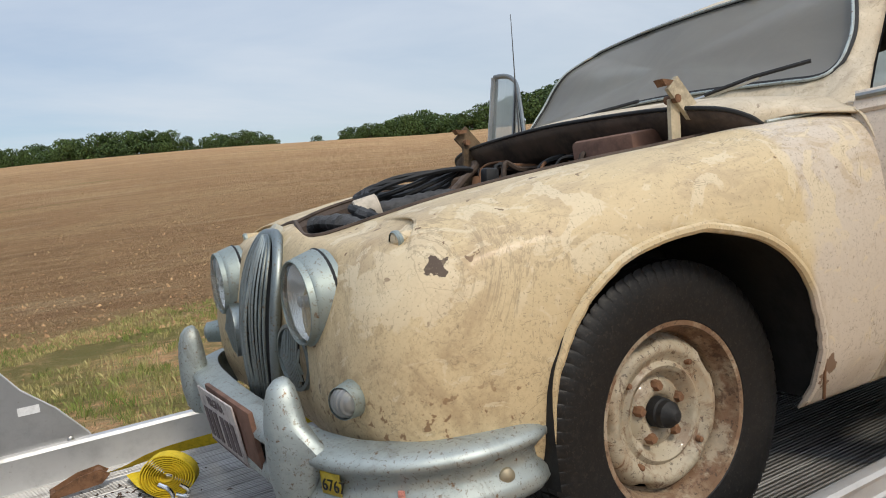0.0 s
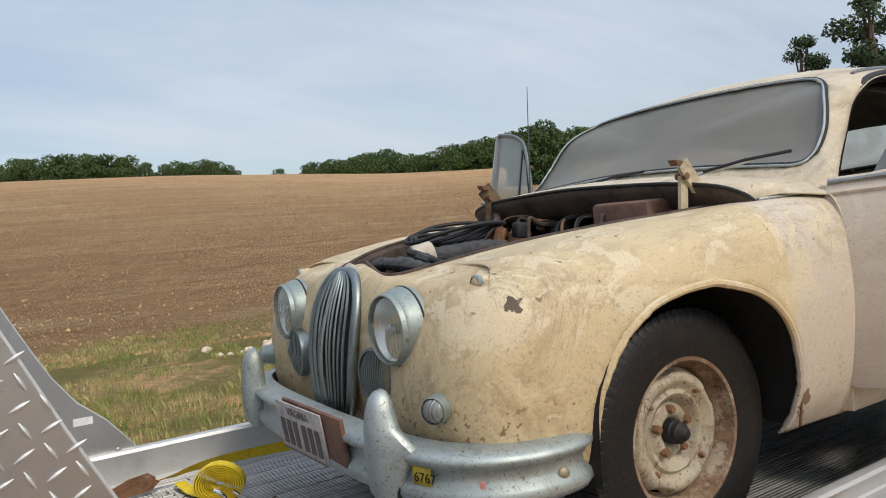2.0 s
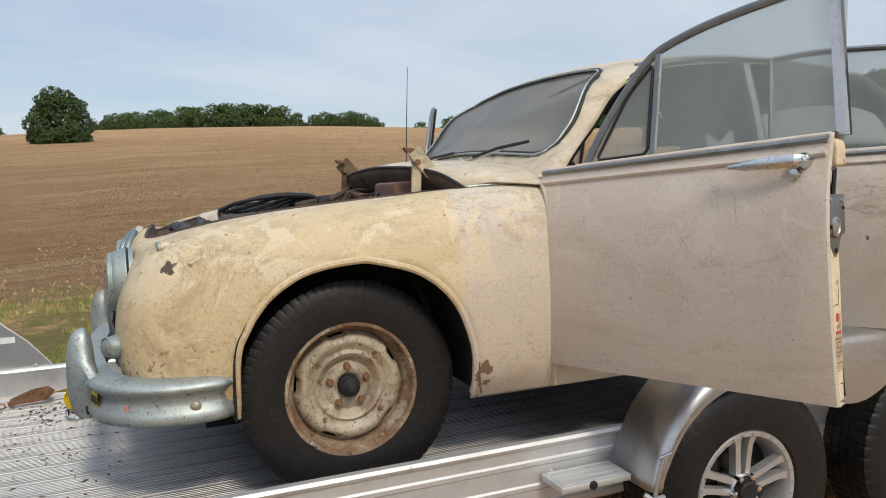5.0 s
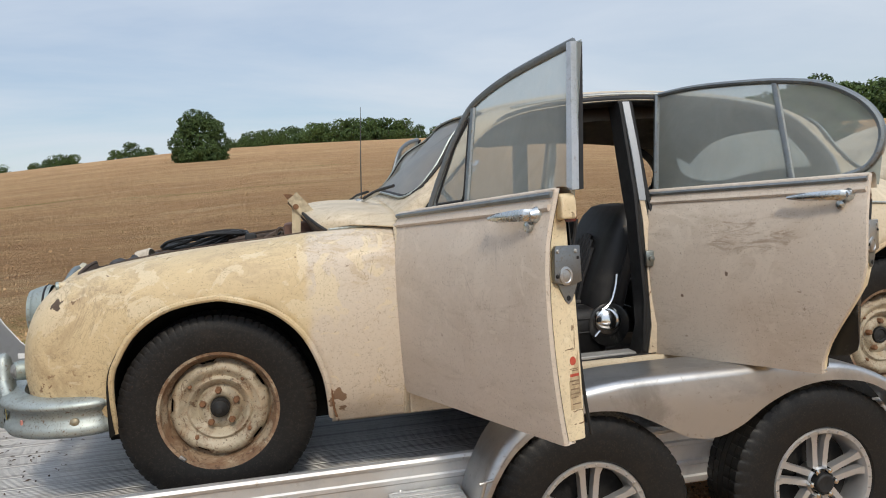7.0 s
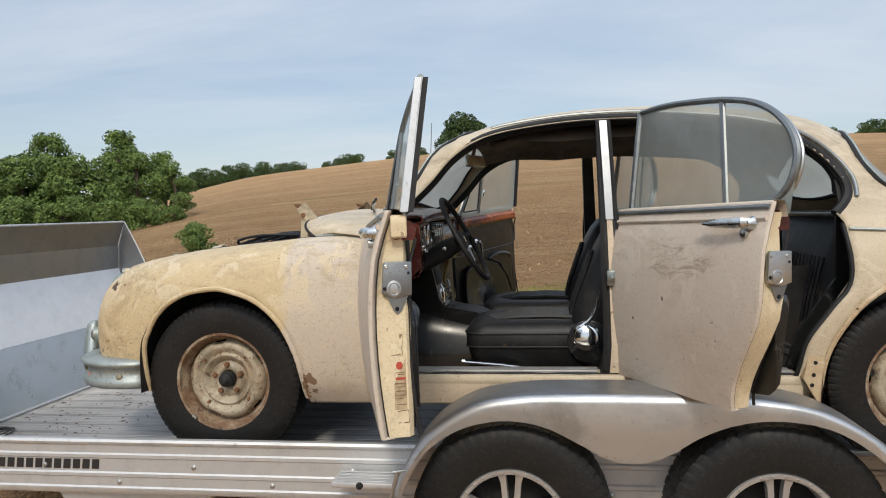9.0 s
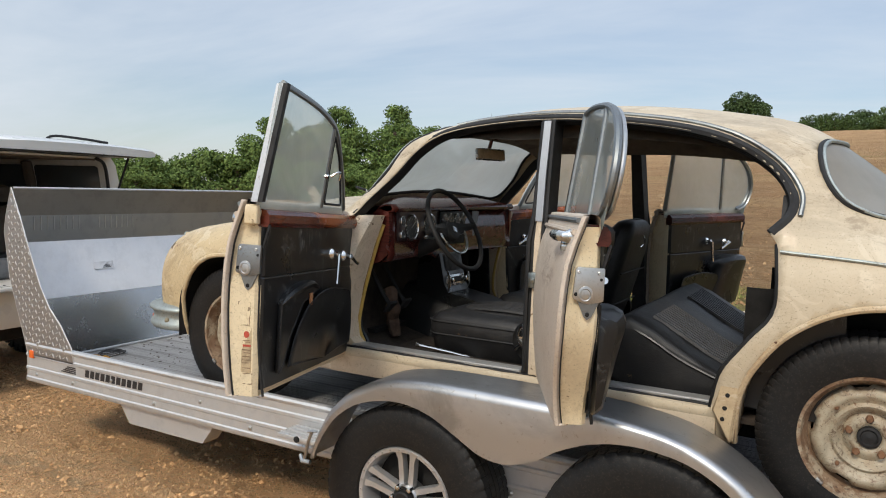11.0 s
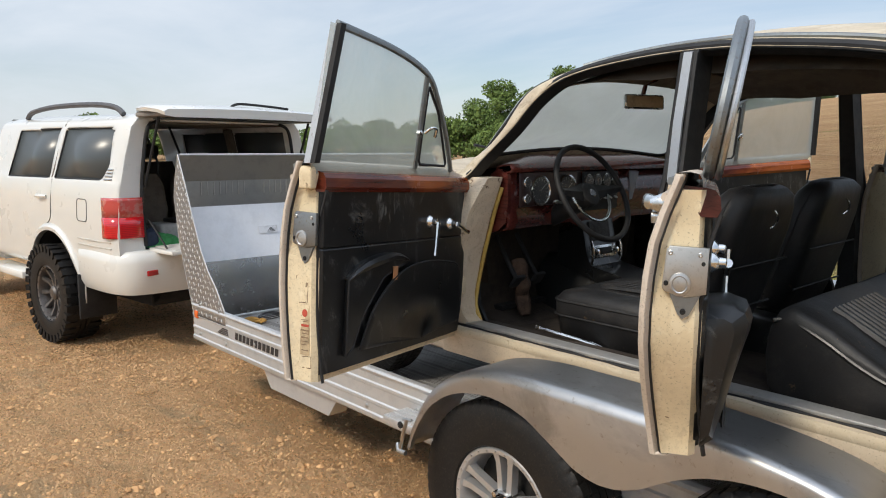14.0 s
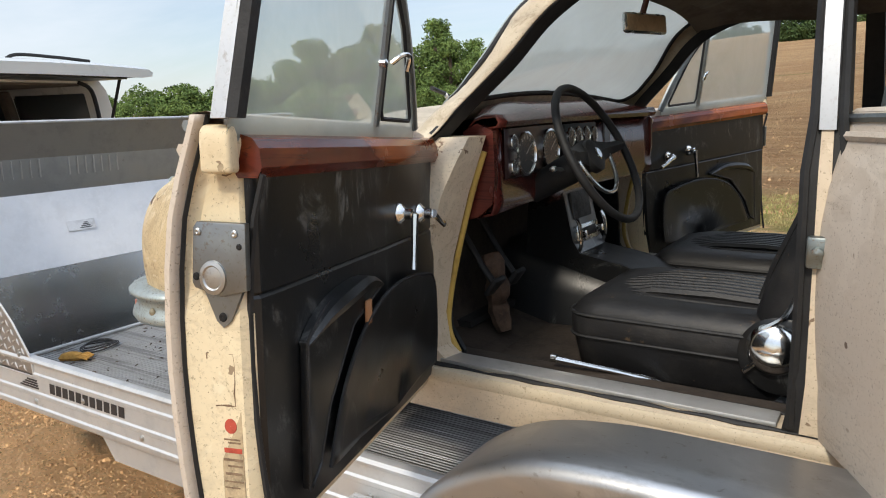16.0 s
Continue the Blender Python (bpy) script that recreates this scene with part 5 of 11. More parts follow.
LOWER = ((0.768, 0.858), (0.822, 0.975), (0.850, 1.20), (0.842, 1.40), (0.800, 1.525))
STATIONS = [
    (0.64, *LOWER, (0.746, 1.552), (0.68, 1.572), (0.47, 1.594), (0.23, 1.61), (0, 1.615)),
    (0.72, *LOWER, (0.748, 1.577), (0.710, 1.628), (0.51, 1.677), (0.26, 1.705), (0, 1.715)),
    (0.82, *LOWER, (0.747, 1.610), (0.688, 1.690), (0.56, 1.772), (0.28, 1.80), (0, 1.812)),
    (0.93, *LOWER, (0.724, 1.640), (0.652, 1.806), (0.56, 1.877), (0.285, 1.905), (0, 1.915)),
    (1.03, *LOWER, (0.730, 1.650), (0.654, 1.844), (0.572, 1.921), (0.305, 1.970), (0, 1.985)),
    (1.15, *LOWER, (0.745, 1.650), (0.670, 1.842), (0.580, 1.950), (0.32, 2.022), (0, 2.042)),
    (1.42, *LOWER, (0.745, 1.650), (0.692, 1.835), (0.600, 1.968), (0.34, 2.064), (0, 2.086)),
    (1.75, *LOWER, (0.745, 1.650), (0.692, 1.835), (0.605, 1.972), (0.35, 2.073), (0, 2.095)),
    (2.00, *LOWER, (0.745, 1.650), (0.692, 1.825), (0.605, 1.955), (0.35, 2.054), (0, 2.076)),
    (2.22, *LOWER, (0.745, 1.648), (0.690, 1.800), (0.595, 1.925), (0.345, 2.018), (0, 2.040)),
    (2.45, *LOWER, (0.730, 1.645), (0.635, 1.775), (0.520, 1.885), (0.31, 1.960), (0, 1.982)),
    (2.62, *LOWER[:4], (0.793, 1.522), (0.690, 1.628), (0.605, 1.726), (0.490, 1.806), (0.29, 1.862), (0, 1.880)),
    (2.80, (0.785, 0.875), (0.82, 0.985), (0.84, 1.20), (0.83, 1.38), (0.780, 1.50), (0.672, 1.575), (0.562, 1.628), (0.430, 1.660), (0.25, 1.682), (0, 1.690)),
    (3.02, (0.77, 0.89), (0.81, 0.99), (0.825, 1.19), (0.812, 1.35), (0.760, 1.462), (0.650, 1.525), (0.51, 1.566), (0.37, 1.588), (0.20, 1.600), (0, 1.605)),
    (3.30, (0.745, 0.91), (0.782, 1.0), (0.792, 1.17), (0.775, 1.30), (0.72, 1.395), (0.61, 1.465), (0.46, 1.51), (0.31, 1.53), (0.16, 1.54), (0, 1.543)),
    (3.60, (0.68, 0.95), (0.712, 1.02), (0.715, 1.14), (0.695, 1.235), (0.64, 1.305), (0.54, 1.355), (0.41, 1.385), (0.28, 1.40), (0.14, 1.405), (0, 1.407)),
    (3.78, (0.58, 1.0), (0.60, 1.05), (0.60, 1.11), (0.58, 1.17), (0.53, 1.21), (0.45, 1.235), (0.34, 1.25), (0.23, 1.256), (0.11, 1.26), (0, 1.262)),
]
for _i, _s in enumerate(STATIONS):
    _k = max(0.0, min(1.0, (_s[0] - 0.70) / 0.25, (2.72 - _s[0]) / 0.22))
    _d = 0.030 * max(0.0, min(1.0, (_s[0] - 0.93) / 0.25, (2.45 - _s[0]) / 0.55))
    _g = [1.0] * 5 + [1 + 0.026 * _k, 1 + 0.060 * _k, 1 + 0.115 * _k, 1 + 0.13 * _k, 1.0]
    _f = [0.0] * 6 + [0.0, 0.35, 1.0, 1.0]
    STATIONS[_i] = (_s[0], *[(y * g, z - _d * f) for (y, z), g, f in zip(_s[1:], _g, _f)])
_TABLE = [(s[0], *[v for p in s[1:] for v in p]) for s in STATIONS]


def section(x, n=8):
    row = at_curve(_TABLE, x)
    return spline([Vector((0, row[2 * i], row[2 * i + 1])) for i in range(10)], n)


def side_y(z, x=1.5):
    """Half width of the body at a height, on the flank."""
    s = section(x, 6)
    for a, b in zip(s, s[1:]):
        if a.z <= z <= b.z:
            return a.y + (b.y - a.y) * (z - a.z) / max(1e-6, b.z - a.z)
    return s[0].y if z < s[0].z else s[-1].y


APERTURE = [(0.655, 1.500), (0.732, 1.560), (0.798, 1.634), (0.905, 1.738), (1.01, 1.850), (1.16, 1.925), (1.42, 1.962), (1.66, 1.968), (1.89, 1.950), (2.11, 1.918), (2.27, 1.868), (2.39, 1.790), (2.455, 1.70), (2.455, 1.635), (2.405, 1.575),
            (2.432, 1.540), (2.442, 1.34), (2.37, 1.23), (2.295, 1.12), (2.272, 1.03), (2.262, 0.985), (0.70, 0.985), (0.665, 1.05), (0.645, 1.25)]
REAR_ARCH = [(2.335, 0.75), (2.338, 0.93), (2.352, 1.05), (2.392, 1.145), (2.47, 1.25), (2.58, 1.328), (2.70, 1.366), (2.83, 1.366), (2.95, 1.325), (3.05, 1.24), (3.11, 1.12), (3.13, 0.95), (3.13, 0.75)]
FRONT_ARCH = [(-0.338, 0.75), (-0.338, 1.05), (-0.303, 1.16), (-0.235, 1.25), (-0.13, 1.312), (0.0, 1.335), (0.07, 1.330), (0.20, 1.288), (0.30, 1.20), (0.36, 1.07), (0.380, 0.95), (0.388, 0.75)]


def smooth_poly(pts, n=5):
    return [(p.x, p.y) for p in spline([(x, z, 0) for x, z in pts], n)]


AP = [(p.x, p.y) for p in spline([(x, z, 0) for x, z in APERTURE[:15]], 5)] + [(p.x, p.y) for p in spline([(x, z, 0) for x, z in APERTURE[15:21]], 5)] + APERTURE[21:]


# outlines in y and z
_h = [(0, 1.968), (0.30, 1.966), (0.48, 1.955), (0.555, 1.937), (0.610, 1.900), (0.641, 1.853), (0.665, 1.785), (0.678, 1.72), (0.676, 1.662), (0.650, 1.640), (0.56, 1.645), (0.40, 1.657), (0.20, 1.668)]
SCREEN = [(p.x, p.y) for p in spline([(y, z, 0) for y, z in _h + [(0, 1.672)] + [(-y, z) for y, z in reversed(_h[1:])]], 6, True)]
_h = [(0, 1.905), (0.30, 1.898), (0.48, 1.888), (0.585, 1.838), (0.640, 1.755), (0.664, 1.69), (0.645, 1.645), (0.56, 1.632), (0.30, 1.658)]
REAR_WIN = [(p.x, p.y) for p in spline([(y, z, 0) for y, z in _h + [(0, 1.670)] + [(-y, z) for y, z in reversed(_h[1:])]], 6, True)]


def surface_point(y, z, x0, x1):
    """The x at which the body's surface passes a height and a half width, between two stations."""
    y = abs(y)
    best = None
    for k in range(81):
        x = x0 + (x1 - x0) * k / 80
        s = section(x, 5)
        d = min((Vector((0, a.y, a.z)) - Vector((0, y, z))).length for a in s)
        if best is None or d < best[0]:
            best = (d, x)
    return best[1]


def cut_yz(bm, poly, where):
    gone = [f for f in bm.faces if where(f.calc_center_median()) and inside(poly, f.calc_center_median().y, f.calc_center_median().z)]
    rim = {v for f in gone for v in f.verts}
    bmesh.ops.delete(bm, geom=gone, context="FACES")
    return [v for v in rim if v.is_valid and v.link_faces]


def body_shell():
    bm = bmesh.new()
    xs = [0.64 + 0.022 * k for k in range(143)]
    rings = []
    for x in xs:
        s = section(x, 7)
        rings.append([Vector((x, -p.y, p.z)) for p in s] + [Vector((x, p.y, p.z)) for p in reversed(s[:-1])])
    loft(bm, rings)
    cut_xz(bm, AP, lambda c: abs(c.y) > 0.5 and c.z < 1.99, lambda co, x, z: Vector((x, math.copysign(side_y(z, max(x, 0.645)), co.y) if z > 1.52 and x < 2.2 else co.y, z)))
    cut_xz(bm, smooth_poly(REAR_ARCH), lambda c: abs(c.y) > 0.5)
    # the cut edges are drawn onto the outlines of the panes
    for poly, where, xr in ((SCREEN, lambda c: c.x < 1.25, (0.60, 1.16)), (REAR_WIN, lambda c: c.x > 2.40, (2.46, 3.1))):
        for v in cut_yz(bm, poly, where):
            y, z = nearest(poly, v.co.y, v.co.z)
            v.co = Vector((surface_point(y, z, *xr), y, z))
    cut_xz(bm, [(3.12, 1.3), (3.66, 1.3), (3.66, 1.9), (3.12, 1.9)], lambda c: abs(c.y) < 0.50 and c.z > 1.30)
    bmesh.ops.delete(bm, geom=[v for v in bm.verts if not v.link_faces], context="VERTS")
    return solid(cpart("body_shell", bm, M_ROOF, "dirty cream roof and rear wings", 50), 0.003)


body_shell()

# front wings and nose: sections set along the plan outline, from the door edge round the nose to the other door edge
PLAN = [((0.66, 0.852), ((0.085, 0.858), (0.030, 0.975), (0, 1.20), (0.012, 1.39), (0.045, 1.490), (0.095, 1.535), (0.155, 1.549), (0.27, 1.545))),
        ((0.40, 0.855), ((0.110, 0.852), (0.036, 0.970), (0, 1.20), (0.014, 1.38), (0.054, 1.478), (0.120, 1.522), (0.185, 1.534), (0.30, 1.530))),
        ((0.20, 0.850), ((0.095, 0.860), (0.032, 0.975), (0, 1.20), (0.016, 1.365), (0.064, 1.462), (0.146, 1.505), (0.235, 1.516), (0.325, 1.515))),
        ((0.0, 0.832), ((0.070, 0.88), (0.026, 0.985), (0, 1.18), (0.014, 1.345), (0.062, 1.445), (0.148, 1.490), (0.245, 1.502), (0.34, 1.500))),
        ((-0.20, 0.796), ((0.055, 0.89), (0.020, 0.985), (0, 1.16), (0.012, 1.32), (0.058, 1.42), (0.142, 1.468), (0.240, 1.483), (0.35, 1.480))),
        ((-0.36, 0.762), ((0.045, 0.90), (0.016, 0.99), (0, 1.14), (0.010, 1.28), (0.052, 1.385), (0.132, 1.440), (0.235, 1.460), (0.355, 1.462))),
        ((-0.49, 0.732), ((0.038, 0.92), (0.012, 1.0), (0, 1.12), (0.008, 1.25), (0.046, 1.352), (0.124, 1.412), (0.222, 1.438), (0.36, 1.450))),
        ((-0.585, 0.688), ((0.030, 0.94), (0.010, 1.01), (0, 1.12), (0.010, 1.235), (0.050, 1.330), (0.118, 1.390), (0.200, 1.421), (0.37, 1.440))),
        ((-0.645, 0.598), ((0.030, 0.95), (0.010, 1.02), (0, 1.12), (0.012, 1.225), (0.048, 1.315), (0.098, 1.372), (0.160, 1.403), (0.34, 1.435))),
        ((-0.664, 0.45), ((0.040, 0.95), (0.012, 1.02), (0, 1.12), (0.012, 1.22), (0.042, 1.305), (0.074, 1.360), (0.112, 1.395), (0.30, 1.432))),
        ((-0.654, 0.26), ((0.045, 0.95), (0.015, 1.02), (0, 1.12), (0.008, 1.23), (0.026, 1.318), (0.048, 1.370), (0.074, 1.396), (0.255, 1.434))),
        ((-0.650, 0.10), ((0.050, 0.95), (0.018, 1.02), (0, 1.12), (0.008, 1.24), (0.024, 1.338), (0.046, 1.392), (0.074, 1.420), (0.235, 1.436)))]
# edge of the bonnet opening, one point for each of those sections and one in the middle
BAY_EDGE = [(0.62, 0.600, 1.545), (0.42, 0.572, 1.531), (0.22, 0.510, 1.513), (0.03, 0.458, 1.498), (-0.17, 0.410, 1.478), (-0.31, 0.360, 1.457), (-0.40, 0.312, 1.438), (-0.455, 0.277, 1.425), (-0.505, 0.245, 1.413), (-0.542, 0.212, 1.405), (-0.560, 0.150, 1.407), (-0.548, 0.066, 1.428), (-0.535, 0.0, 1.438)]


def nose():
    half = [p for p, _ in PLAN] + [(-0.650, 0.0)]
    full = [(x, -y) for x, y in half] + [(x, y) for x, y in reversed(half[:-1])]
    prof = [q for _, q in PLAN] + [PLAN[-1][1]]
    prof = prof + list(reversed(prof[:-1]))
    k, per = len(full), 9
    rows = [(float(i), x, y, *[v for q in pr for v in q]) for i, ((x, y), pr) in enumerate(zip(full, prof))]
    edge = [(x, -y, z) for x, y, z in BAY_EDGE] + list(reversed(BAY_EDGE[:-1]))
    edges = [(float(i), *q) for i, q in enumerate(edge)]
    rings = []
    total = (k - 1) * per
    for s in range(total + 1):
        u = s / per
        r, a, b = at_curve(rows, u), at_curve(rows, max(0, u - 0.05)), at_curve(rows, min(k - 1, u + 0.05))
        d = Vector((b[0] - a[0], b[1] - a[1], 0)).normalized()
        n_in = Vector((-d.y, d.x, 0))
        if n_in.dot(Vector((0.4 - r[0], -r[1], 0))) < 0:
            n_in = -n_in
        ctrl = [Vector((r[0], r[1], 0)) + n_in * r[2 + 2 * i] + Vector((0, 0, r[3 + 2 * i])) for i in range(7)] + [Vector(at_curve(edges, u))]
        rings.append(spline(ctrl, 7))
    return rings


NOSE = nose()


def front_body():
    bm = bmesh.new()
    loft(bm, NOSE)
    cut_xz(bm, smooth_poly(FRONT_ARCH), lambda c: abs(c.y) > 0.6)
    return solid(cpart("front_wings_and_nose", bm, M_PAINT, "cream paint, patchy, cracked and chipped", 60), 0.006)


front_body()


def nose_point(y, z):
    """The point of the nose nearest to a height and a place across."""
    best = None
    for ring in NOSE:
        for p in ring:
            if p.x < -0.3:
                d = (p.y - y) ** 2 + (p.z - z) ** 2
                if best is None or d < best[0]:
                    best = (d, p)
    return best[1]


def skin_y(x, z):
    """Half width of the front wing at a place."""
    near = [p for ring in NOSE[:70] for p in ring if abs(p.x - x) < 0.05 and abs(p.z - z) < 0.06]
    p = min(near, key=lambda q: (q.x - x) ** 2 + (q.z - z) ** 2) if near else None
    return abs(p.y) if p else 0.83


def wheel_arches():
    for pts, x in ((FRONT_ARCH, 0.0), (REAR_ARCH, 2.73)):
        line = [p for p in smooth_poly(pts, 6) if p[1] > 0.86]
        for s in (-1, 1):
            bm = bmesh.new()
            if x > 1:
                w = [Vector((px, s * (side_y(pz, px) - 0.004), pz)) for px, pz in line]
            else:
                w = [Vector((px, s * (skin_y(px, pz) - 0.003), pz)) for px, pz in line]
            tube(bm, w, 0.011, 8)
            cpart("arch_lip", bm, M_RUSTY if x > 1 else M_PAINT, "rolled arch lip, scuffed")
            # the inner arch: a dark tunnel over the wheel
            bm = bmesh.new()
            rings = []
            for px, pz in line:
                c = Vector((x, 0, 0.93))
                d = Vector((px - x, 0, pz - 0.93))
                rings.append([Vector((px, s * (skin_y(px, pz) - 0.004 if x < 1 else 0.835), pz)), Vector((px, s * 0.775, pz)) + d * 0.03, Vector((px, s * 0.62, pz)) + d * 0.06, Vector((px, s * 0.47, pz)) + d * 0.02])
            loft(bm, rings)
            cpart("inner_arch", bm, M_DARK if x < 1 else M_BAY, "grimy inner wheel arch")
            bm = bmesh.new()
            box(bm, x - 0.42, x + 0.42, s * 0.47 - 0.004, s * 0.47 + 0.004, 0.80, 1.34 if x < 1 else 1.36)
            cpart("arch_wall", bm, M_DARK)
    for s in (-1, 1):
        # lower corner of the wing and its rusty seam behind the front wheel
        bm = bmesh.new()
        tube(bm, spline([(0.386, s * 0.822, 0.99), (0.392, s * 0.812, 0.92), (0.400, s * 0.802, 0.885)], 5), 0.004, 8)
        cpart("wing_seam", bm, M_RUST, "rust bleeding from the wing seam")
        # dog-leg in front of the rear wheel
        bm = bmesh.new()
        a = [p for p in spline([(2.442, 0, 1.34), (2.37, 0, 1.23), (2.295, 0, 1.12), (2.272, 0, 1.03), (2.262, 0, 0.985)], 6)]
        b = [p for p in spline([(2.49, 0, 1.272), (2.41, 0, 1.17), (2.362, 0, 1.06), (2.345, 0, 0.96), (2.338, 0, 0.88)], 6)]
        loft(bm, [[Vector((p.x, s * 0.812, p.z)), Vector((p.x + 0.012, s * 0.838, p.z - 0.006)), Vector((q.x - 0.012, s * 0.838, q.z + 0.004)), Vector((q.x, s * 0.825, q.z)), Vector((q.x + 0.004, s * 0.62, q.z))] for p, q in zip(a, b)])
        o = solid(cpart("door_shut_flange", bm, M_RUSTY, "rusty cream shut flange with bolt holes"), 0.004)
        for k in range(7):
            t = (k + 0.7) / 7.4 * (len(a) - 1)
            p = (a[int(t)] + b[int(t)]) / 2
            bm = bmesh.new()
            lathe(bm, [(0.0, 0.0075), (s * 0.0015, 0.007), (s * 0.0015, 0.0)], (p.x, s * 0.8385, p.z), (0, 1, 0), 12)
            part("bolt_hole", bm, M_DARK, o)


wheel_arches()


def side_curve(pts, s, out=0.0, n=5, closed=False):
    """Points in x and z laid on the flank of the body."""
    return [Vector((p.x, s * (side_y(p.z, min(max(p.x, 0.70), 3.7)) + out), p.z)) for p in spline([(x, 0, z) for x, z in pts], n, closed)]


def outward(pts, d):
    """A line of points in x and z moved off to its left by d."""
    out = []
    for i, (x, z) in enumerate(pts):
        a, b = pts[max(i - 1, 0)], pts[min(i + 1, len(pts) - 1)]
        v = Vector((b[0] - a[0], b[1] - a[1])).normalized()
        out.append((x - v.y * d, z + v.x * d))
    return out


def trims():
    for s in (-1, 1):
        bm = bmesh.new()
        line = [p for p in side_curve(outward(APERTURE[1:14], 0.032), s, 0.007) if p.x > 1.12]
        tube(bm, line, [0.0035 + 0.005 * min(1.0, max(0.0, (p.x - 0.85) / 0.4)) for p in line], 8)
        cpart("gutter_trim", bm, M_FRAME, "dull chrome gutter trim over the doors")
        bm = bmesh.new()
        line = side_curve(outward(APERTURE[1:15], 0.003), s, -0.014)
        tube(bm, line, [0.012 + 0.007 * min(1.0, max(0.0, (p.x - 0.95) / 0.4)) for p in line], 8)
        cpart("door_seal", bm, M_BLACK, "perished black rubber seal")
        bm = bmesh.new()
        tube(bm, side_curve(APERTURE[15:21], s, -0.016), 0.012, 8)
        cpart("door_seal", bm, M_BLACK)
        bm = bmesh.new()
        tube(bm, side_curve([(2.44, 1.520), (2.72, 1.500), (2.95, 1.462), (3.25, 1.39), (3.5, 1.315)], s, 0.003), 0.009, 8, flat=0.6)
        cpart("waist_strip", bm, M_CHROME_OLD, "chrome waist strip on the rear wing")
        # sill tread and outer sill
        bm = bmesh.new()
        box(bm, 0.75, 1.55, min(s * 0.712, s * 0.778), max(s * 0.712, s * 0.778), 0.985, 0.997, 0.003)
        cpart("tread_plate", bm, M_TREAD, "scuffed aluminium door tread plate")
        bm = bmesh.new()
        box(bm, 1.68, 2.25, min(s * 0.712, s * 0.778), max(s * 0.712, s * 0.778), 0.985, 0.997, 0.003)
        cpart("tread_plate", bm, M_TREAD)
        bm = bmesh.new()
        box(bm, 0.66, 2.28, min(s * 0.690, s * 0.815), max(s * 0.690, s * 0.815), 0.872, 0.984, 0.006)
        cpart("inner_sill", bm, M_SILL)
        bm = bmesh.new()
        box(bm, 0.66, 2.28, min(s * 0.60, s * 0.688), max(s * 0.60, s * 0.688), 0.872, 0.975, 0.012)
        cpart("sill_carpet", bm, M_CARPET, "filthy dark carpet along the sill")
        for yy in (0.700, 0.790):
            bm = bmesh.new()
            tube(bm, [(0.70 + 0.065 * k, s * (yy + 0.003 * math.sin(k * 2.7)), 0.987) for k in range(25)], [0.0065 + 0.003 * math.sin(k * 1.7) for k in range(25)], 6, flat=0.6)
            cpart("sill_rubber", bm, M_BLACK, "perished black rubber along the sill")
        # centre pillar
        bm = bmesh.new()
        loft(bm, [[Vector((xc - w, s * yo, z)), Vector((xc + w, s * yo, z)), Vector((xc + w, s * (yo - 0.09), z)), Vector((xc - w, s * (yo - 0.09), z))]
                  for z, yo, xc, w in ((0.985, 0.79, 1.615, 0.055), (1.10, 0.81, 1.612, 0.033), (1.50, 0.785, 1.605, 0.032), (1.60, 0.760, 1.602, 0.032), (1.965, 0.678, 1.59, 0.026))], True, False, True)
        p = cpart("centre_pillar", bm, M_BLACK, "black centre door pillar with a cream face")
        bm = bmesh.new()
        loft(bm, [[Vector((xc - w, s * (yo - 0.004), z)), Vector((xc - w, s * (yo + 0.006), z)), Vector((xc + w, s * (yo + 0.006), z)), Vector((xc + w, s * (yo - 0.004), z))]
                  for z, yo, xc, w in ((0.99, 0.79, 1.615, 0.022), (1.10, 0.81, 1.612, 0.012), (1.50, 0.785, 1.605, 0.011), (1.575, 0.766, 1.603, 0.010))], True, False, True)
        part("pillar_face", bm, M_SILL, p, "grubby cream face of the pillar")
        bm = bmesh.new()
        loft(bm, [[Vector((xc - 0.016, s * (yo + 0.004), z)), Vector((xc + 0.016, s * (yo + 0.004), z)), Vector((xc + 0.014, s * (yo + 0.009), z)), Vector((xc - 0.014, s * (yo + 0.009), z))]
                  for z, yo, xc in ((1.575, 0.768, 1.603), (1.75, 0.738, 1.597), (1.958, 0.684, 1.590))], True, False, True)
        part("pillar_chrome", bm, M_PILLAR, p, "bright metal pillar cover")
        for x in (-0.033, 0.035):
            bm = bmesh.new()
            tube(bm, [(1.615 + x * 1.2, s * 0.795, 1.0), (1.612 + x, s * 0.812, 1.2), (1.605 + x, s * 0.79, 1.5), (1.602 + x * 0.7, s * 0.765, 1.6), (1.59 + x * 0.6, s * 0.685, 1.955)], 0.009, 6)
            part("pillar_rubber", bm, M_BLACK, p)
        bm = bmesh.new()
        box(bm, 1.585, 1.625, min(s * 0.80, s * 0.822), max(s * 0.80, s * 0.822), 1.325, 1.385, 0.006)
        lathe(bm, [(0, 0.012), (0.01, 0.011), (0.012, 0)], (1.605, s * 0.82, 1.355), (0, s, 0), 10)
        part("striker_plate", bm, M_GRILLE, p)
        # front pillar face and hinges
        bm = bmesh.new()
        loft(bm, [[Vector((0.66, s * (yo - 0.005), z)), Vector((x1, s * (yo - 0.030), z)), Vector((x1 + 0.012, s * (yi + 0.012), z)), Vector((x1 + 0.004, s * yi, z)), Vector((0.66, s * (yi - 0.01), z))]
                  for z, yo, yi, x1 in ((0.985, 0.80, 0.700, 0.775), (1.02, 0.805, 0.705, 0.735), (1.10, 0.82, 0.695, 0.715), (1.25, 0.84, 0.682, 0.735), (1.42, 0.83, 0.674, 0.780), (1.50, 0.80, 0.668, 0.806), (1.56, 0.77, 0.664, 0.826))], True, False, True)
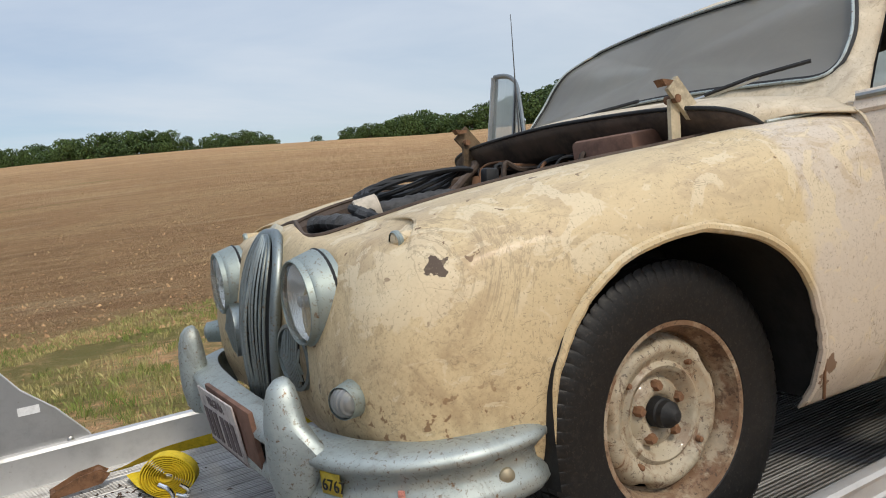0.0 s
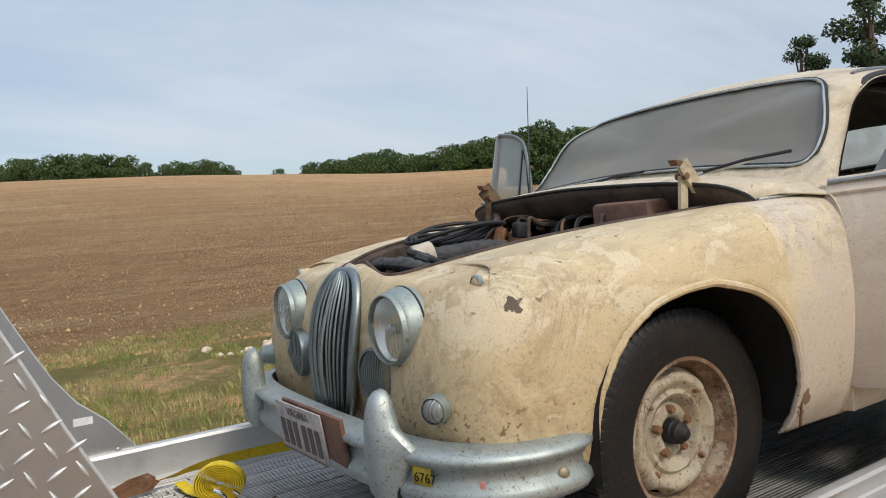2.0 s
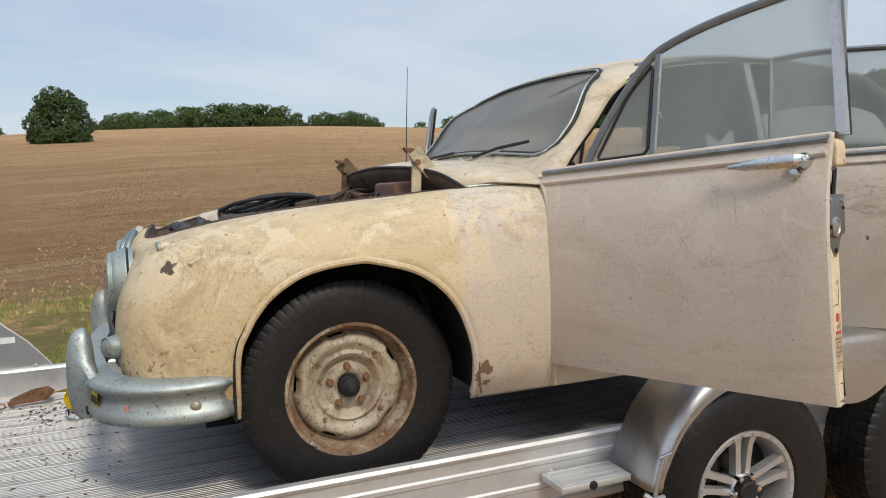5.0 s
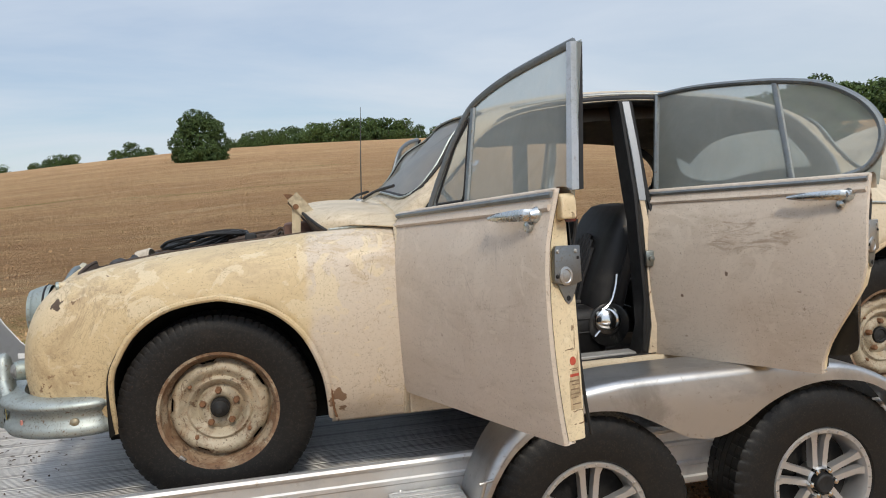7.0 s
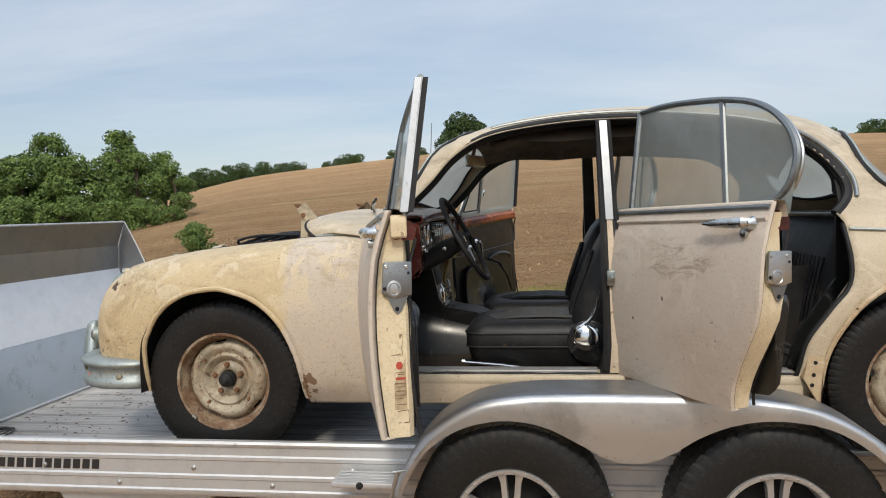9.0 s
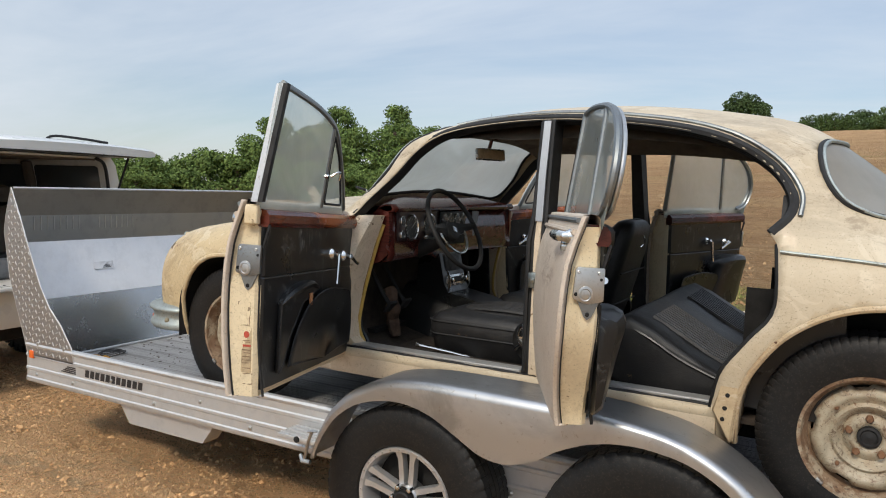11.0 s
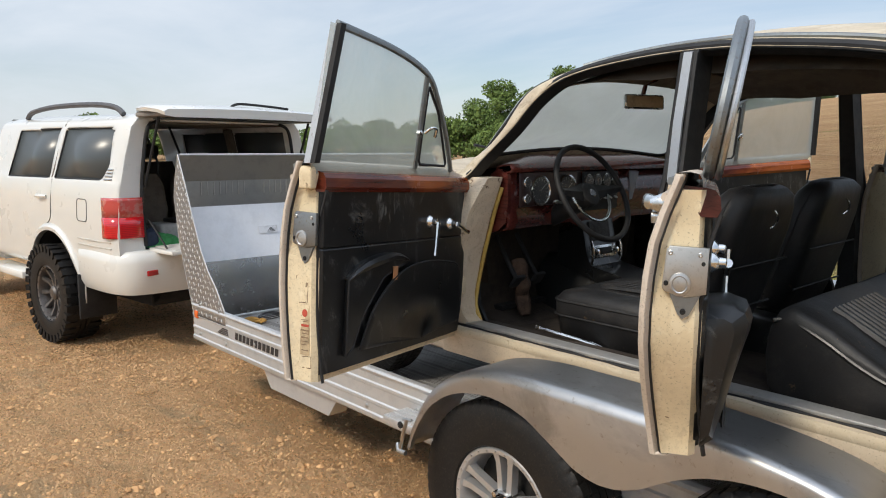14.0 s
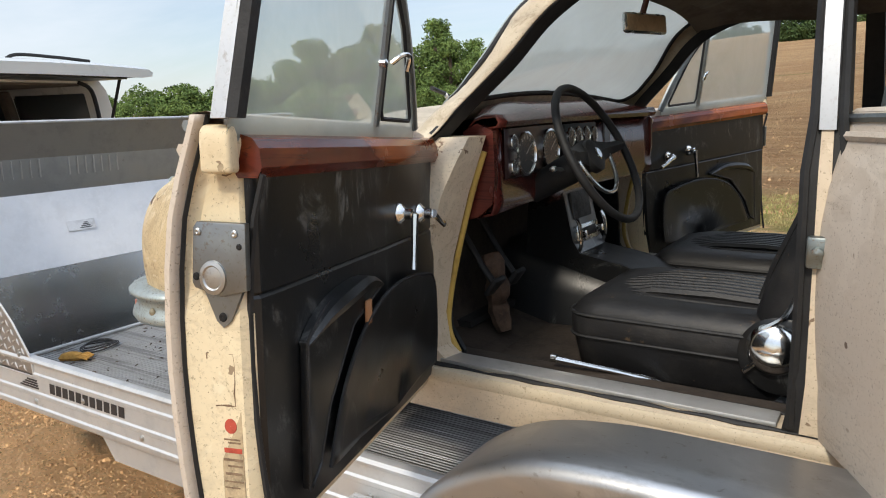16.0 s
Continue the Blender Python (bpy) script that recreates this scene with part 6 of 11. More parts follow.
        p = cpart("front_pillar", bm, M_SILL, "cream front door pillar")
        for z in (1.14, 1.40):
            bm = bmesh.new()
            box(bm, 0.675, 0.745, min(s * 0.77, s * 0.832), max(s * 0.77, s * 0.832), z - 0.035, z + 0.035, 0.008)
            tube(bm, [(0.735, s * 0.822, z - 0.045), (0.735, s * 0.822, z + 0.045)], 0.009, 8)
            part("hinge", bm, M_JAMB, p)
        bm = bmesh.new()
        tube(bm, spline([(0.765, s * 0.708, 0.995), (0.735, s * 0.705, 1.05), (0.728, s * 0.690, 1.12), (0.749, s * 0.678, 1.25), (0.793, s * 0.670, 1.42), (0.825, s * 0.664, 1.52)], 6), 0.008, 8)
        part("draught_seal", bm, plain("yellow_seal", (0.50, 0.33, 0.08), 0.6), p, "yellowed draught seal")
        # inner faces of the windscreen pillar and cant rail
        bm = bmesh.new()
        c = side_curve(outward(APERTURE[1:14], -0.010), s, 0.0)
        loft(bm, [[p + Vector((0, -s * 0.004, -0.0)), p + Vector((0.0, -s * 0.05, -0.012)), p + Vector((-0.01, -s * 0.10, 0.02))] for p in c])
        cpart("cant_rail_lining", bm, M_BLACK, "torn black trim inside the roof rail")
    # roof lining
    bm = bmesh.new()
    rings = []
    for k in range(17):
        x = 1.02 + k * 0.098
        row = section(x, 4)
        top, rail_ = row[-1].z - 0.035, 0.60 if x < 2.2 else 0.60 - 0.14 * (x - 2.2)
        rings.append([Vector((x, y, top - (0.055 + 0.075 * min(1.0, (x - 1.02) / 0.4)) * (abs(y) / rail_) ** 3.0)) for y in [rail_ * (q - 8) / 8 for q in range(17)]])
    loft(bm, rings)
    cpart("headlining", bm, M_HEADLINE, "sagging stained headlining")


trims()


def framed_glass(name, outline, x_range, mat, label):
    """A curved pane filling an outline in y and z, with its rubber and chrome."""
    edge = []
    for y, z in outline:
        edge.append(Vector((surface_point(y, z, *x_range), y, z)))
    k = len(edge)
    for _ in range(10):
        edge = [Vector(((edge[i - 1].x + 2 * edge[i].x + edge[(i + 1) % k].x) / 4, edge[i].y, edge[i].z)) for i in range(k)]
    bm = bmesh.new()
    n = 26
    cy, cz = 0.0, sum(p.z for p in edge) / k
    rings = []
    for t in [(j + 1) / n for j in range(n)]:
        ring = []
        for p in edge:
            y, z = cy + (p.y - cy) * t, cz + (p.z - cz) * t
            ring.append(Vector((0, y, z)))
        rings.append(ring)
    cache = {}

    def depth(y, z):
        key = (round(abs(y), 2), round(z, 2))
        if key not in cache:
            cache[key] = surface_point(key[0], key[1], *x_range)
        return cache[key]

    # the pane's x: blend the edge's places towards the middle along straight chords across
    zs = sorted({round(p.z, 3) for p in edge})
    top, bot = max(edge, key=lambda p: p.z).z, min(edge, key=lambda p: p.z).z
    xm = {z: depth(0, z) for z in (bot, cz, top)}
    for ring in rings:
        for i, q in enumerate(ring):
            u = min(1.0, abs(q.y) / 0.66)
            f = (q.z - bot) / (top - bot)
            x0 = xm[bot] + (xm[top] - xm[bot]) * f
            e = edge[i]
            fe = (e.z - bot) / (top - bot)
            xe = xm[bot] + (xm[top] - xm[bot]) * fe
            ue = min(1.0, abs(e.y) / 0.66)
            w = (u / ue) ** 2 if ue > 0.05 else 1.0
            q.x = x0 + (e.x - xe) * (w if ue > 0.05 else (q.z - cz) / (e.z - cz + 1e-6))
    vs = loft(bm, rings, True)
    c = bm.verts.new(Vector((xm[bot] + (xm[top] - xm[bot]) * (cz - bot) / (top - bot), 0, cz)))
    for i in range(k):
        bm.faces.new((c, vs[0][i], vs[0][(i + 1) % k]))
    g = cpart(name, bm, mat, label, 80)
    out = 1 if x_range[0] > 2 else -1
    bm = bmesh.new()
    tube(bm, edge, 0.010, 8, True)
    part("rubber", bm, M_BLACK, g, "cracked black glazing rubber")
    bm = bmesh.new()
    tube(bm, [Vector((p.x + out * 0.011, p.y * 1.002, cz + (p.z - cz) * 1.01)) for p in edge], 0.0068 if out > 0 else 0.0048, 8, True)
    part("chrome_frame", bm, M_CHROME_OLD, g, "dull chrome surround")
    return edge


SCREEN_EDGE = framed_glass("windscreen", SCREEN, (0.60, 1.16), M_GLASS_SCREEN, "windscreen thick with pale dust")
REAR_EDGE = framed_glass("rear_window", REAR_WIN, (2.46, 3.1), M_GLASS_REAR, "dusty rear window")


def scuttle():
    """The panel between the bonnet opening and the windscreen, with its rolled front lip."""
    half = [(0.42, 0.694, 1.536), (0.385, 0.680, 1.562), (0.355, 0.615, 1.590), (0.335, 0.46, 1.611), (0.325, 0.25, 1.622)]
    lip = spline([(x, -y, z) for x, y, z in half] + [(0.32, 0, 1.628)] + list(reversed(half)), 8)
    row = section(0.66, 8)
    back = [Vector((0.66, -p.y, p.z)) for p in row if p.z > 1.53] + [Vector((0.66, p.y, p.z)) for p in reversed(row[:-1]) if p.z > 1.53]
    n = len(lip)
    rings, under = [], []
    for i, a in enumerate(lip):
        t = i / (n - 1) * (len(back) - 1)
        j = min(int(t), len(back) - 2)
        b = back[j].lerp(back[j + 1], t - j)
        c = a.lerp(b, 0.5) + Vector((0, 0, 0.012))
        down = Vector((0.01, 0, -0.035))
        under.append([a + Vector((-0.004, 0, -0.010)), a + down, a + down + Vector((0.03, 0, -0.05)), a + Vector((0.10, 0, -0.12))])
        rings.append([a + Vector((-0.003, 0, -0.012)), a + Vector((-0.006, 0, -0.006))] + spline([a, a.lerp(c, 0.5) + Vector((0, 0, 0.006)), c, b], 4))
    bm = bmesh.new()
    loft(bm, rings)
    solid(cpart("scuttle", bm, M_ROOF, "dusty cream scuttle panel below the windscreen", 50), 0.004)
    bm = bmesh.new()
    loft(bm, under)
    solid(cpart("scuttle_flange", bm, M_BAY, "brown grimy flange below the scuttle lip", 50), 0.003)
    bm = bmesh.new()
    tube(bm, [p + Vector((-0.006, 0, -0.004)) for p in lip], 0.006, 8)
    cpart("scuttle_seal", bm, M_BLACK, "cracked rubber bonnet seal")
    for s in (-1, 1):
        bm = bmesh.new()
        tube(bm, [(0.42, s * 0.700, 1.537), (0.55, s * 0.728, 1.545), (0.68, s * 0.756, 1.550)], 0.0045, 6)
        cpart("wing_bead", bm, M_CHROME_OLD, "dull chrome bead between wing and scuttle")


scuttle()

# ---------------------------------------------------------------- doors
def door(front, s, angle, pivot, label, heights, rise):
    """A door drawn closed on the flank, then swung open round its hinge. s: -1 driver's side, 1 the other."""
    if front:
        fe = [(0.995, 0.700), (1.05, 0.672), (1.25, 0.655), (1.45, 0.668), (1.53, 0.690)]
        re = [(0.995, 1.602), (1.25, 1.606), (1.53, 1.603)]
        win = [(0.82, 1.535), (0.885, 1.665), (0.972, 1.798), (1.055, 1.895), (1.16, 1.939), (1.30, 1.967), (1.46, 1.983), (1.572, 1.991)]
        down = (1.603, 1.535)
        bar = ((1.070, 1.535), (1.080, 1.900))
    else:
        fe = [(0.995, 1.632), (1.25, 1.630), (1.53, 1.630)]
        re = [(0.995, 2.280), (1.05, 2.292), (1.145, 2.350), (1.23, 2.410), (1.30, 2.432), (1.53, 2.432)]
        win = [(1.622, 1.985), (1.75, 1.990), (1.89, 1.980), (2.11, 1.948), (2.27, 1.898), (2.38, 1.815), (2.434, 1.72), (2.432, 1.63), (2.395, 1.565), (2.33, 1.540)]
        down = (1.632, 1.535)
        bar = ((2.165, 1.540), (2.095, 1.945))
    zs = [0.995, 1.01, 1.03, 1.07, 1.12, 1.18, 1.24, 1.30, 1.36, 1.42, 1.47, 1.505, 1.53, 1.542]

    def y_at(z):
        return side_y(z, 1.6) if z < 1.53 else 0.797 - 0.24 * (z - 1.53)

    def y_win(z, x):
        """Half width of the window's plane, set in from the skin."""
        return 0.737 - 0.13 * (z - 1.535)

    def edge(t, z):
        return float(at_curve(t, z)[0])

    bm = bmesh.new()
    rings = []
    for z in zs:
        x0, x1, y = edge(fe, z), edge(re, z), y_at(z) + 0.003
        ring = [Vector((x0 + 0.012, s * (y - 0.022), z)), Vector((x0 + 0.001, s * (y - 0.012), z)), Vector((x0 + 0.004, s * (y - 0.002), z))]
        ring += [Vector((x0 + (x1 - x0) * u, s * y, z)) for u in (0.02, 0.1, 0.2, 0.3, 0.4, 0.5, 0.6, 0.7, 0.8, 0.9, 0.98)]
        ring += [Vector((x1 - 0.004, s * (y - 0.002), z)), Vector((x1 - 0.001, s * (y - 0.012), z)), Vector((x1 - 0.012, s * (y - 0.022), z))]
        rings.append(ring)
    low = [p + Vector((0, -s * 0.02, 0.004)) for p in rings[0]]
    loft(bm, [low] + rings)
    d = cpart("front_door" if front else "rear_door", bm, M_DOOR, label, 50)
    solid(d, 0.003)
    p = Vector((*pivot, 0.95))
    d.matrix_basis = Matrix.Translation(p) @ Matrix.Rotation(radians(s * angle), 4, "Z") @ Matrix.Rotation(radians(-rise), 4, "Y") @ Matrix.Translation(-p)
    # cream pressed door frame behind the skin
    bm = bmesh.new()
    rings = []
    for z in zs[:-2] + [1.512]:
        x0, x1, y = edge(fe, z) + 0.02, edge(re, z) - 0.012, y_at(min(z, 1.53)) - 0.012
        deep = y - (y_at(1.2) - 0.117)
        step = 0.012 if z > 1.33 and z < 1.50 else 0.0
        rings.append([Vector((x0, s * y, z)), Vector((x1, s * y, z)), Vector((x1 - 0.010 - step, s * (y - 0.02), z)), Vector((x1 - 0.012 - step, s * (y - deep + 0.014), z)), Vector((x1 - 0.028 - step, s * (y - deep), z)), Vector((x0 + 0.03, s * (y - deep), z)), Vector((x0 + 0.012, s * (y - deep + 0.02), z))])
    loft(bm, rings, True, False, True)
    part("door_frame", bm, M_JAMB, d, "cream pressed steel door edge with worn paper labels", 40)
    # rubber along the shut edge
    bm = bmesh.new()
    tube(bm, [(edge(re, z) - 0.016, s * (y_at(z) - 0.016), z) for z in zs], 0.006, 6)
    tube(bm, [(edge(re, z) - 0.038, s * (y_at(z) - 0.112), z) for z in zs[:-3]], 0.005, 6)
    part("door_rubber", bm, M_BLACK, d)
    # trim panel
    ti = 0.124
    bm = bmesh.new()
    rings = []
    for z in (1.012, 1.02, 1.10, 1.18, 1.24, 1.30, 1.322, 1.326, 1.330, 1.38, 1.44, 1.462, 1.468):
        x0, x1 = edge(fe, z) + 0.045, edge(re, z) - 0.036
        y = y_at(1.2) - ti + (0.004 if abs(z - 1.326) < 0.001 else 0.0)
        rings.append([Vector((x0, s * (y + 0.012), z)), Vector((x0 + 0.012, s * y, z))] + [Vector((x0 + (x1 - x0) * u, s * (y - 0.004), z)) for u in (0.1, 0.3, 0.5, 0.7, 0.9)] + [Vector((x1 - 0.012, s * y, z)), Vector((x1, s * (y + 0.012), z))])
    loft(bm, rings)
    tp = part("trim_panel", bm, M_VINYL, d, "scuffed black vinyl trim panel", 30)
    yi = y_at(1.2) - ti - 0.005
    x0, x1 = edge(fe, 1.2) + 0.05, edge(re, 1.2) - 0.04
    # wooden capping
    bm = bmesh.new()
    xa, xb = edge(fe, 1.5) + 0.035, edge(re, 1.5) - 0.034
    loft(bm, [[Vector((x, s * (y_at(1.2) - ti + a), z)) for a, z in ((0.02, 1.466), (-0.010, 1.466), (-0.017, 1.478), (-0.014, 1.500), (-0.004, 1.512), (0.012, 1.516), (0.055, 1.519), (0.055, 1.510))] for x in (xa, xa + 0.25 * (xb - xa), xa + 0.5 * (xb - xa), xa + 0.75 * (xb - xa), xb)], True, False, True)
    part("wood_capping", bm, M_WOOD if front else M_WOOD_DARK, d, "varnished walnut capping")
    # window frame
    fr = [Vector((x, s * y_win(z, x), z)) for x, z in [(q.x, q.z) for q in spline([(x, 0, z) for x, z in win], 6)]]
    dn = Vector((down[0], s * y_win(down[1], down[0]), down[1]))
    bm = bmesh.new()
    if front:
        tube(bm, fr, 0.009, 8, flat=1.7)
        part("window_frame", bm, M_FRAME, d, "dull grey metal window frame")
        bm = bmesh.new()
        a = fr[-1]
        rings = []
        for t in (0, 0.33, 0.66, 1.0):
            c = a.lerp(dn, t)
            w = 0.009 + 0.002 * t
            rings.append([c + Vector((-w, -s * 0.004, 0)), c + Vector((w, -s * 0.004, 0)), c + Vector((w, s * 0.018, 0)), c + Vector((-w, s * 0.018, 0))])
        loft(bm, rings, True, False, True)
        part("frame_pillar", bm, M_UPRIGHT, d, "bright metal rear upright of the window")
        bm = bmesh.new()
        loft(bm, [[c + Vector((dx, -s * dy, 0)) for dx, dy in ((-0.015, 0.005), (0.011, 0.005), (0.009, 0.020), (-0.013, 0.020))] for c in (a, dn)], True, False, True)
        part("window_channel", bm, M_BLACK, d, "black rubber channel of the upright")
    else:
        tube(bm, [dn] + fr, 0.012, 8)
        part("window_frame", bm, M_FRAME, d, "dull grey metal window frame")
        bm = bmesh.new()
        tube(bm, [q + Vector((0, -s * 0.018, -0.006)) for q in fr], 0.007, 8)
        part("window_channel", bm, M_STEEL, d, "bright inner window channel")
    # glass: a strip fan between frame and belt
    bm = bmesh.new()
    rings = []
    for q in fr:
        xb_ = min(max(q.x, (win[0][0] if front else down[0])), (down[0] if front else win[-3][0]))
        zb = 1.508
        rings.append([Vector((q.x, q.y, q.z)), Vector((q.x, s * y_win((q.z + zb) / 2, q.x), (q.z + zb) / 2)), Vector((xb_, s * y_win(zb, xb_), zb))])
    if not front:
        rings = [[Vector((dn.x + 0.0, r.y, r.z)) for r in rings[0]]] + rings
    else:
        rings.append([Vector((dn.x, r.y, r.z)) for r in rings[-1]])
    loft(bm, rings)
    part("window_glass", bm, M_GLASS_DOOR, d, "dusty window glass", 80)
    bm = bmesh.new()
    (bx0, bz0), (bx1, bz1) = bar
    pts = [Vector((bx0 + (bx1 - bx0) * t, s * y_win(bz0 + (bz1 - bz0) * t, bx0), bz0 + (bz1 - bz0) * t)) for t in (0, 0.35, 0.7, 1)]
    tube(bm, pts, 0.008, 8, flat=1.5)
    part("window_bar", bm, M_FRAME, d, "upright bar of the small ventilation pane")
    if front:
        bm = bmesh.new()
        tri = [(0.862, 1.554), (1.052, 1.554), (1.062, 1.870), (0.975, 1.775)]
        loop = [Vector((a[0] + (b[0] - a[0]) * t, 0, a[1] + (b[1] - a[1]) * t)) for a, b in zip(tri, tri[1:] + tri[:1]) for t in (0.06, 0.35, 0.65, 0.94)]
        tube(bm, [Vector((q.x, s * y_win(q.z, q.x), q.z)) for q in loop], 0.006, 6, True)
        part("vent_frame", bm, M_BLACK, d)
        bm = bmesh.new()
        tube(bm, spline([(1.07, s * (y_win(1.68, 1.07) - 0.018), 1.68), (1.06, s * (y_win(1.7, 1.05) - 0.038), 1.70), (1.04, s * (y_win(1.7, 1.05) - 0.043), 1.695), (1.035, s * (y_win(1.68, 1.07) - 0.038), 1.665)], 4), 0.006, 8)
        lathe(bm, [(0, 0.012), (0.012, 0.010), (0.016, 0)], (1.08, s * y_win(1.68, 1.07), 1.68), (0, -s, 0), 10)
        part("vent_catch", bm, M_BRIGHT, d, "chrome vent catch")
    if front:
        bm = bmesh.new()
        prism(bm, [(1.576, 1.490), (1.604, 1.490), (1.605, 1.528), (1.602, 1.540), (1.594, 1.546), (1.585, 1.545), (1.578, 1.535)], 0.046, Matrix(((1, 0, 0, 0), (0, 0, -s, s * (y_at(1.55) - 0.010)), (0, 1, 0, -0.018), (0, 0, 0, 1))))
        bmesh.ops.bevel(bm, geom=bm.edges[:], offset=0.006, segments=3, affect="EDGES", profile=0.5)
        part("frame_foot", bm, M_JAMB, d, "cream foot of the window upright")
    # ledge between the skin and the glass
    bm = bmesh.new()
    xa, xb = edge(fe, 1.53), edge(re, 1.53)
    loft(bm, [[Vector((xa + (xb - xa) * u, s * y, z - (0.022 * (1 - u / 0.16) if u < 0.16 and front else 0))) for y, z in ((0.799, 1.538), (0.790, 1.545), (0.770, 1.547), (0.752, 1.542), (0.746, 1.530), (0.744, 1.500))] for u in (0.006, 0.05, 0.1, 0.16, 0.4, 0.7, 0.994)])
    part("belt_ledge", bm, M_DOOR, d, "dusty greige ledge below the glass", 40)
    # belt mouldings
    for dz, mat in ((0.0, M_FRAME), (-0.028, M_DOOR)):
        bm = bmesh.new()
        tube(bm, [(edge(fe, 1.52) + (edge(re, 1.52) - edge(fe, 1.52)) * u, s * (y_at(1.525 + dz) + 0.004), 1.527 + dz) for u in (0.01, 0.3, 0.6, 0.99)], 0.008, 6)
        part("belt_moulding", bm, mat, d)
    # outside handle
    hx = (edge(re, 1.48) - 0.045)
    bm = bmesh.new()
    rings = []
    for t, w, o in ((0.0, 0.010, 0.010), (0.02, 0.014, 0.034), (0.08, 0.013, 0.042), (0.14, 0.011, 0.040), (0.185, 0.005, 0.036)):
        c = Vector((hx - t, s * (y_at(1.488) + o), 1.488))
        rings.append([c + Vector((0, s * 0.010 * math.cos(a), w * math.sin(a))) for a in (k * math.pi / 5 for k in range(10))])
    loft(bm, rings, True, False, True)
    lathe(bm, [(0, 0.020), (0.01, 0.018), (0.03, 0.010), (0.03, 0)], (hx - 0.012, s * (y_at(1.488)), 1.486), (0, s, 0), 12)
    h = part("outside_handle", bm, M_CHROME, d, "dull chrome pull handle")
    bm = bmesh.new()
    lathe(bm, [(0, 0.012), (0.018, 0.012), (0.020, 0)], (hx - 0.03, s * y_at(1.465), 1.462), (0, s, 0), 12)
    part("push_button", bm, M_CHROME, h)
    # lock on the shut face: a bevelled case over a tapering foot
    xe = edge(re, 1.42) - 0.024
    yc = y_at(1.42) - 0.066
    shut = Matrix(((0, 0, 1, xe - 0.002), (1, 0, 0, 0), (0, 1, 0, 0), (0, 0, 0, 1)))
    bm = bmesh.new()
    prism(bm, [(s * (yc - 0.046), 1.415), (s * (yc - 0.044), 1.336), (s * (yc - 0.004), 1.328), (s * (yc + 0.036), 1.338), (s * (yc + 0.040), 1.345), (s * (yc + 0.034), 1.410), (s * (yc + 0.028), 1.417)], 0.013, shut)
    bmesh.ops.bevel(bm, geom=bm.edges[:], offset=0.0025, segments=2, affect="EDGES", profile=0.6)
    lk = part("door_lock", bm, M_LOCK if front else M_STEEL, d, "grey steel door lock")
    bm = bmesh.new()
    prism(bm, [(s * (yc - 0.040), 1.345), (s * (yc + 0.030), 1.345), (s * (yc + 0.008), 1.298), (s * (yc - 0.002), 1.290), (s * (yc - 0.014), 1.298)], 0.007, shut)
    part("lock_foot", bm, M_LOCK, lk)
    for dy, dz, r in ((-0.030, 1.403, 0.005), (0.026, 1.405, 0.005), (0.032, 1.352, 0.005), (-0.036, 1.388, 0.004), (-0.002, 1.303, 0.006)):
        bm = bmesh.new()
        lathe(bm, [(0, r), (0.003, r * 0.9), (0.004, r * 0.5), (0.003, 0)], (xe + (0.010 if dz > 1.32 else 0.004), s * (yc + dy), dz), (1, 0, 0), 12)
        part("screw", bm, M_STEEL if dz > 1.39 else M_DARK, lk)
    bm = bmesh.new()
    lathe(bm, [(0, 0.021), (0.004, 0.020), (0.005, 0.015), (0.003, 0.013), (0.004, 0.006), (0.004, 0)], (xe + 0.010, s * (yc + 0.006), 1.351), (1, 0, 0), 22)
    part("latch_disc", bm, M_STEEL, lk)
    # worn labels on the shut face
    paper, redp = plain("yellowed_paper", (0.47, 0.36, 0.22), 0.85, 0, 0.5, 40), plain("faded_red_print", (0.45, 0.07, 0.04), 0.8, 0, 0.4, 60)
    brownp = plain("brown_print", (0.23, 0.15, 0.09), 0.85, 0, 0.5, 60)
    if front:
        xl = edge(re, 1.15) - 0.0245

        def slip(y0, y1, z0, z1, out):
            q = bmesh.new()
            box(q, xl - 0.003, xl + out, min(s * (yc + y0), s * (yc + y1)), max(s * (yc + y0), s * (yc + y1)), z0, z1)
            return q
        lb = part("paper_label", slip(-0.020, 0.014, 1.062, 1.186, 0.0012), paper, d, "torn yellowed paper label")
        bm = bmesh.new()
        lathe(bm, [(0, 0.010), (0.0018, 0.0095), (0.0018, 0)], (xl + 0.0002, s * (yc - 0.002), 1.167), (1, 0, 0), 16)
        part("print_disc", bm, redp, lb)
        for k, (z, hgt, y0, y1) in enumerate(((1.136, 0.006, -0.018, 0.010), (1.146, 0.002, -0.016, 0.004), (1.150, 0.002, -0.016, 0.010), (1.124, 0.003, -0.018, 0.012), (1.116, 0.002, -0.018, 0.006), (1.106, 0.003, -0.016, 0.010), (1.096, 0.0015, -0.018, 0.012), (1.088, 0.0015, -0.012, 0.012), (1.074, 0.002, -0.018, 0.008))):
            part("print_bar", slip(y0, y1, z - hgt / 2, z + hgt / 2, 0.0020), redp if k == 0 else brownp, lb)
        rng = random.Random(5)
        for y0, y1, z0, z1 in ((-0.012, 0.030, 1.192, 1.258), (-0.024, 0.012, 1.030, 1.058), (-0.016, 0.020, 1.470, 1.505)):
            # ragged glue line left round a lost label
            bm = bmesh.new()
            ring = []
            for (p0, q0), (p1, q1) in (((y0, z0), (y1, z0)), ((y1, z0), (y1, z1)), ((y1, z1), (y0, z1)), ((y0, z1), (y0, z0))):
                ring += [(edge(re, q0) - (0.0365 if q0 > 1.4 else 0.0245) + 0.0005, s * (yc + p0 + (p1 - p0) * t + rng.uniform(-0.0012, 0.0012)), q0 + (q1 - q0) * t + rng.uniform(-0.0012, 0.0012)) for t in (0.0, 0.25, 0.5, 0.75)]
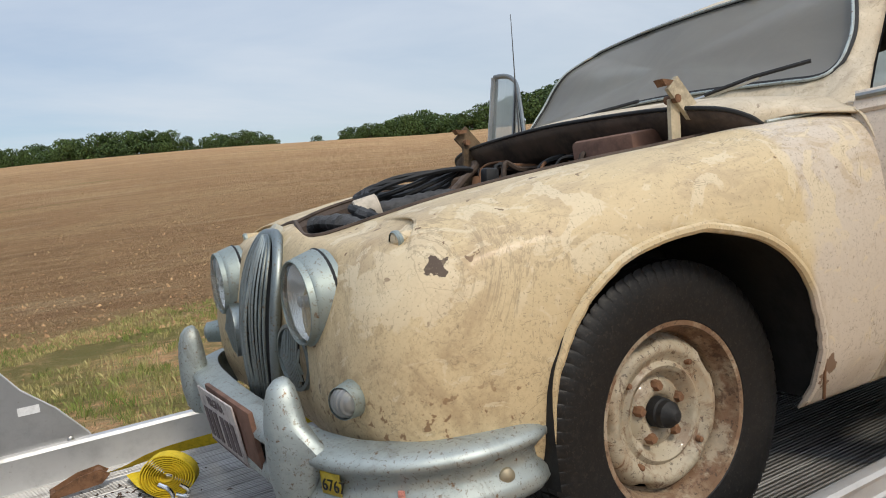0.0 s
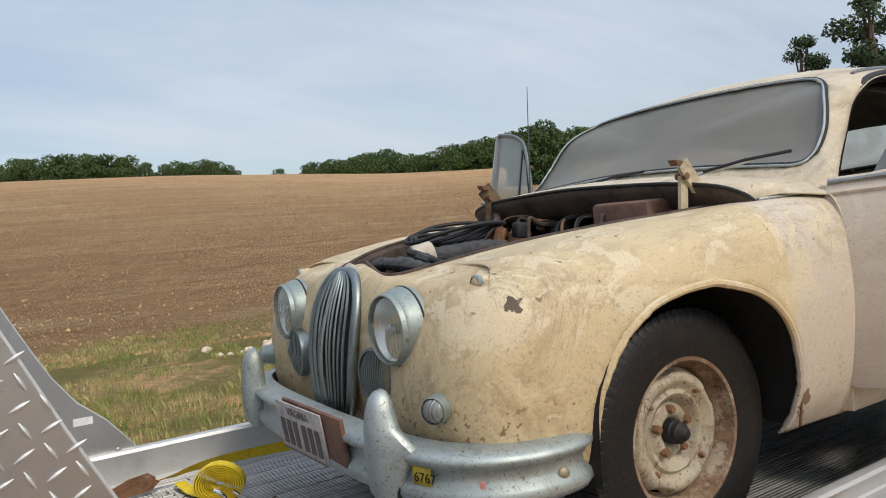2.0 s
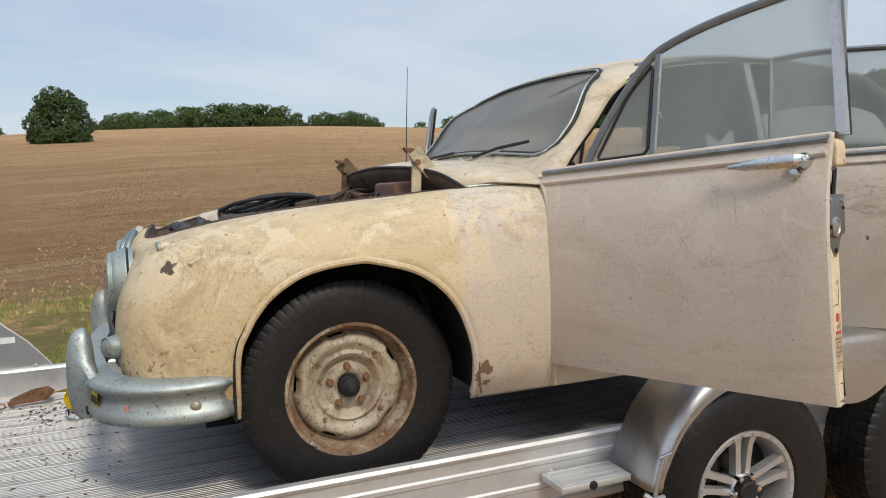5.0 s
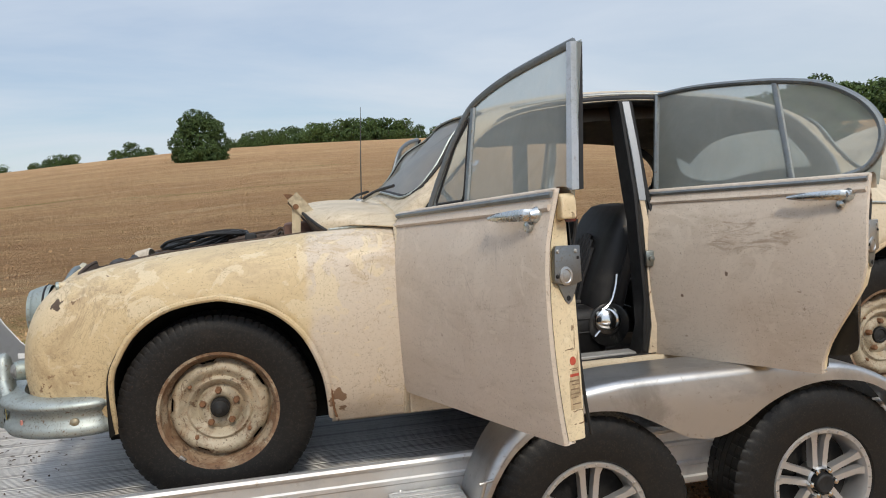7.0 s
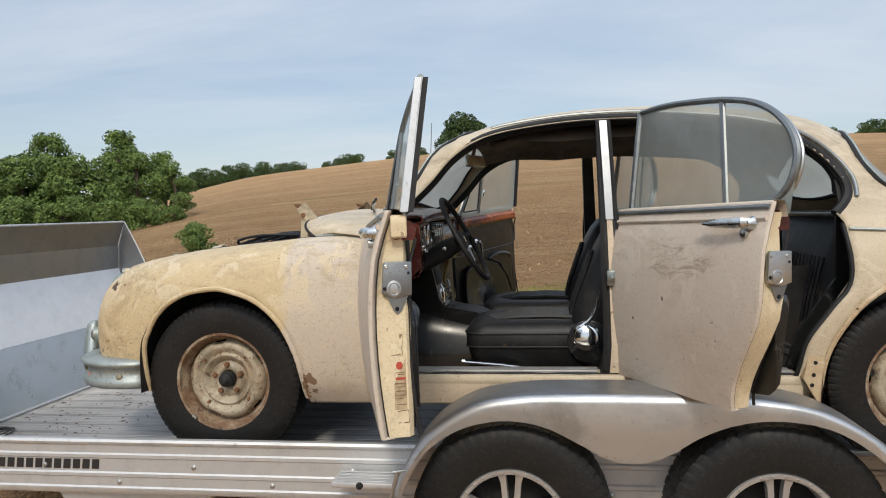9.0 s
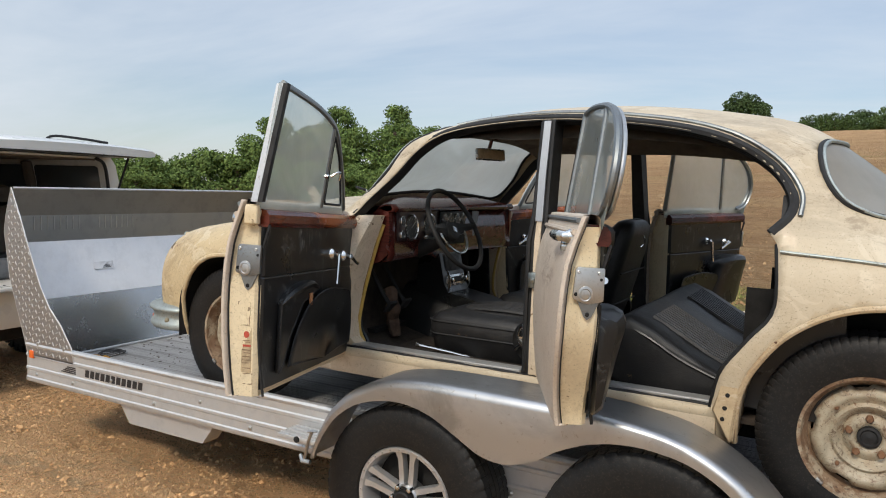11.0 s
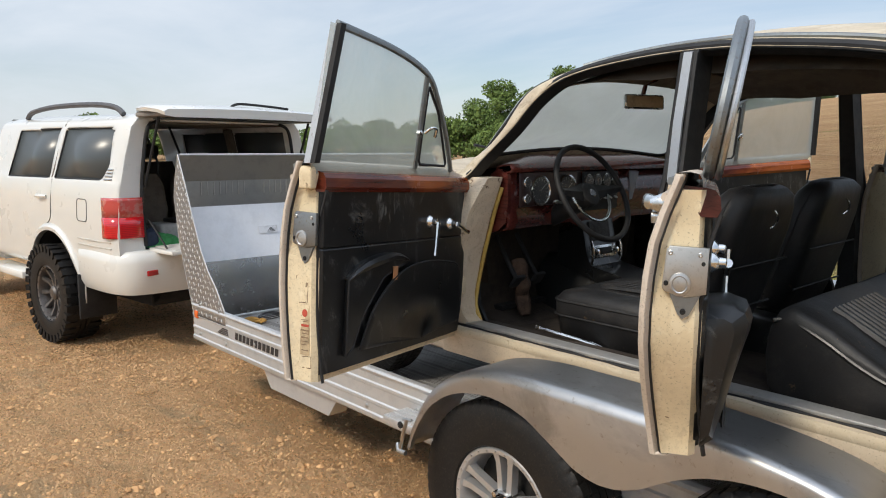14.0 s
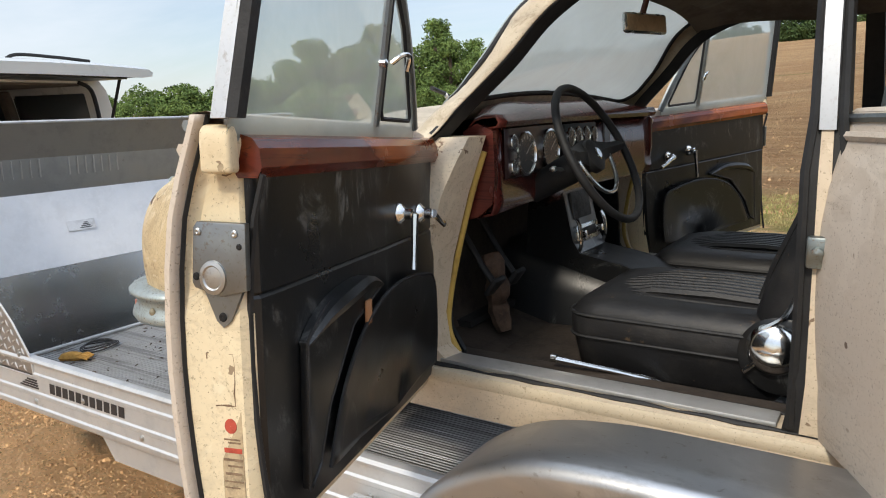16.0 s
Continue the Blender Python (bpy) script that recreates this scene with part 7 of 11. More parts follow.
            tube(bm, ring, [rng.uniform(0.0003, 0.0022) for _ in ring], 5, True)
            part("label_trace", bm, brownp, d, "brown glue trace of a lost label")
    # window crank and inside handle
    cx, hx2 = (0.985, 0.845) if front else (2.02, 2.20)
    for nm, cxx, cz, pts in (("window_crank", cx, 1.378, [(0, 0), (0.004, -0.03), (0.010, -0.075), (0.014, -0.100)]), ("inside_handle", hx2, 1.368, [(0, 0), (-0.02, -0.006), (-0.06, -0.022), (-0.085, -0.028)])):
        bm = bmesh.new()
        lathe(bm, [(0, 0.020), (0.006, 0.019), (0.016, 0.011), (0.030, 0.010), (0.033, 0.006), (0.033, 0)], (cxx, s * yi, cz), (0, -s, 0), 18)
        tube(bm, [(cxx + a, s * (yi - 0.036), cz + b) for a, b in pts], [0.009, 0.0075, 0.006, 0.0075], 8)
        part(nm, bm, M_BRIGHT, d, "chrome " + nm.replace("_", " "))
    # pocket: a flat front panel with a curved upper edge, and an arm rest box
    if front:
        bm = bmesh.new()
        pts = [(1.47, 1.045), (1.46, 1.25)] + [(p.x, p.y) for p in spline([(1.46, 1.25, 0), (1.38, 1.285, 0), (1.24, 1.292, 0), (1.14, 1.27, 0)], 4)][1:] + [(1.28, 1.235), (1.39, 1.14), (1.43, 1.07)]
        prism(bm, pts, 0.016, Matrix(((1, 0, 0, 0), (0, 0, -s, s * yi), (0, 1, 0, 0), (0, 0, 0, 1))))
        bmesh.ops.bevel(bm, geom=bm.edges[:], offset=0.004, segments=2, affect="EDGES", profile=0.6)
        ar = part("arm_rest", bm, M_VINYL, tp, "black arm rest moulding")
        bm = bmesh.new()
        rim = spline([(1.462, 0, 1.245), (1.40, 0, 1.276), (1.32, 0, 1.292), (1.22, 0, 1.296), (1.13, 0, 1.274)], 4)
        k_ = len(rim) - 1
        loft(bm, [[Vector((q.x, s * (yi - o - w * math.sin(math.pi * i / k_)), q.z + dz * (0.3 + math.sin(math.pi * i / k_)))) for o, w, dz in ((0.0, 0, 0.004), (0.014, 0.018, 0.004), (0.018, 0.022, -0.004), (0.016, 0.018, -0.014), (0.004, 0.0, -0.020))] for i, q in enumerate(rim)], True, False, True)
        part("grip", bm, M_VINYL, tp, "scuffed grip lip of the arm rest")
        bm = bmesh.new()
        tube(bm, [(a, s * (yi - 0.015), b) for a, b in pts], 0.003, 6, True)
        part("welt", bm, M_LEATHER, ar)
        arc = [(p.x, p.y) for p in spline([(1.41, 1.055, 0), (1.34, 1.155, 0), (1.22, 1.232, 0), (1.06, 1.262, 0), (0.88, 1.252, 0), (0.80, 1.225, 0), (0.785, 1.12, 0), (0.80, 1.055, 0)], 5)]
    else:
        bm = bmesh.new()
        rings = []
        for x, k in ((2.03, 0.15), (2.05, 0.5), (2.10, 0.85), (2.18, 1.0), (2.27, 1.0), (2.32, 0.9), (2.345, 0.6), (2.35, 0.2)):
            rings.append([Vector((x, s * (yi + 0.004 - o * k), 1.17 + (z - 1.17) * (0.6 + 0.4 * k))) for o, z in ((0.0, 1.302), (0.055, 1.306), (0.082, 1.298), (0.092, 1.280), (0.088, 1.255), (0.078, 1.225), (0.062, 1.17), (0.044, 1.10), (0.030, 1.05), (0.0, 1.03))])
        loft(bm, rings, True, False, True)
        part("arm_rest", bm, M_VINYL, tp, "black arm rest moulding")
        arc = [(p.x, p.y) for p in spline([(2.24, 1.055, 0), (2.2, 1.14, 0), (2.10, 1.20, 0), (1.96, 1.225, 0), (1.82, 1.22, 0), (1.74, 1.20, 0), (1.73, 1.12, 0), (1.735, 1.05, 0)], 5)]
    bm = bmesh.new()
    bulge = 0.024 if front else 0.045
    mid = (sum(a for a, _ in arc) / len(arc), 1.03)
    rings = []
    for t, o in ((0.0, 0.006), (0.6, 0.5 * bulge), (0.92, bulge), (0.985, bulge), (1.0, bulge - 0.003)):
        rings.append([Vector((mid[0] + (a - mid[0]) * t, s * (yi - o), mid[1] + (b - mid[1]) * t)) for a, b in arc])
    loft(bm, rings)
    solid(part("door_pocket", bm, M_VINYL, tp, "black vinyl map pocket"), 0.004)
    bm = bmesh.new()
    tube(bm, [(a, s * (yi - bulge + 0.002), b) for a, b in arc], 0.0035, 6)
    part("pocket_piping", bm, M_LEATHER, tp)
    if front and s < 0:
        bm = bmesh.new()
        box(bm, 1.21, 1.235, s * (yi - 0.021) - 0.003, s * (yi - 0.021) + 0.003, 1.222, 1.262, 0.002)
        part("wood_scrap", bm, plain("bare_wood", (0.42, 0.20, 0.09), 0.7), tp, "scrap of bare orange wood")
    # heights of the lower edge, the waist and the top of the window frame
    for o in d.children_recursive + [d]:
        for v in o.data.vertices:
            z = v.co.z
            if z < 1.53:
                v.co.z = heights[0] + (z - 0.995) * (heights[1] - heights[0]) / 0.535
            else:
                v.co.z = heights[1] + (z - 1.53) * (heights[2] - heights[1]) / 0.46
    return d


door(True, -1, 73.0, (0.68, -0.787), "driver's front door standing wide open, greige paint", (0.95, 1.575, 1.957), 3.0)
door(False, -1, 63, (1.672, -0.785), "rear door standing open, chalky greige paint", (0.985, 1.600, 1.985), 1.2)
door(True, 1, 68, (0.74, 0.815), "far front door standing open", (0.96, 1.585, 1.975), 3.5)
door(False, 1, 67, (1.69, 0.815), "far rear door standing open", (0.985, 1.600, 1.985), 1.2)

# ---------------------------------------------------------------- wheels of the car
def steel_wheel(c, side):
    """A bias-look tyre on a rusty cream pressed steel disc wheel."""
    bm = bmesh.new()
    road_tyre(bm, c, 0.336, 0.178, 0.196, 76, 0.006)
    w = cpart("wheel", bm, M_TYRE, "worn black tyre on a rusty cream steel rim", 40)
    f = side
    bm = bmesh.new()
    lathe(bm, [(f * 0.074, 0.212), (f * 0.080, 0.208), (f * 0.078, 0.196), (f * 0.060, 0.191), (f * 0.050, 0.187), (f * 0.040, 0.180), (f * 0.014, 0.177), (f * 0.006, 0.168)], c, (0, 1, 0), 64)
    part("rim", bm, M_RIM_RUSTY, w, "rusty outer rim")
    bm = bmesh.new()
    n = 80
    rings = []
    for i in range(n):
        a = 2 * math.pi * i / n
        notch = 1.0 if math.cos(a * 5 + 0.6) > -0.72 else 0.0
        prof = [(0.010, 0.173 - 0.012 * (1 - notch)), (0.022, 0.170 - 0.012 * (1 - notch)), (0.036, 0.164 - 0.010 * (1 - notch)), (0.046, 0.154 - 0.004 * (1 - notch)), (0.050, 0.143), (0.048, 0.134), (0.036, 0.124), (0.033, 0.114), (0.041, 0.104), (0.036, 0.094), (0.018, 0.086), (0.012, 0.078), (0.020, 0.068), (0.028, 0.058), (0.028, 0.044), (0.022, 0.038), (0.018, 0.034)]
        rings.append([Vector((c[0] + r * math.cos(a), c[1] + f * al, c[2] + r * math.sin(a))) for al, r in prof])
    loft(bm, rings, False, True)
    dsc = part("disc", bm, M_RIM, w, "pressed cream disc", 50)
    for k in range(5):
        a = 2 * math.pi * k / 5 + 0.35
        bm = bmesh.new()
        lathe(bm, [(f * 0.020, 0.013), (f * 0.036, 0.012), (f * 0.040, 0.009), (f * 0.040, 0.0)], (c[0] + 0.0605 * math.cos(a), c[1], c[2] + 0.0605 * math.sin(a)), (0, 1, 0), 6)
        part("wheel_nut", bm, M_RUST, dsc)
    for k in range(4):
        a = math.pi / 2 * k + 0.85
        bm = bmesh.new()
        lathe(bm, [(f * 0.038, 0.008), (f * 0.050, 0.006), (f * 0.052, 0.0)], (c[0] + 0.128 * math.cos(a), c[1], c[2] + 0.128 * math.sin(a)), (0, 1, 0), 10)
        part("cap_clip", bm, M_RUST, dsc)
    bm = bmesh.new()
    if c[0] < 1:
        lathe(bm, [(f * 0.015, 0.034), (f * 0.040, 0.033), (f * 0.044, 0.030), (f * 0.058, 0.029), (f * 0.062, 0.024), (f * 0.074, 0.017), (f * 0.080, 0.010), (f * 0.081, 0.0)], c, (0, 1, 0), 26)
    else:
        lathe(bm, [(f * 0.015, 0.036), (f * 0.030, 0.034), (f * 0.032, 0.026), (f * 0.026, 0.022), (f * 0.028, 0.010), (f * 0.030, 0.0)], c, (0, 1, 0), 26)
    part("hub", bm, M_BLACK, w, "greasy black hub")
    bm = bmesh.new()
    lathe(bm, [(-f * 0.05, 0.19), (-f * 0.03, 0.16), (-f * 0.03, 0.0)], c, (0, 1, 0), 24)
    part("brake_drum", bm, M_DARK, w)
    bm = bmesh.new()
    a = 4.0
    box(bm, -0.012, 0.012, -0.006, 0.006, -0.006, 0.006, 0.002, Matrix.Translation((c[0] + 0.2 * math.cos(a), c[1] + f * 0.084, c[2] + 0.2 * math.sin(a))) @ Matrix.Rotation(-a + 1.57, 4, "Y"))
    part("balance_weight", bm, M_STEEL, w)


for x, yy in ((0.0, 0.658), (2.727, 0.662)):
    for s in (-1, 1):
        steel_wheel((x, s * yy, DECK + 0.335), s)

# ---------------------------------------------------------------- nose: bumper, lamps, grille
def bumper():
    half = [(-0.366, 0.728), (-0.395, 0.748), (-0.46, 0.756), (-0.54, 0.744), (-0.62, 0.704), (-0.685, 0.636), (-0.724, 0.540), (-0.75, 0.40), (-0.762, 0.22), (-0.768, 0.0)]
    full = [(x, -y) for x, y in half] + [(x, y) for x, y in reversed(half[:-1])]
    line = spline([(x, y, 0) for x, y in full], 8)
    prof = [(-0.030, 0.915), (-0.004, 0.906), (0.014, 0.911), (0.022, 0.926), (0.017, 0.945), (0.004, 0.962), (0.003, 0.984), (0.014, 0.998), (0.026, 1.008), (0.027, 1.018), (0.016, 1.028), (-0.006, 1.036), (-0.050, 1.040)]
    rings = []
    for i, p in enumerate(line):
        d = (line[min(i + 1, len(line) - 1)] - line[max(i - 1, 0)]).normalized()
        o = Vector((-d.y, d.x, 0))
        if o.dot(Vector((p.x - 0.3, p.y, 0))) < 0:
            o = -o
        rise = 0.012 * min(1, abs(p.y) / 0.6)
        flare = 1.0 + (0.18 if i < 3 or i > len(line) - 4 else 0)
        rings.append([Vector((p.x, p.y, 0)) + o * (a * flare) + Vector((0, 0, z - rise * 0.3)) for a, z in prof])
    bm = bmesh.new()
    loft(bm, rings, True, False, True)
    b = cpart("front_bumper", bm, M_CHROME_OLD, "pitted blue-grey chrome bumper", 60)
    for s in (-1, 1):
        bm = bmesh.new()
        lathe(bm, [(0, 0.016), (0.006, 0.015), (0.011, 0.008), (0.012, 0)], (-0.456, s * 0.760, 0.955), (-0.15, s, 0), 14)
        part("bumper_bolt", bm, plain("brassy_bolt", (0.30, 0.26, 0.18), 0.5, 0.5), b)
        # overrider: a tall rounded horn
        bm = bmesh.new()
        rings = []
        for z, w, dx, dy in ((0.888, 0.012, 0.012, 0), (0.896, 0.032, 0.030, 0), (0.92, 0.043, 0.044, 0), (0.97, 0.047, 0.052, 0), (1.02, 0.045, 0.053, 0), (1.07, 0.041, 0.050, -0.002), (1.11, 0.036, 0.044, -0.003), (1.14, 0.028, 0.034, -0.004), (1.155, 0.017, 0.020, -0.005), (1.160, 0.006, 0.008, -0.005)):
            cx, cy = -0.752, s * (0.475 + dy)
            ring = []
            for k in range(20):
                a = 2 * math.pi * k / 20
                ca, sa = math.cos(a), math.sin(a)
                foot = 0.055 * math.exp(-((z - 1.01) / 0.040) ** 2) * max(0.0, sa * s) * (1.0 if ca < 0.5 else 0.3)
                ring.append(Vector((cx - dx * (ca if ca > 0 else ca * 0.55) + foot * 0.7, cy + w * math.copysign(abs(sa) ** 0.8, sa) + s * foot, z)))
            rings.append(ring)
        loft(bm, rings, True, False, True)
        part("overrider", bm, M_CHROME_OLD, b, "bulky pitted overrider horn")
        bm = bmesh.new()
        tube(bm, spline([(-0.728, s * 0.530, 1.045), (-0.738, s * 0.538, 1.01), (-0.752, s * 0.524, 0.96), (-0.748, s * 0.516, 0.91)], 5), 0.006, 6)
        part("overrider_rubber", bm, M_BLACK, b)
    # stickers on the driver's side
    def patch(u0, u1, z0, z1, mat, nm, lab, out=0.0245):
        bm = bmesh.new()
        k = 6
        rr = []
        for i in range(k + 1):
            u = u0 + (u1 - u0) * i / k
            j = int(u)
            p = line[j].lerp(line[j + 1], u - j)
            d = (line[j + 1] - line[j]).normalized()
            o = Vector((-d.y, d.x, 0))
            if o.dot(Vector((p.x - 0.3, p.y, 0))) < 0:
                o = -o
            rr.append([Vector((p.x, p.y, z0)) + o * out, Vector((p.x, p.y, z1)) + o * out])
        loft(bm, rr)
        return solid(part(nm, bm, mat, b, lab), 0.0015)
    yel = plain("yellow_sticker", (0.62, 0.45, 0.04), 0.5, 0, 0.3, 40)
    patch(47.0, 43.0, 0.950, 0.992, yel, "permit_sticker", "worn yellow sticker with black figures", 0.0135)
    bm = bmesh.new()
    box(bm, -0.003, 0.003, -0.006, 0.006, -0.011, 0.011, 0.001, Matrix.Translation((-0.637, -0.700, 0.955)) @ Matrix.Rotation(radians(42), 4, "Z"))
    part("small_sticker", bm, plain("white_red_sticker", (0.6, 0.25, 0.2), 0.5, 0, 0.5, 60), b, "tiny red and white sticker")
    # writing on the yellow sticker
    cu = bpy.data.curves.new("figures", "FONT")
    cu.body, cu.size, cu.extrude = "6767", 0.032, 0.0008
    tmp = bpy.data.objects.new("figures", cu)
    scene.collection.objects.link(tmp)
    bpy.context.view_layer.update()
    me = bpy.data.meshes.new_from_object(tmp.evaluated_get(bpy.context.evaluated_depsgraph_get()))
    bpy.data.objects.remove(tmp)
    me.materials.append(M_BLACK)
    fig = new("sticker_figures", me)
    fig.parent = b
    p0, p1 = line[47], line[43]
    d = (p1 - p0).normalized()
    if d.y > 0:
        p0, p1, d = p1, p0, -d
    o = Vector((d.y, -d.x, 0))
    if o.dot(Vector((p0.x - 0.3, p0.y, 0))) < 0:
        o = -o
    # letters run along the bumper as a reader in front of it sees them
    run = -d if Vector((0, 0, 1)).cross(o).dot(d) < 0 else d
    run = Vector((0, 0, 1)).cross(o)
    mid = line[45].copy()
    fig.matrix_basis = Matrix(((run.x, 0, o.x, mid.x + o.x * 0.0160 - run.x * 0.022), (run.y, 0, o.y, mid.y + o.y * 0.0160 - run.y * 0.022), (0, 1, 0, 0.959), (0, 0, 0, 1)))
    return b


bumper()


def ring_lamp(name, c, r, deep, axis, lens_mat, label):
    """A round lamp: body, chrome rim, domed lens."""
    bm = bmesh.new()
    lathe(bm, [(-deep, r * 1.19), (-0.050, r * 1.21), (-0.046, r * 1.20), (-0.022, r * 1.12), (-0.012, r * 1.085), (-0.010, r * 1.06), (0.003, r * 1.03), (0.004, r * 1.0), (-0.004, r * 0.975)], c, axis, 48)
    o = cpart(name, bm, M_LAMP_RIM, label, 35)
    bm = bmesh.new()
    lathe(bm, [(-0.004, r * 0.97), (0.004, r * 0.86), (0.012, r * 0.6), (0.016, r * 0.3), (0.017, 0.0)], c, axis, 40)
    part("lens", bm, lens_mat, o)
    return o


def lettering(name, body, size, mat, parent, m):
    """Readable writing as a mesh, laid on a surface by a matrix."""
    cu = bpy.data.curves.new(name, "FONT")
    cu.body, cu.size, cu.extrude, cu.align_x = body, size, 0.0006, "CENTER"
    tmp = bpy.data.objects.new(name, cu)
    scene.collection.objects.link(tmp)
    bpy.context.view_layer.update()
    me = bpy.data.meshes.new_from_object(tmp.evaluated_get(bpy.context.evaluated_depsgraph_get()))
    bpy.data.objects.remove(tmp)
    me.materials.append(mat)
    me.transform(m)
    o = new(name, me)
    o.parent = parent
    return o


def lens_glass(name, c, rough):
    m = Mat(name, rough, 0.0, 0.6, 0.6).color(c)
    m.b.inputs["Transmission Weight"].default_value = 0.6
    m.bump(m.wave(38.0, "Y", 1.0), 0.5, 0.004)
    m.over(tuple(v * 0.7 for v in c), m.step(m.noise(9.0, 6.0), 0.5, 0.7), 0.7)
    return m.m


M_LENS = glass("clear_headlamp_glass", (0.70, 0.70, 0.68), 0.16, (0.97, 0.97, 0.96), 0.2)
M_REFLECT = Mat("silvered_reflector", 0.3, 1.0).color((0.93, 0.93, 0.92)).m
M_LENS_GREY = lens_glass("grimy_lamp_glass", (0.42, 0.43, 0.42), 0.3)


def lamps():
    for s in (-1, 1):
        c = Vector((-0.672, s * 0.368, 1.281))
        ring_lamp("headlamp", c, 0.0875, 0.072, (-1, s * 0.03, 0.0), M_LENS, "round headlamp in a dull chrome bezel")
        bm = bmesh.new()
        lathe(bm, [(-0.07, 0.0), (-0.064, 0.03), (-0.035, 0.066), (-0.010, 0.082)], c, (-1, s * 0.03, 0), 32)
        cpart("reflector", bm, M_REFLECT)
        # fluted lower half of the lens
        for k in range(13):
            dy = -0.066 + 0.011 * k
            h = math.sqrt(0.080 ** 2 - dy ** 2)
            bm = bmesh.new()
            tube(bm, [c + Vector((-0.002 - 0.010 * (1 - (dy / 0.08) ** 2), dy, z)) for z in (-h * 0.95, -h * 0.5, h * (0.05 if k % 2 else 0.35))], 0.0026, 5)
            cpart("lens_flute", bm, M_LENS)
        bm = bmesh.new()
        lathe(bm, [(-0.030, 0.014), (-0.008, 0.013), (-0.004, 0.008), (-0.003, 0.0)], c, (-1, s * 0.03, 0), 16)
        cpart("bulb_shield", bm, M_STEEL)
        bm = bmesh.new()
        lathe(bm, [(-0.060, 0.104), (-0.055, 0.1085), (-0.050, 0.105)], c, (-1, s * 0.03, 0), 40)
        cpart("headlamp_rubber", bm, M_BLACK)
        ring_lamp("side_lamp", Vector((-0.680, s * 0.585, 1.112)), 0.031, 0.05, (-1, s * 0.55, 0), M_LENS_GREY, "small round side lamp with a cloudy lens")
        # round mesh inset between headlamp and grille
        p = nose_point(s * 0.275, 1.150)
        bm = bmesh.new()
        c2 = Vector((p.x - 0.012, s * 0.275, 1.150))
        lathe(bm, [(-0.03, 0.078), (0.004, 0.076), (0.006, 0.068), (-0.006, 0.066)], c2, (-1, s * 0.15, 0), 32)
        g = cpart("horn_grille", bm, M_GRILLE, "round slatted horn grille")
        for k in range(11):
            dy = -0.06 + 0.012 * k
            h = math.sqrt(max(0, 0.066 ** 2 - dy ** 2))
            bm = bmesh.new()
            tube(bm, [c2 + Vector((-0.004, dy, -h)), c2 + Vector((-0.012, dy, 0)), c2 + Vector((-0.004, dy, h))], 0.003, 5)
            part("slat", bm, M_GRILLE, g)
        bm = bmesh.new()
        lathe(bm, [(-0.012, 0.068), (-0.012, 0.0)], c2, (-1, s * 0.15, 0), 24)
        part("dark_back", bm, M_DARK, g)
        # little lamp on top of the wing
        bm = bmesh.new()
        b = Vector((-0.515, s * 0.572, 1.392))
        lathe(bm, [(-0.075, 0.004), (-0.04, 0.013), (0.0, 0.018), (0.010, 0.018), (0.014, 0.012), (0.015, 0)], b, (-1, s * 0.1, -0.1), 20)
        wl = cpart("wing_lamp", bm, M_PAINT, "small teardrop lamp on the wing")
        bm = bmesh.new()
        lathe(bm, [(0.010, 0.017), (0.014, 0.010), (0.015, 0)], b, (-1, s * 0.1, -0.1), 20)
        part("lens", bm, plain("brown_lens", (0.20, 0.12, 0.07), 0.3), wl)
        bm = bmesh.new()
        lathe(bm, [(0.002, 0.0195), (0.010, 0.0205), (0.014, 0.017)], b, (-1, s * 0.1, -0.1), 20)
        part("bezel", bm, M_LAMP_RIM, wl)


lamps()


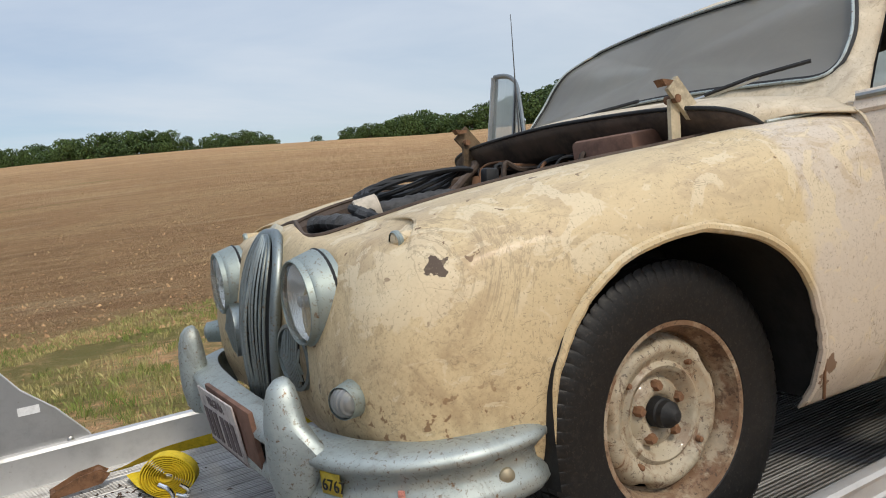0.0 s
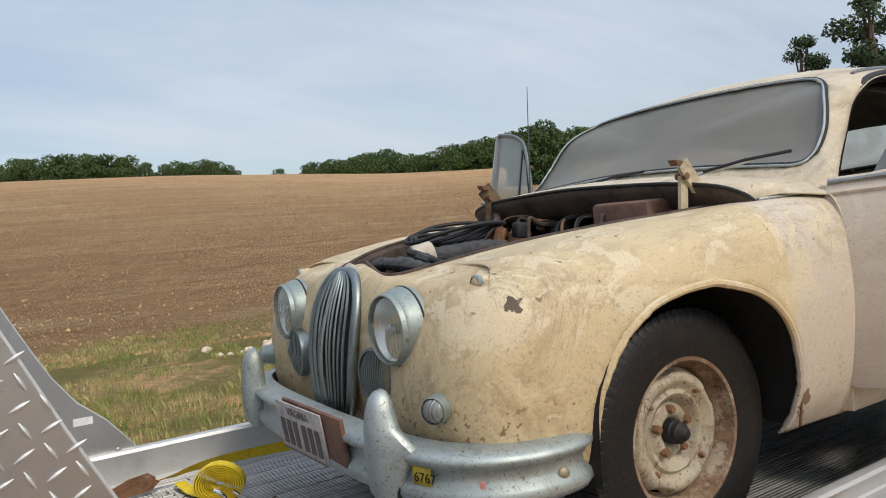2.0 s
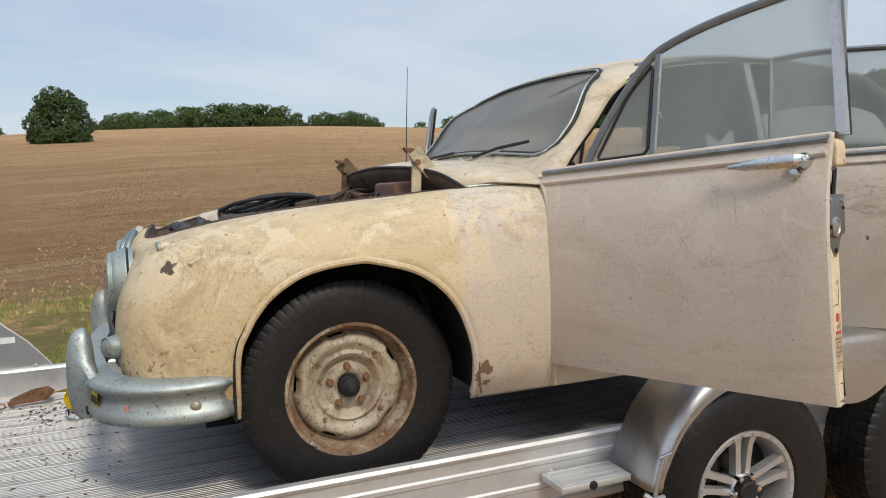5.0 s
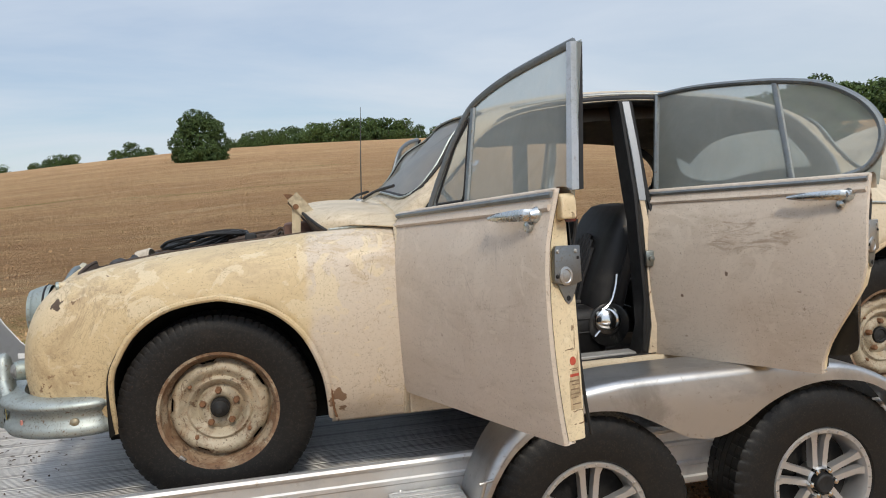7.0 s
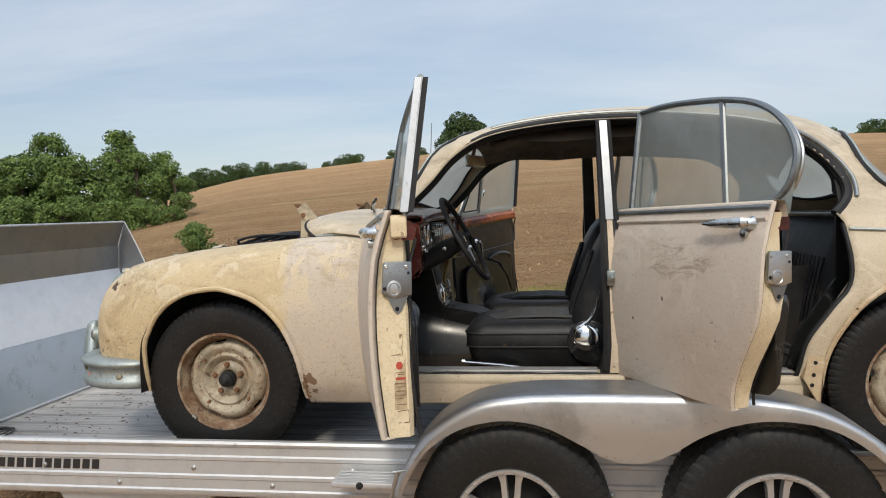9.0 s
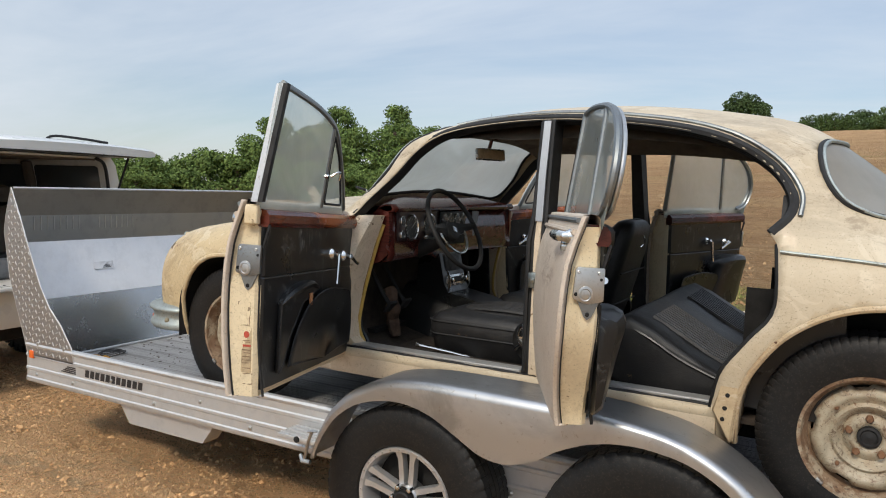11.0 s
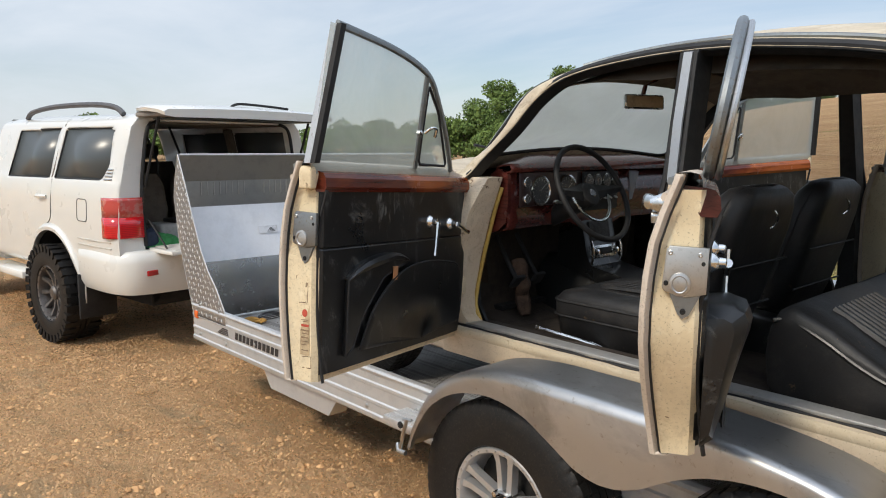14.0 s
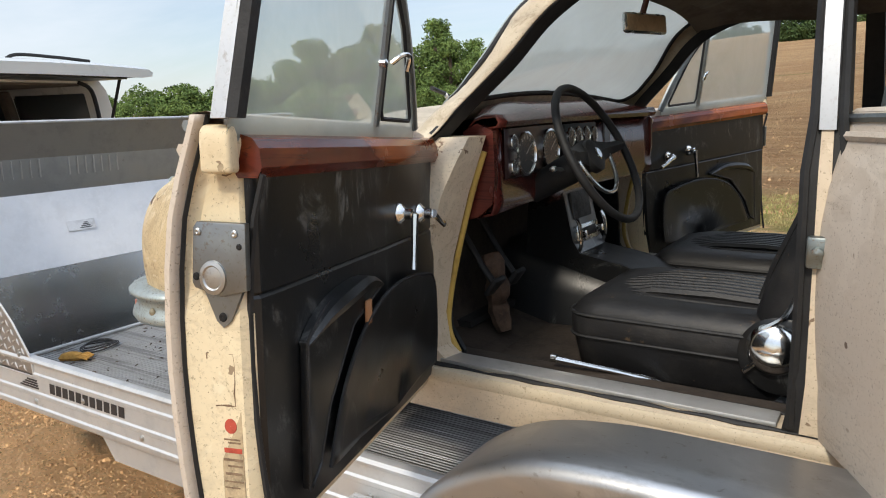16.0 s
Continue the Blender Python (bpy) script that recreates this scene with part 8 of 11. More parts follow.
def grille():
    """A tall oval grille of curved vertical slats, bent and gapped, in a chrome surround."""
    def front(z):
        return -0.668 + 0.072 * (max(0.0, z - 1.05) / 0.37) ** 2.4

    zs = [0.955 + 0.462 * (1 - (1 - k / 18) ** 1.6) for k in range(19)]

    def halfw(z):
        t = (z - 0.955) / 0.462
        return 0.022 + 0.122 * math.sqrt(max(0.0, 1 - abs((t - 0.66) / 0.70) ** 2.4 if t < 0.66 else 1 - abs((t - 0.66) / 0.342) ** 2.3))

    left = [Vector((front(z) + 0.02, -halfw(z), z)) for z in zs]
    loop = left + [Vector((p.x, -p.y, p.z)) for p in reversed(left)]
    bm = bmesh.new()
    tube(bm, [p + Vector((-0.024, 0, 0)) for p in loop], 0.015, 10, True)
    g = cpart("radiator_grille", bm, M_GRILLE, "tall chrome grille with bent slats", 50)
    bm = bmesh.new()
    rings = [[Vector((p.x - 0.030, p.y, p.z)), Vector((p.x - 0.034, 0, p.z)), Vector((p.x - 0.030, -p.y, p.z))] for p in left]
    loft(bm, rings)
    part("dark_back", bm, M_DARK, g)
    rng = random.Random(5)
    n = 12
    for k in range(n):
        u = -0.80 + 1.60 * k / (n - 1)
        sway = rng.uniform(-0.10, 0.10)
        pts = []
        for i, z in enumerate(zs):
            t = i / (len(zs) - 1)
            w = halfw(z)
            pts.append(Vector((front(z) - 0.016 - 0.006 * math.cos(u * 1.4) - 0.022 * (1 - u * u) * 0.6 * math.sin(math.pi * t), w * (u + sway * math.sin(math.pi * t) * (1 - abs(u))), z)))
        bm = bmesh.new()
        tube(bm, spline(pts, 2), 0.0042, 6)
        part("slat", bm, M_GRILLE, g)
    bm = bmesh.new()
    tube(bm, spline([(front(z) - 0.016 - 0.022 * math.sin(math.pi * (z - 0.955) / 0.462), 0, z) for z in zs], 2), 0.008, 8)
    part("centre_bar", bm, M_GRILLE, g)
    bm = bmesh.new()
    c = Vector((front(1.415) + 0.005, 0, 1.420))
    lathe(bm, [(-0.012, 0.026), (0.006, 0.024), (0.010, 0.016), (0.010, 0)], c, (-0.8, 0, 0.6), 20)
    part("badge", bm, plain("faded_badge", (0.45, 0.42, 0.33), 0.5), g, "round faded badge without lettering")
    # number plate hung below, its number shown as plain bars
    bm = bmesh.new()
    box(bm, -0.006, 0.006, -0.19, 0.19, -0.068, 0.072, 0.003, pose(-0.785, -0.11, 0.990, 0, -6, 2))
    pl = cpart("plate_holder", bm, M_BROWNBOX, "rusty brown plate holder")
    bm = bmesh.new()
    box(bm, -0.0025, 0.0025, -0.15, 0.15, -0.072, 0.078, 0.002, pose(-0.800, -0.05, 0.980, 0, -8, 3))
    pp = part("number_plate", bm, plain("bleached_plate", (0.48, 0.43, 0.40), 0.6, 0, 0.4, 30), pl, "bleached number plate with plain bars")
    ink = plain("plate_ink", (0.12, 0.09, 0.09), 0.7)
    for k in range(6):
        bm = bmesh.new()
        y = -0.125 + 0.042 * k + (0.014 if k > 2 else 0)
        box(bm, -0.0045, -0.002, y, y + 0.027, -0.05, 0.028, 0, pose(-0.800, -0.05, 0.980, 0, -8, 3))
        part("plate_bar", bm, ink, pp)
    bm = bmesh.new()
    box(bm, -0.0035, -0.001, -0.146, 0.146, -0.068, -0.064, 0, pose(-0.800, -0.05, 0.980, 0, -8, 3))
    part("plate_rim", bm, ink, pp)
    lettering("state_name", "VIRGINIA", 0.034, ink, pp, pose(-0.800, -0.05, 0.980, 0, -8, 3) @ Matrix(((0, 0, -1, -0.0032), (-1, 0, 0, 0.0), (0, 1, 0, 0.043), (0, 0, 0, 1))))


grille()


# ---------------------------------------------------------------- engine bay
def bay():
    # rusty lip round the bonnet opening
    inner = [ring[-1] for ring in NOSE]
    bm = bmesh.new()
    tube(bm, [p + Vector((0, 0, 0.001)) for p in inner], 0.0065, 6)
    cpart("bonnet_lip", bm, M_BAY, "grimy lip round the open bonnet bay")
    bm = bmesh.new()
    loft(bm, [[p, p + Vector((0.012, -0.02 * max(-1, min(1, p.y * 5)), -0.015)), p + Vector((0.02, -0.03 * max(-1, min(1, p.y * 5)), -0.10)), Vector((max(p.x, -0.52), p.y * 0.86, 1.10))] for p in inner])
    cpart("bay_side", bm, M_BAY, "grimy inner wings of the engine bay")
    bm = bmesh.new()
    box(bm, -0.55, 0.66, -0.47, 0.47, 0.98, 1.0)
    cpart("bay_floor", bm, M_DARK)
    bm = bmesh.new()
    loft(bm, [[Vector((x, y, z)) for y in (-0.70, -0.5, -0.3, -0.1, 0.1, 0.3, 0.5, 0.70)] for x, z in ((0.55, 0.98), (0.56, 1.25), (0.53, 1.45), (0.50, 1.535))])
    cpart("firewall", bm, M_BAY, "brown grimy firewall")
    # heater box and plenum
    bm = bmesh.new()
    box(bm, 0.34, 0.52, -0.42, -0.17, 1.40, 1.545, 0.015, pose(0, 0, 0, 0, -3, 0))
    cpart("heater_box", bm, M_BROWNBOX, "brown painted heater box")
    bm = bmesh.new()
    box(bm, 0.30, 0.345, -0.34, -0.26, 1.42, 1.46, 0.01)
    cpart("heater_flap", bm, M_BLACK)
    # engine: cam covers, block, air trunk
    for s in (-1, 1):
        bm = bmesh.new()
        rings = []
        for x in (-0.40, -0.37, 0.18, 0.22):
            k = 0.6 if x in (-0.40, 0.22) else 1.0
            rings.append([Vector((x, s * 0.11 + 0.055 * k * math.cos(a), 1.30 + 0.05 * k * math.sin(a))) for a in (2 * math.pi * q / 14 for q in range(14))])
        loft(bm, rings, True, False, True)
        cpart("cam_cover", bm, M_STEEL, "dull alloy cam cover")
    bm = bmesh.new()
    box(bm, -0.40, 0.30, -0.16, 0.16, 1.0, 1.28, 0.03)
    cpart("engine_block", bm, M_BAY)
    # radiator and its fat hose
    bm = bmesh.new()
    box(bm, -0.50, -0.45, -0.26, 0.26, 1.0, 1.395, 0.02)
    cpart("radiator", bm, M_BLACK, "black radiator behind the grille")
    bm = bmesh.new()
    pts = spline([(-0.40, -0.22, 1.385), (-0.42, -0.15, 1.412), (-0.44, -0.04, 1.424), (-0.45, 0.06, 1.422), (-0.42, 0.14, 1.39)], 9)
    tube(bm, pts, [0.026 + 0.0035 * math.sin(k * 1.9) + 0.004 * math.sin(k * 0.5) for k in range(len(pts))], 12, flat=0.8)
    cpart("top_hose", bm, M_GREYRUB, "collapsed dusty black rubber hose")
    for dy, dz, r in ((0.0, 0.0, 0.017), (0.05, 0.012, 0.013), (-0.05, -0.004, 0.011)):
        bm = bmesh.new()
        pts = spline([(-0.33, -0.20 + dy, 1.39), (-0.37, -0.12 + dy, 1.428 + dz), (-0.36, -0.03 + dy, 1.442 + dz), (-0.29, 0.02 + dy, 1.436 + dz), (-0.22, -0.04 + dy, 1.420)], 7)
        tube(bm, pts, [r + 0.0015 * math.sin(k * 2.1) for k in range(len(pts))], 8)
        cpart("slack_hose", bm, M_BLACK if dy else M_GREYRUB, "slack perished hose lying in the engine bay")
    bm = bmesh.new()
    pts = spline([(-0.37, 0.02, 1.405), (-0.31, 0.0, 1.428), (-0.20, -0.03, 1.440), (-0.10, -0.04, 1.444), (-0.02, -0.03, 1.43)], 9)
    tube(bm, pts, [0.030 + 0.002 * math.sin(k * 2.3) for k in range(len(pts))], 12)
    cpart("air_trunk", bm, M_GREYRUB, "dusty grey air trunk")
    bm = bmesh.new()
    lathe(bm, [(-0.034, 0.036), (-0.030, 0.041), (0.030, 0.041), (0.034, 0.036)], (-0.330, -0.012, 1.440), (1, -0.3, 0.2), 20)
    cpart("hose_clamp", bm, plain("pale_tape", (0.50, 0.43, 0.34), 0.7, 0.0, 0.4, 25), "pale taped hose collar")
    rng = random.Random(12)
    for k in range(6):
        bm = bmesh.new()
        r = 0.10 + 0.018 * k
        pts = [(-0.10 + r * math.cos(a) + rng.uniform(-0.008, 0.008), 0.13 + r * 0.75 * math.sin(a), 1.478 + 0.014 * math.sin(2 * a + k) + 0.007 * k + 0.02 * math.cos(a)) for a in (2 * math.pi * q / 16 for q in range(16))]
        tube(bm, spline(pts, 2, True), 0.0075, 6, True)
        cpart("coiled_cable", bm, M_BLACK, "coiled black battery cable")
    bm = bmesh.new()
    box(bm, -0.125, -0.075, 0.02, 0.06, 1.465, 1.52, 0.01, pose(0, 0, 0, 0, 8, 0))
    cpart("cable_plug", bm, M_BLACK)
    for k in range(9):
        bm = bmesh.new()
        x0, y0 = rng.uniform(-0.2, 0.3), rng.uniform(-0.35, 0.4)
        pts = [(x0, y0, 1.32), (x0 + rng.uniform(-0.1, 0.1), y0 + rng.uniform(-0.1, 0.1), 1.43), (x0 + rng.uniform(0.05, 0.2), y0 + rng.uniform(-0.15, 0.15), 1.45), (x0 + 0.25, y0 + rng.uniform(-0.1, 0.1), 1.38), (0.52, y0 * 1.1, 1.42)]
        tube(bm, spline(pts, 5), rng.choice((0.006, 0.008, 0.011)), 6)
        cpart("bay_hose", bm, M_BLACK if k % 3 else M_RUST, "old hose in the engine bay")
    bm = bmesh.new()
    pts = [(0.10 + 0.13 * t, -0.12 - 0.03 * t + 0.016 * math.cos(t * 60), 1.44 + 0.016 * math.sin(t * 60)) for t in (q / 70 for q in range(71))]
    tube(bm, pts, 0.0035, 5)
    cpart("throttle_spring", bm, M_RUST_YEL, "rusty coil spring")
    for x, y, r, h, m_, nm in ((0.36, 0.10, 0.045, 0.12, M_BLACK, "fluid_reservoir"), (0.40, -0.52, 0.05, 0.10, M_STEEL, "brake_servo"), (0.33, 0.32, 0.05, 0.11, M_RUST, "washer_jar"), (0.05, -0.33, 0.035, 0.09, M_STEEL, "carburettor"), (0.20, -0.33, 0.035, 0.09, M_STEEL, "carburettor"), (-0.12, -0.34, 0.05, 0.08, M_BAY, "oil_filter")):
        bm = bmesh.new()
        lathe(bm, [(0, 0), (0, r), (h * 0.85, r), (h * 0.9, r * 0.8), (h, r * 0.75), (h, 0)], (x, y, 1.38), (0.1, 0.05, 1), 18)
        cpart(nm, bm, m_)
    # wiring, pipes and brackets against the firewall and along the far side
    for k in range(14):
        y0 = -0.30 + 0.058 * k
        x0 = rng.uniform(0.20, 0.34)
        bm = bmesh.new()
        tube(bm, spline([(x0, y0, 1.40), (x0 + 0.03, y0 + rng.uniform(-0.05, 0.05), 1.50 + rng.uniform(0, 0.03)), (x0 + 0.09, y0 + rng.uniform(-0.07, 0.07), 1.515 + rng.uniform(-0.02, 0.035)), (0.46, y0 + rng.uniform(-0.06, 0.06), 1.50)], 5), rng.choice((0.004, 0.006, 0.009)), 6)
        cpart("loom_wire", bm, (M_BLACK, M_BAY, M_RUST)[k % 3], "tangled old wiring and pipes")
    for x, y, z, w, m_ in ((0.30, 0.40, 1.46, 0.035, M_RUST), (0.10, 0.36, 1.445, 0.03, M_BAY), (0.40, 0.25, 1.50, 0.03, M_BAY), (0.24, 0.20, 1.45, 0.025, M_RUST), (-0.02, 0.26, 1.45, 0.025, M_STEEL)):
        bm = bmesh.new()
        box(bm, -w, w, -w * 0.7, w * 0.7, -w, w, w * 0.25, pose(x, y, z, 12, 18, 35))
        cpart("bay_bracket", bm, m_, "grimy bracket in the engine bay")
    bm = bmesh.new()
    tube(bm, spline([(0.12, 0.30, 1.455), (0.22, 0.36, 1.505), (0.30, 0.42, 1.535), (0.33, 0.47, 1.55)], 5), 0.014, 8)
    cpart("filler_pipe", bm, M_BAY, "brown pipe across the engine bay")
    # bonnet hinges left standing: the near one bare zinc-cream, the far one rust brown
    for s, mat, lab in ((-1, plain("chipped_cream_hinge", (0.50, 0.42, 0.29), 0.7, 0.0, 0.45, 18, 0.2), "bare bonnet hinge arm with flaking cream paint"), (1, plain("brown_hinge_rust", (0.13, 0.085, 0.045), 0.8, 0.0, 0.6, 18, 0.3), "rust-brown bonnet hinge arm")):
        o = Vector((0.30, s * 0.52, 1.50)) if s < 0 else Vector((0.305, 0.495, 1.505))
        bm = bmesh.new()

        def arm(a, b, w, t=0.006):
            d = (b - a).normalized()
            u = d.cross(Vector((0, 1, 0))).normalized()
            loft(bm, [[p + u * w + Vector((0, t, 0)), p - u * w + Vector((0, t, 0)), p - u * w - Vector((0, t, 0)), p + u * w - Vector((0, t, 0))] for p in (a, b)], True, False, True)

        arm(o + Vector((0.0, 0, -0.06)), o + Vector((0.015, 0, 0.125)), 0.016)
        arm(o + Vector((0.0, s * 0.012, 0.165)), o + Vector((0.10, s * 0.012, 0.045)), 0.024 if s < 0 else 0.034)
        arm(o + Vector((0.085, 0, 0.06)), o + Vector((0.125, 0, -0.05)), 0.014)
        h = cpart("bonnet_hinge", bm, mat, lab)
        for q in (Vector((0.012, 0, 0.125)), Vector((0.092, 0, 0.055))):
            bm = bmesh.new()
            lathe(bm, [(-0.02, 0.0), (-0.02, 0.011), (0.02, 0.011), (0.024, 0.0)], o + q, (0, 1, 0), 10)
            part("pivot_bolt", bm, M_RUST, h)
        bm = bmesh.new()
        prism(bm, [(0, 0), (0.034, 0.004), (0.036, 0.012), (-0.012, 0.018)], 0.03, Matrix.Translation(o + Vector((-0.02, -0.015, 0.158))) @ Matrix(((1, 0, 0, 0), (0, 0, 1, 0), (0, 1, 0, 0), (0, 0, 0, 1))))
        part("hinge_plate", bm, M_RUST, h)


bay()


def outside_small():
    bm = bmesh.new()
    tube(bm, [(0.665, 0.648, 1.53), (0.672, 0.648, 1.60)], [0.014, 0.008], 10)
    tube(bm, [(0.672, 0.648, 1.58), (0.685, 0.648, 1.86), (0.702, 0.648, 2.142)], [0.0038, 0.0028, 0.0014], 8)
    cpart("aerial", bm, plain("dull_rod", (0.10, 0.10, 0.10), 0.5, 0.6), "thin telescopic aerial on the far wing")
    for s, x in ((-1, 0.0), (1, 0.0)):
        # wipers: spindle, arm, blade parked low on the glass
        y0 = -0.30 if s < 0 else 0.28
        base = Vector((0.575, y0, 1.628))
        tip = Vector((0.690, y0 - 0.36, 1.668)) if s < 0 else Vector((0.655, y0 - 0.36, 1.660))
        bm = bmesh.new()
        tube(bm, spline([base, base.lerp(tip, 0.5) + Vector((-0.02, 0, 0.006)), tip.lerp(base, 0.35) + Vector((-0.018, 0, 0.012))], 5), 0.006, 6)
        lathe(bm, [(-0.02, 0.014), (0.012, 0.012), (0.02, 0.0)], base, (-0.6, 0, 0.8), 12)
        w = cpart("wiper", bm, M_STEEL, "windscreen wiper parked on the dusty glass")
        bm = bmesh.new()
        a, b = tip.lerp(base, 0.75) + Vector((-0.020, 0, 0.006)), tip + Vector((-0.020, 0, 0.014))
        tube(bm, [a, a.lerp(b, 0.5) + Vector((-0.003, 0, 0.006)), b], 0.006, 6)
        part("wiper_blade", bm, M_BLACK, w)
    # boot lid standing open, and the rear bumper
    bm = bmesh.new()
    hinge = Vector((3.08, 0, 1.63))
    rot = Matrix.Translation(hinge) @ Matrix.Rotation(radians(-50), 4, "Y") @ Matrix.Translation(-hinge)
    rings = []
    for k in range(12):
        x = 3.06 + 0.60 * k / 11
        row = section(x, 6)
        zc = lambda y: float(np.interp(abs(y), [p.y for p in reversed(row)], [p.z for p in reversed(row)]))
        rings.append([rot @ Vector((x, y, zc(y) + 0.006)) for y in [0.51 * (q - 8) / 8 for q in range(17)]])
    loft(bm, rings)
    solid(cpart("boot_lid", bm, M_ROOF, "open boot lid, dusty cream", 50), 0.02)
    bm = bmesh.new()
    box(bm, 3.08, 3.70, -0.52, 0.52, 0.98, 1.02)
    cpart("boot_floor", bm, M_DARK)
    bm = bmesh.new()
    line = spline([(3.45, -0.80, 1.0), (3.70, -0.74, 1.0), (3.84, -0.55, 1.0), (3.88, 0, 1.0), (3.84, 0.55, 1.0), (3.70, 0.74, 1.0), (3.45, 0.80, 1.0)], 6)
    tube(bm, line, 0.05, 12, flat=1.2)
    cpart("rear_bumper", bm, M_CHROME_OLD, "pitted chrome rear bumper")
    bm = bmesh.new()
    ys = [-0.56 + 1.12 * k / 10 for k in range(11)]
    loft(bm, [[Vector((3.78 - 0.02 * (abs(y) / 0.56) ** 4, y, z)) for z in (0.98, 1.05, 1.12, 1.19, 1.25)] for y in ys])
    cpart("tail_panel", bm, M_ROOF)


outside_small()

# ---------------------------------------------------------------- inside the car
def rounded(cx, cy, hx, hy, r, n=4):
    """Points of a rounded rectangle."""
    out = []
    for sx, sy, a0 in ((1, 1, 0), (-1, 1, 90), (-1, -1, 180), (1, -1, 270)):
        for k in range(n + 1):
            a = radians(a0 + 90 * k / n)
            out.append((cx + sx * (hx - r) + r * math.cos(a), cy + sy * (hy - r) + r * math.sin(a)))
    return out


def pad(bm, rows, m=None):
    """An upholstered pad from rows of (z, x centre, y centre, half x, half y, corner radius)."""
    rings = []
    for z, cx, cy, hx, hy, r in rows:
        rings.append([(m @ Vector((x, y, z))) if m is not None else Vector((x, y, z)) for x, y in rounded(cx, cy, hx, hy, r)])
    loft(bm, rings, True, False, True)


def front_seat(yc, lean, group):
    s = -1 if yc < 0 else 1
    bm = bmesh.new()
    pad(bm, [(0.955, 1.30, yc, 0.22, 0.22, 0.03), (0.965, 1.285, yc, 0.245, 0.235, 0.05), (1.05, 1.275, yc, 0.255, 0.245, 0.06), (1.055, 1.275, yc, 0.258, 0.248, 0.06), (1.105, 1.275, yc, 0.262, 0.252, 0.07), (1.135, 1.28, yc, 0.245, 0.238, 0.07), (1.150, 1.29, yc, 0.20, 0.20, 0.07), (1.152, 1.30, yc, 0.10, 0.10, 0.05)])
    seat = cpart("front_seat", bm, M_LEATHER, "front seat in cracked black leather with pleated centre", 60)
    bm = bmesh.new()
    for k in range(8):
        y = yc - 0.112 + 0.032 * k
        x0 = 1.10 + 0.05 * (abs(k - 3.5) / 3.5) ** 2
        tube(bm, [(x0, y, 1.142), (1.20, y, 1.156), (1.35, y, 1.160), (1.50, y, 1.154)], 0.014, 6, flat=0.8)
    part("seat_pleats", bm, M_LEATHER, seat, "pleated seat centre")
    bm = bmesh.new()
    pts = [(x, y, 1.108) for x, y in rounded(1.275, yc, 0.262, 0.252, 0.07)]
    tube(bm, pts, 0.005, 6, True)
    pts = [(x, y, 1.052) for x, y in rounded(1.275, yc, 0.26, 0.25, 0.06)]
    tube(bm, pts, 0.004, 6, True)
    tube(bm, spline([(1.52, yc - 0.150, 1.146), (1.30, yc - 0.158, 1.150), (1.16, yc - 0.130, 1.146), (1.085, yc, 1.138), (1.16, yc + 0.130, 1.146), (1.30, yc + 0.158, 1.150), (1.52, yc + 0.150, 1.146)], 5), 0.006, 6)
    part("seat_piping", bm, M_BLACK, seat)
    # back
    m = Matrix.Translation((1.515, yc, 1.07)) @ Matrix.Rotation(radians(lean), 4, "Y")
    bm = bmesh.new()
    pad(bm, [(-0.03, 0.0, 0, 0.055, 0.20, 0.04), (0.0, 0.0, 0, 0.075, 0.225, 0.06), (0.10, 0.0, 0, 0.082, 0.238, 0.07), (0.25, 0.0, 0, 0.078, 0.240, 0.07), (0.38, 0.002, 0, 0.070, 0.235, 0.065), (0.45, 0.006, 0, 0.060, 0.215, 0.058), (0.495, 0.012, 0, 0.046, 0.185, 0.045), (0.515, 0.016, 0, 0.024, 0.13, 0.022)], m)
    b = part("backrest", bm, M_LEATHER, seat, "black leather backrest", 60)
    bm = bmesh.new()
    for k in range(7):
        y = -0.096 + 0.032 * k
        top = 0.36 - 0.06 * (abs(k - 3) / 3) ** 2
        tube(bm, [m @ Vector((-0.080, y, 0.03)), m @ Vector((-0.087, y, 0.15)), m @ Vector((-0.081, y, top))], 0.014, 6, flat=0.8)
    part("back_pleats", bm, M_LEATHER, b)
    bm = bmesh.new()
    tube(bm, [m @ Vector((0.088, -0.232 + 0.464 * t, 0.27)) for t in (0, 0.5, 1)], 0.004, 6)
    tube(bm, [m @ Vector((0.088, -0.232 + 0.464 * t, 0.10)) for t in (0, 0.5, 1)], 0.004, 6)
    arch = [m @ Vector((0.006, y, z)) for y, z in ((-0.238, 0.10), (-0.240, 0.25), (-0.233, 0.38), (-0.205, 0.46), (-0.14, 0.507), (0, 0.517), (0.14, 0.507), (0.205, 0.46), (0.233, 0.38), (0.240, 0.25), (0.238, 0.10))]
    tube(bm, spline(arch, 3), 0.005, 6)
    part("back_piping", bm, M_BLACK, b)
    bm = bmesh.new()
    tube(bm, spline([m @ Vector((0.070, 0.0, 0.455)), m @ Vector((0.084, 0.006, 0.44)), m @ Vector((0.088, 0.010, 0.415)), m @ Vector((0.080, 0.004, 0.395))], 4), 0.004, 6)
    part("coat_hook", bm, M_BRIGHT, b)
    # chromed recliner dome and lever
    bm = bmesh.new()
    lathe(bm, [(0.0, 0.060), (0.010, 0.056), (0.022, 0.042), (0.029, 0.022), (0.031, 0.0)], (1.515, yc + s * 0.262, 1.092), (0, s, 0), 28)
    part("recliner_dome", bm, M_BRIGHT, seat, "bright chromed recliner dome")
    bm = bmesh.new()
    tube(bm, spline([(1.49, yc + s * 0.272, 1.14), (1.53, yc + s * 0.268, 1.17), (1.555, yc + s * 0.262, 1.23), (1.565, yc + s * 0.258, 1.28)], 5), 0.006, 6)
    tube(bm, [(1.455, yc + s * 0.268, 1.035), (1.485, yc + s * 0.270, 1.065)], 0.007, 8)
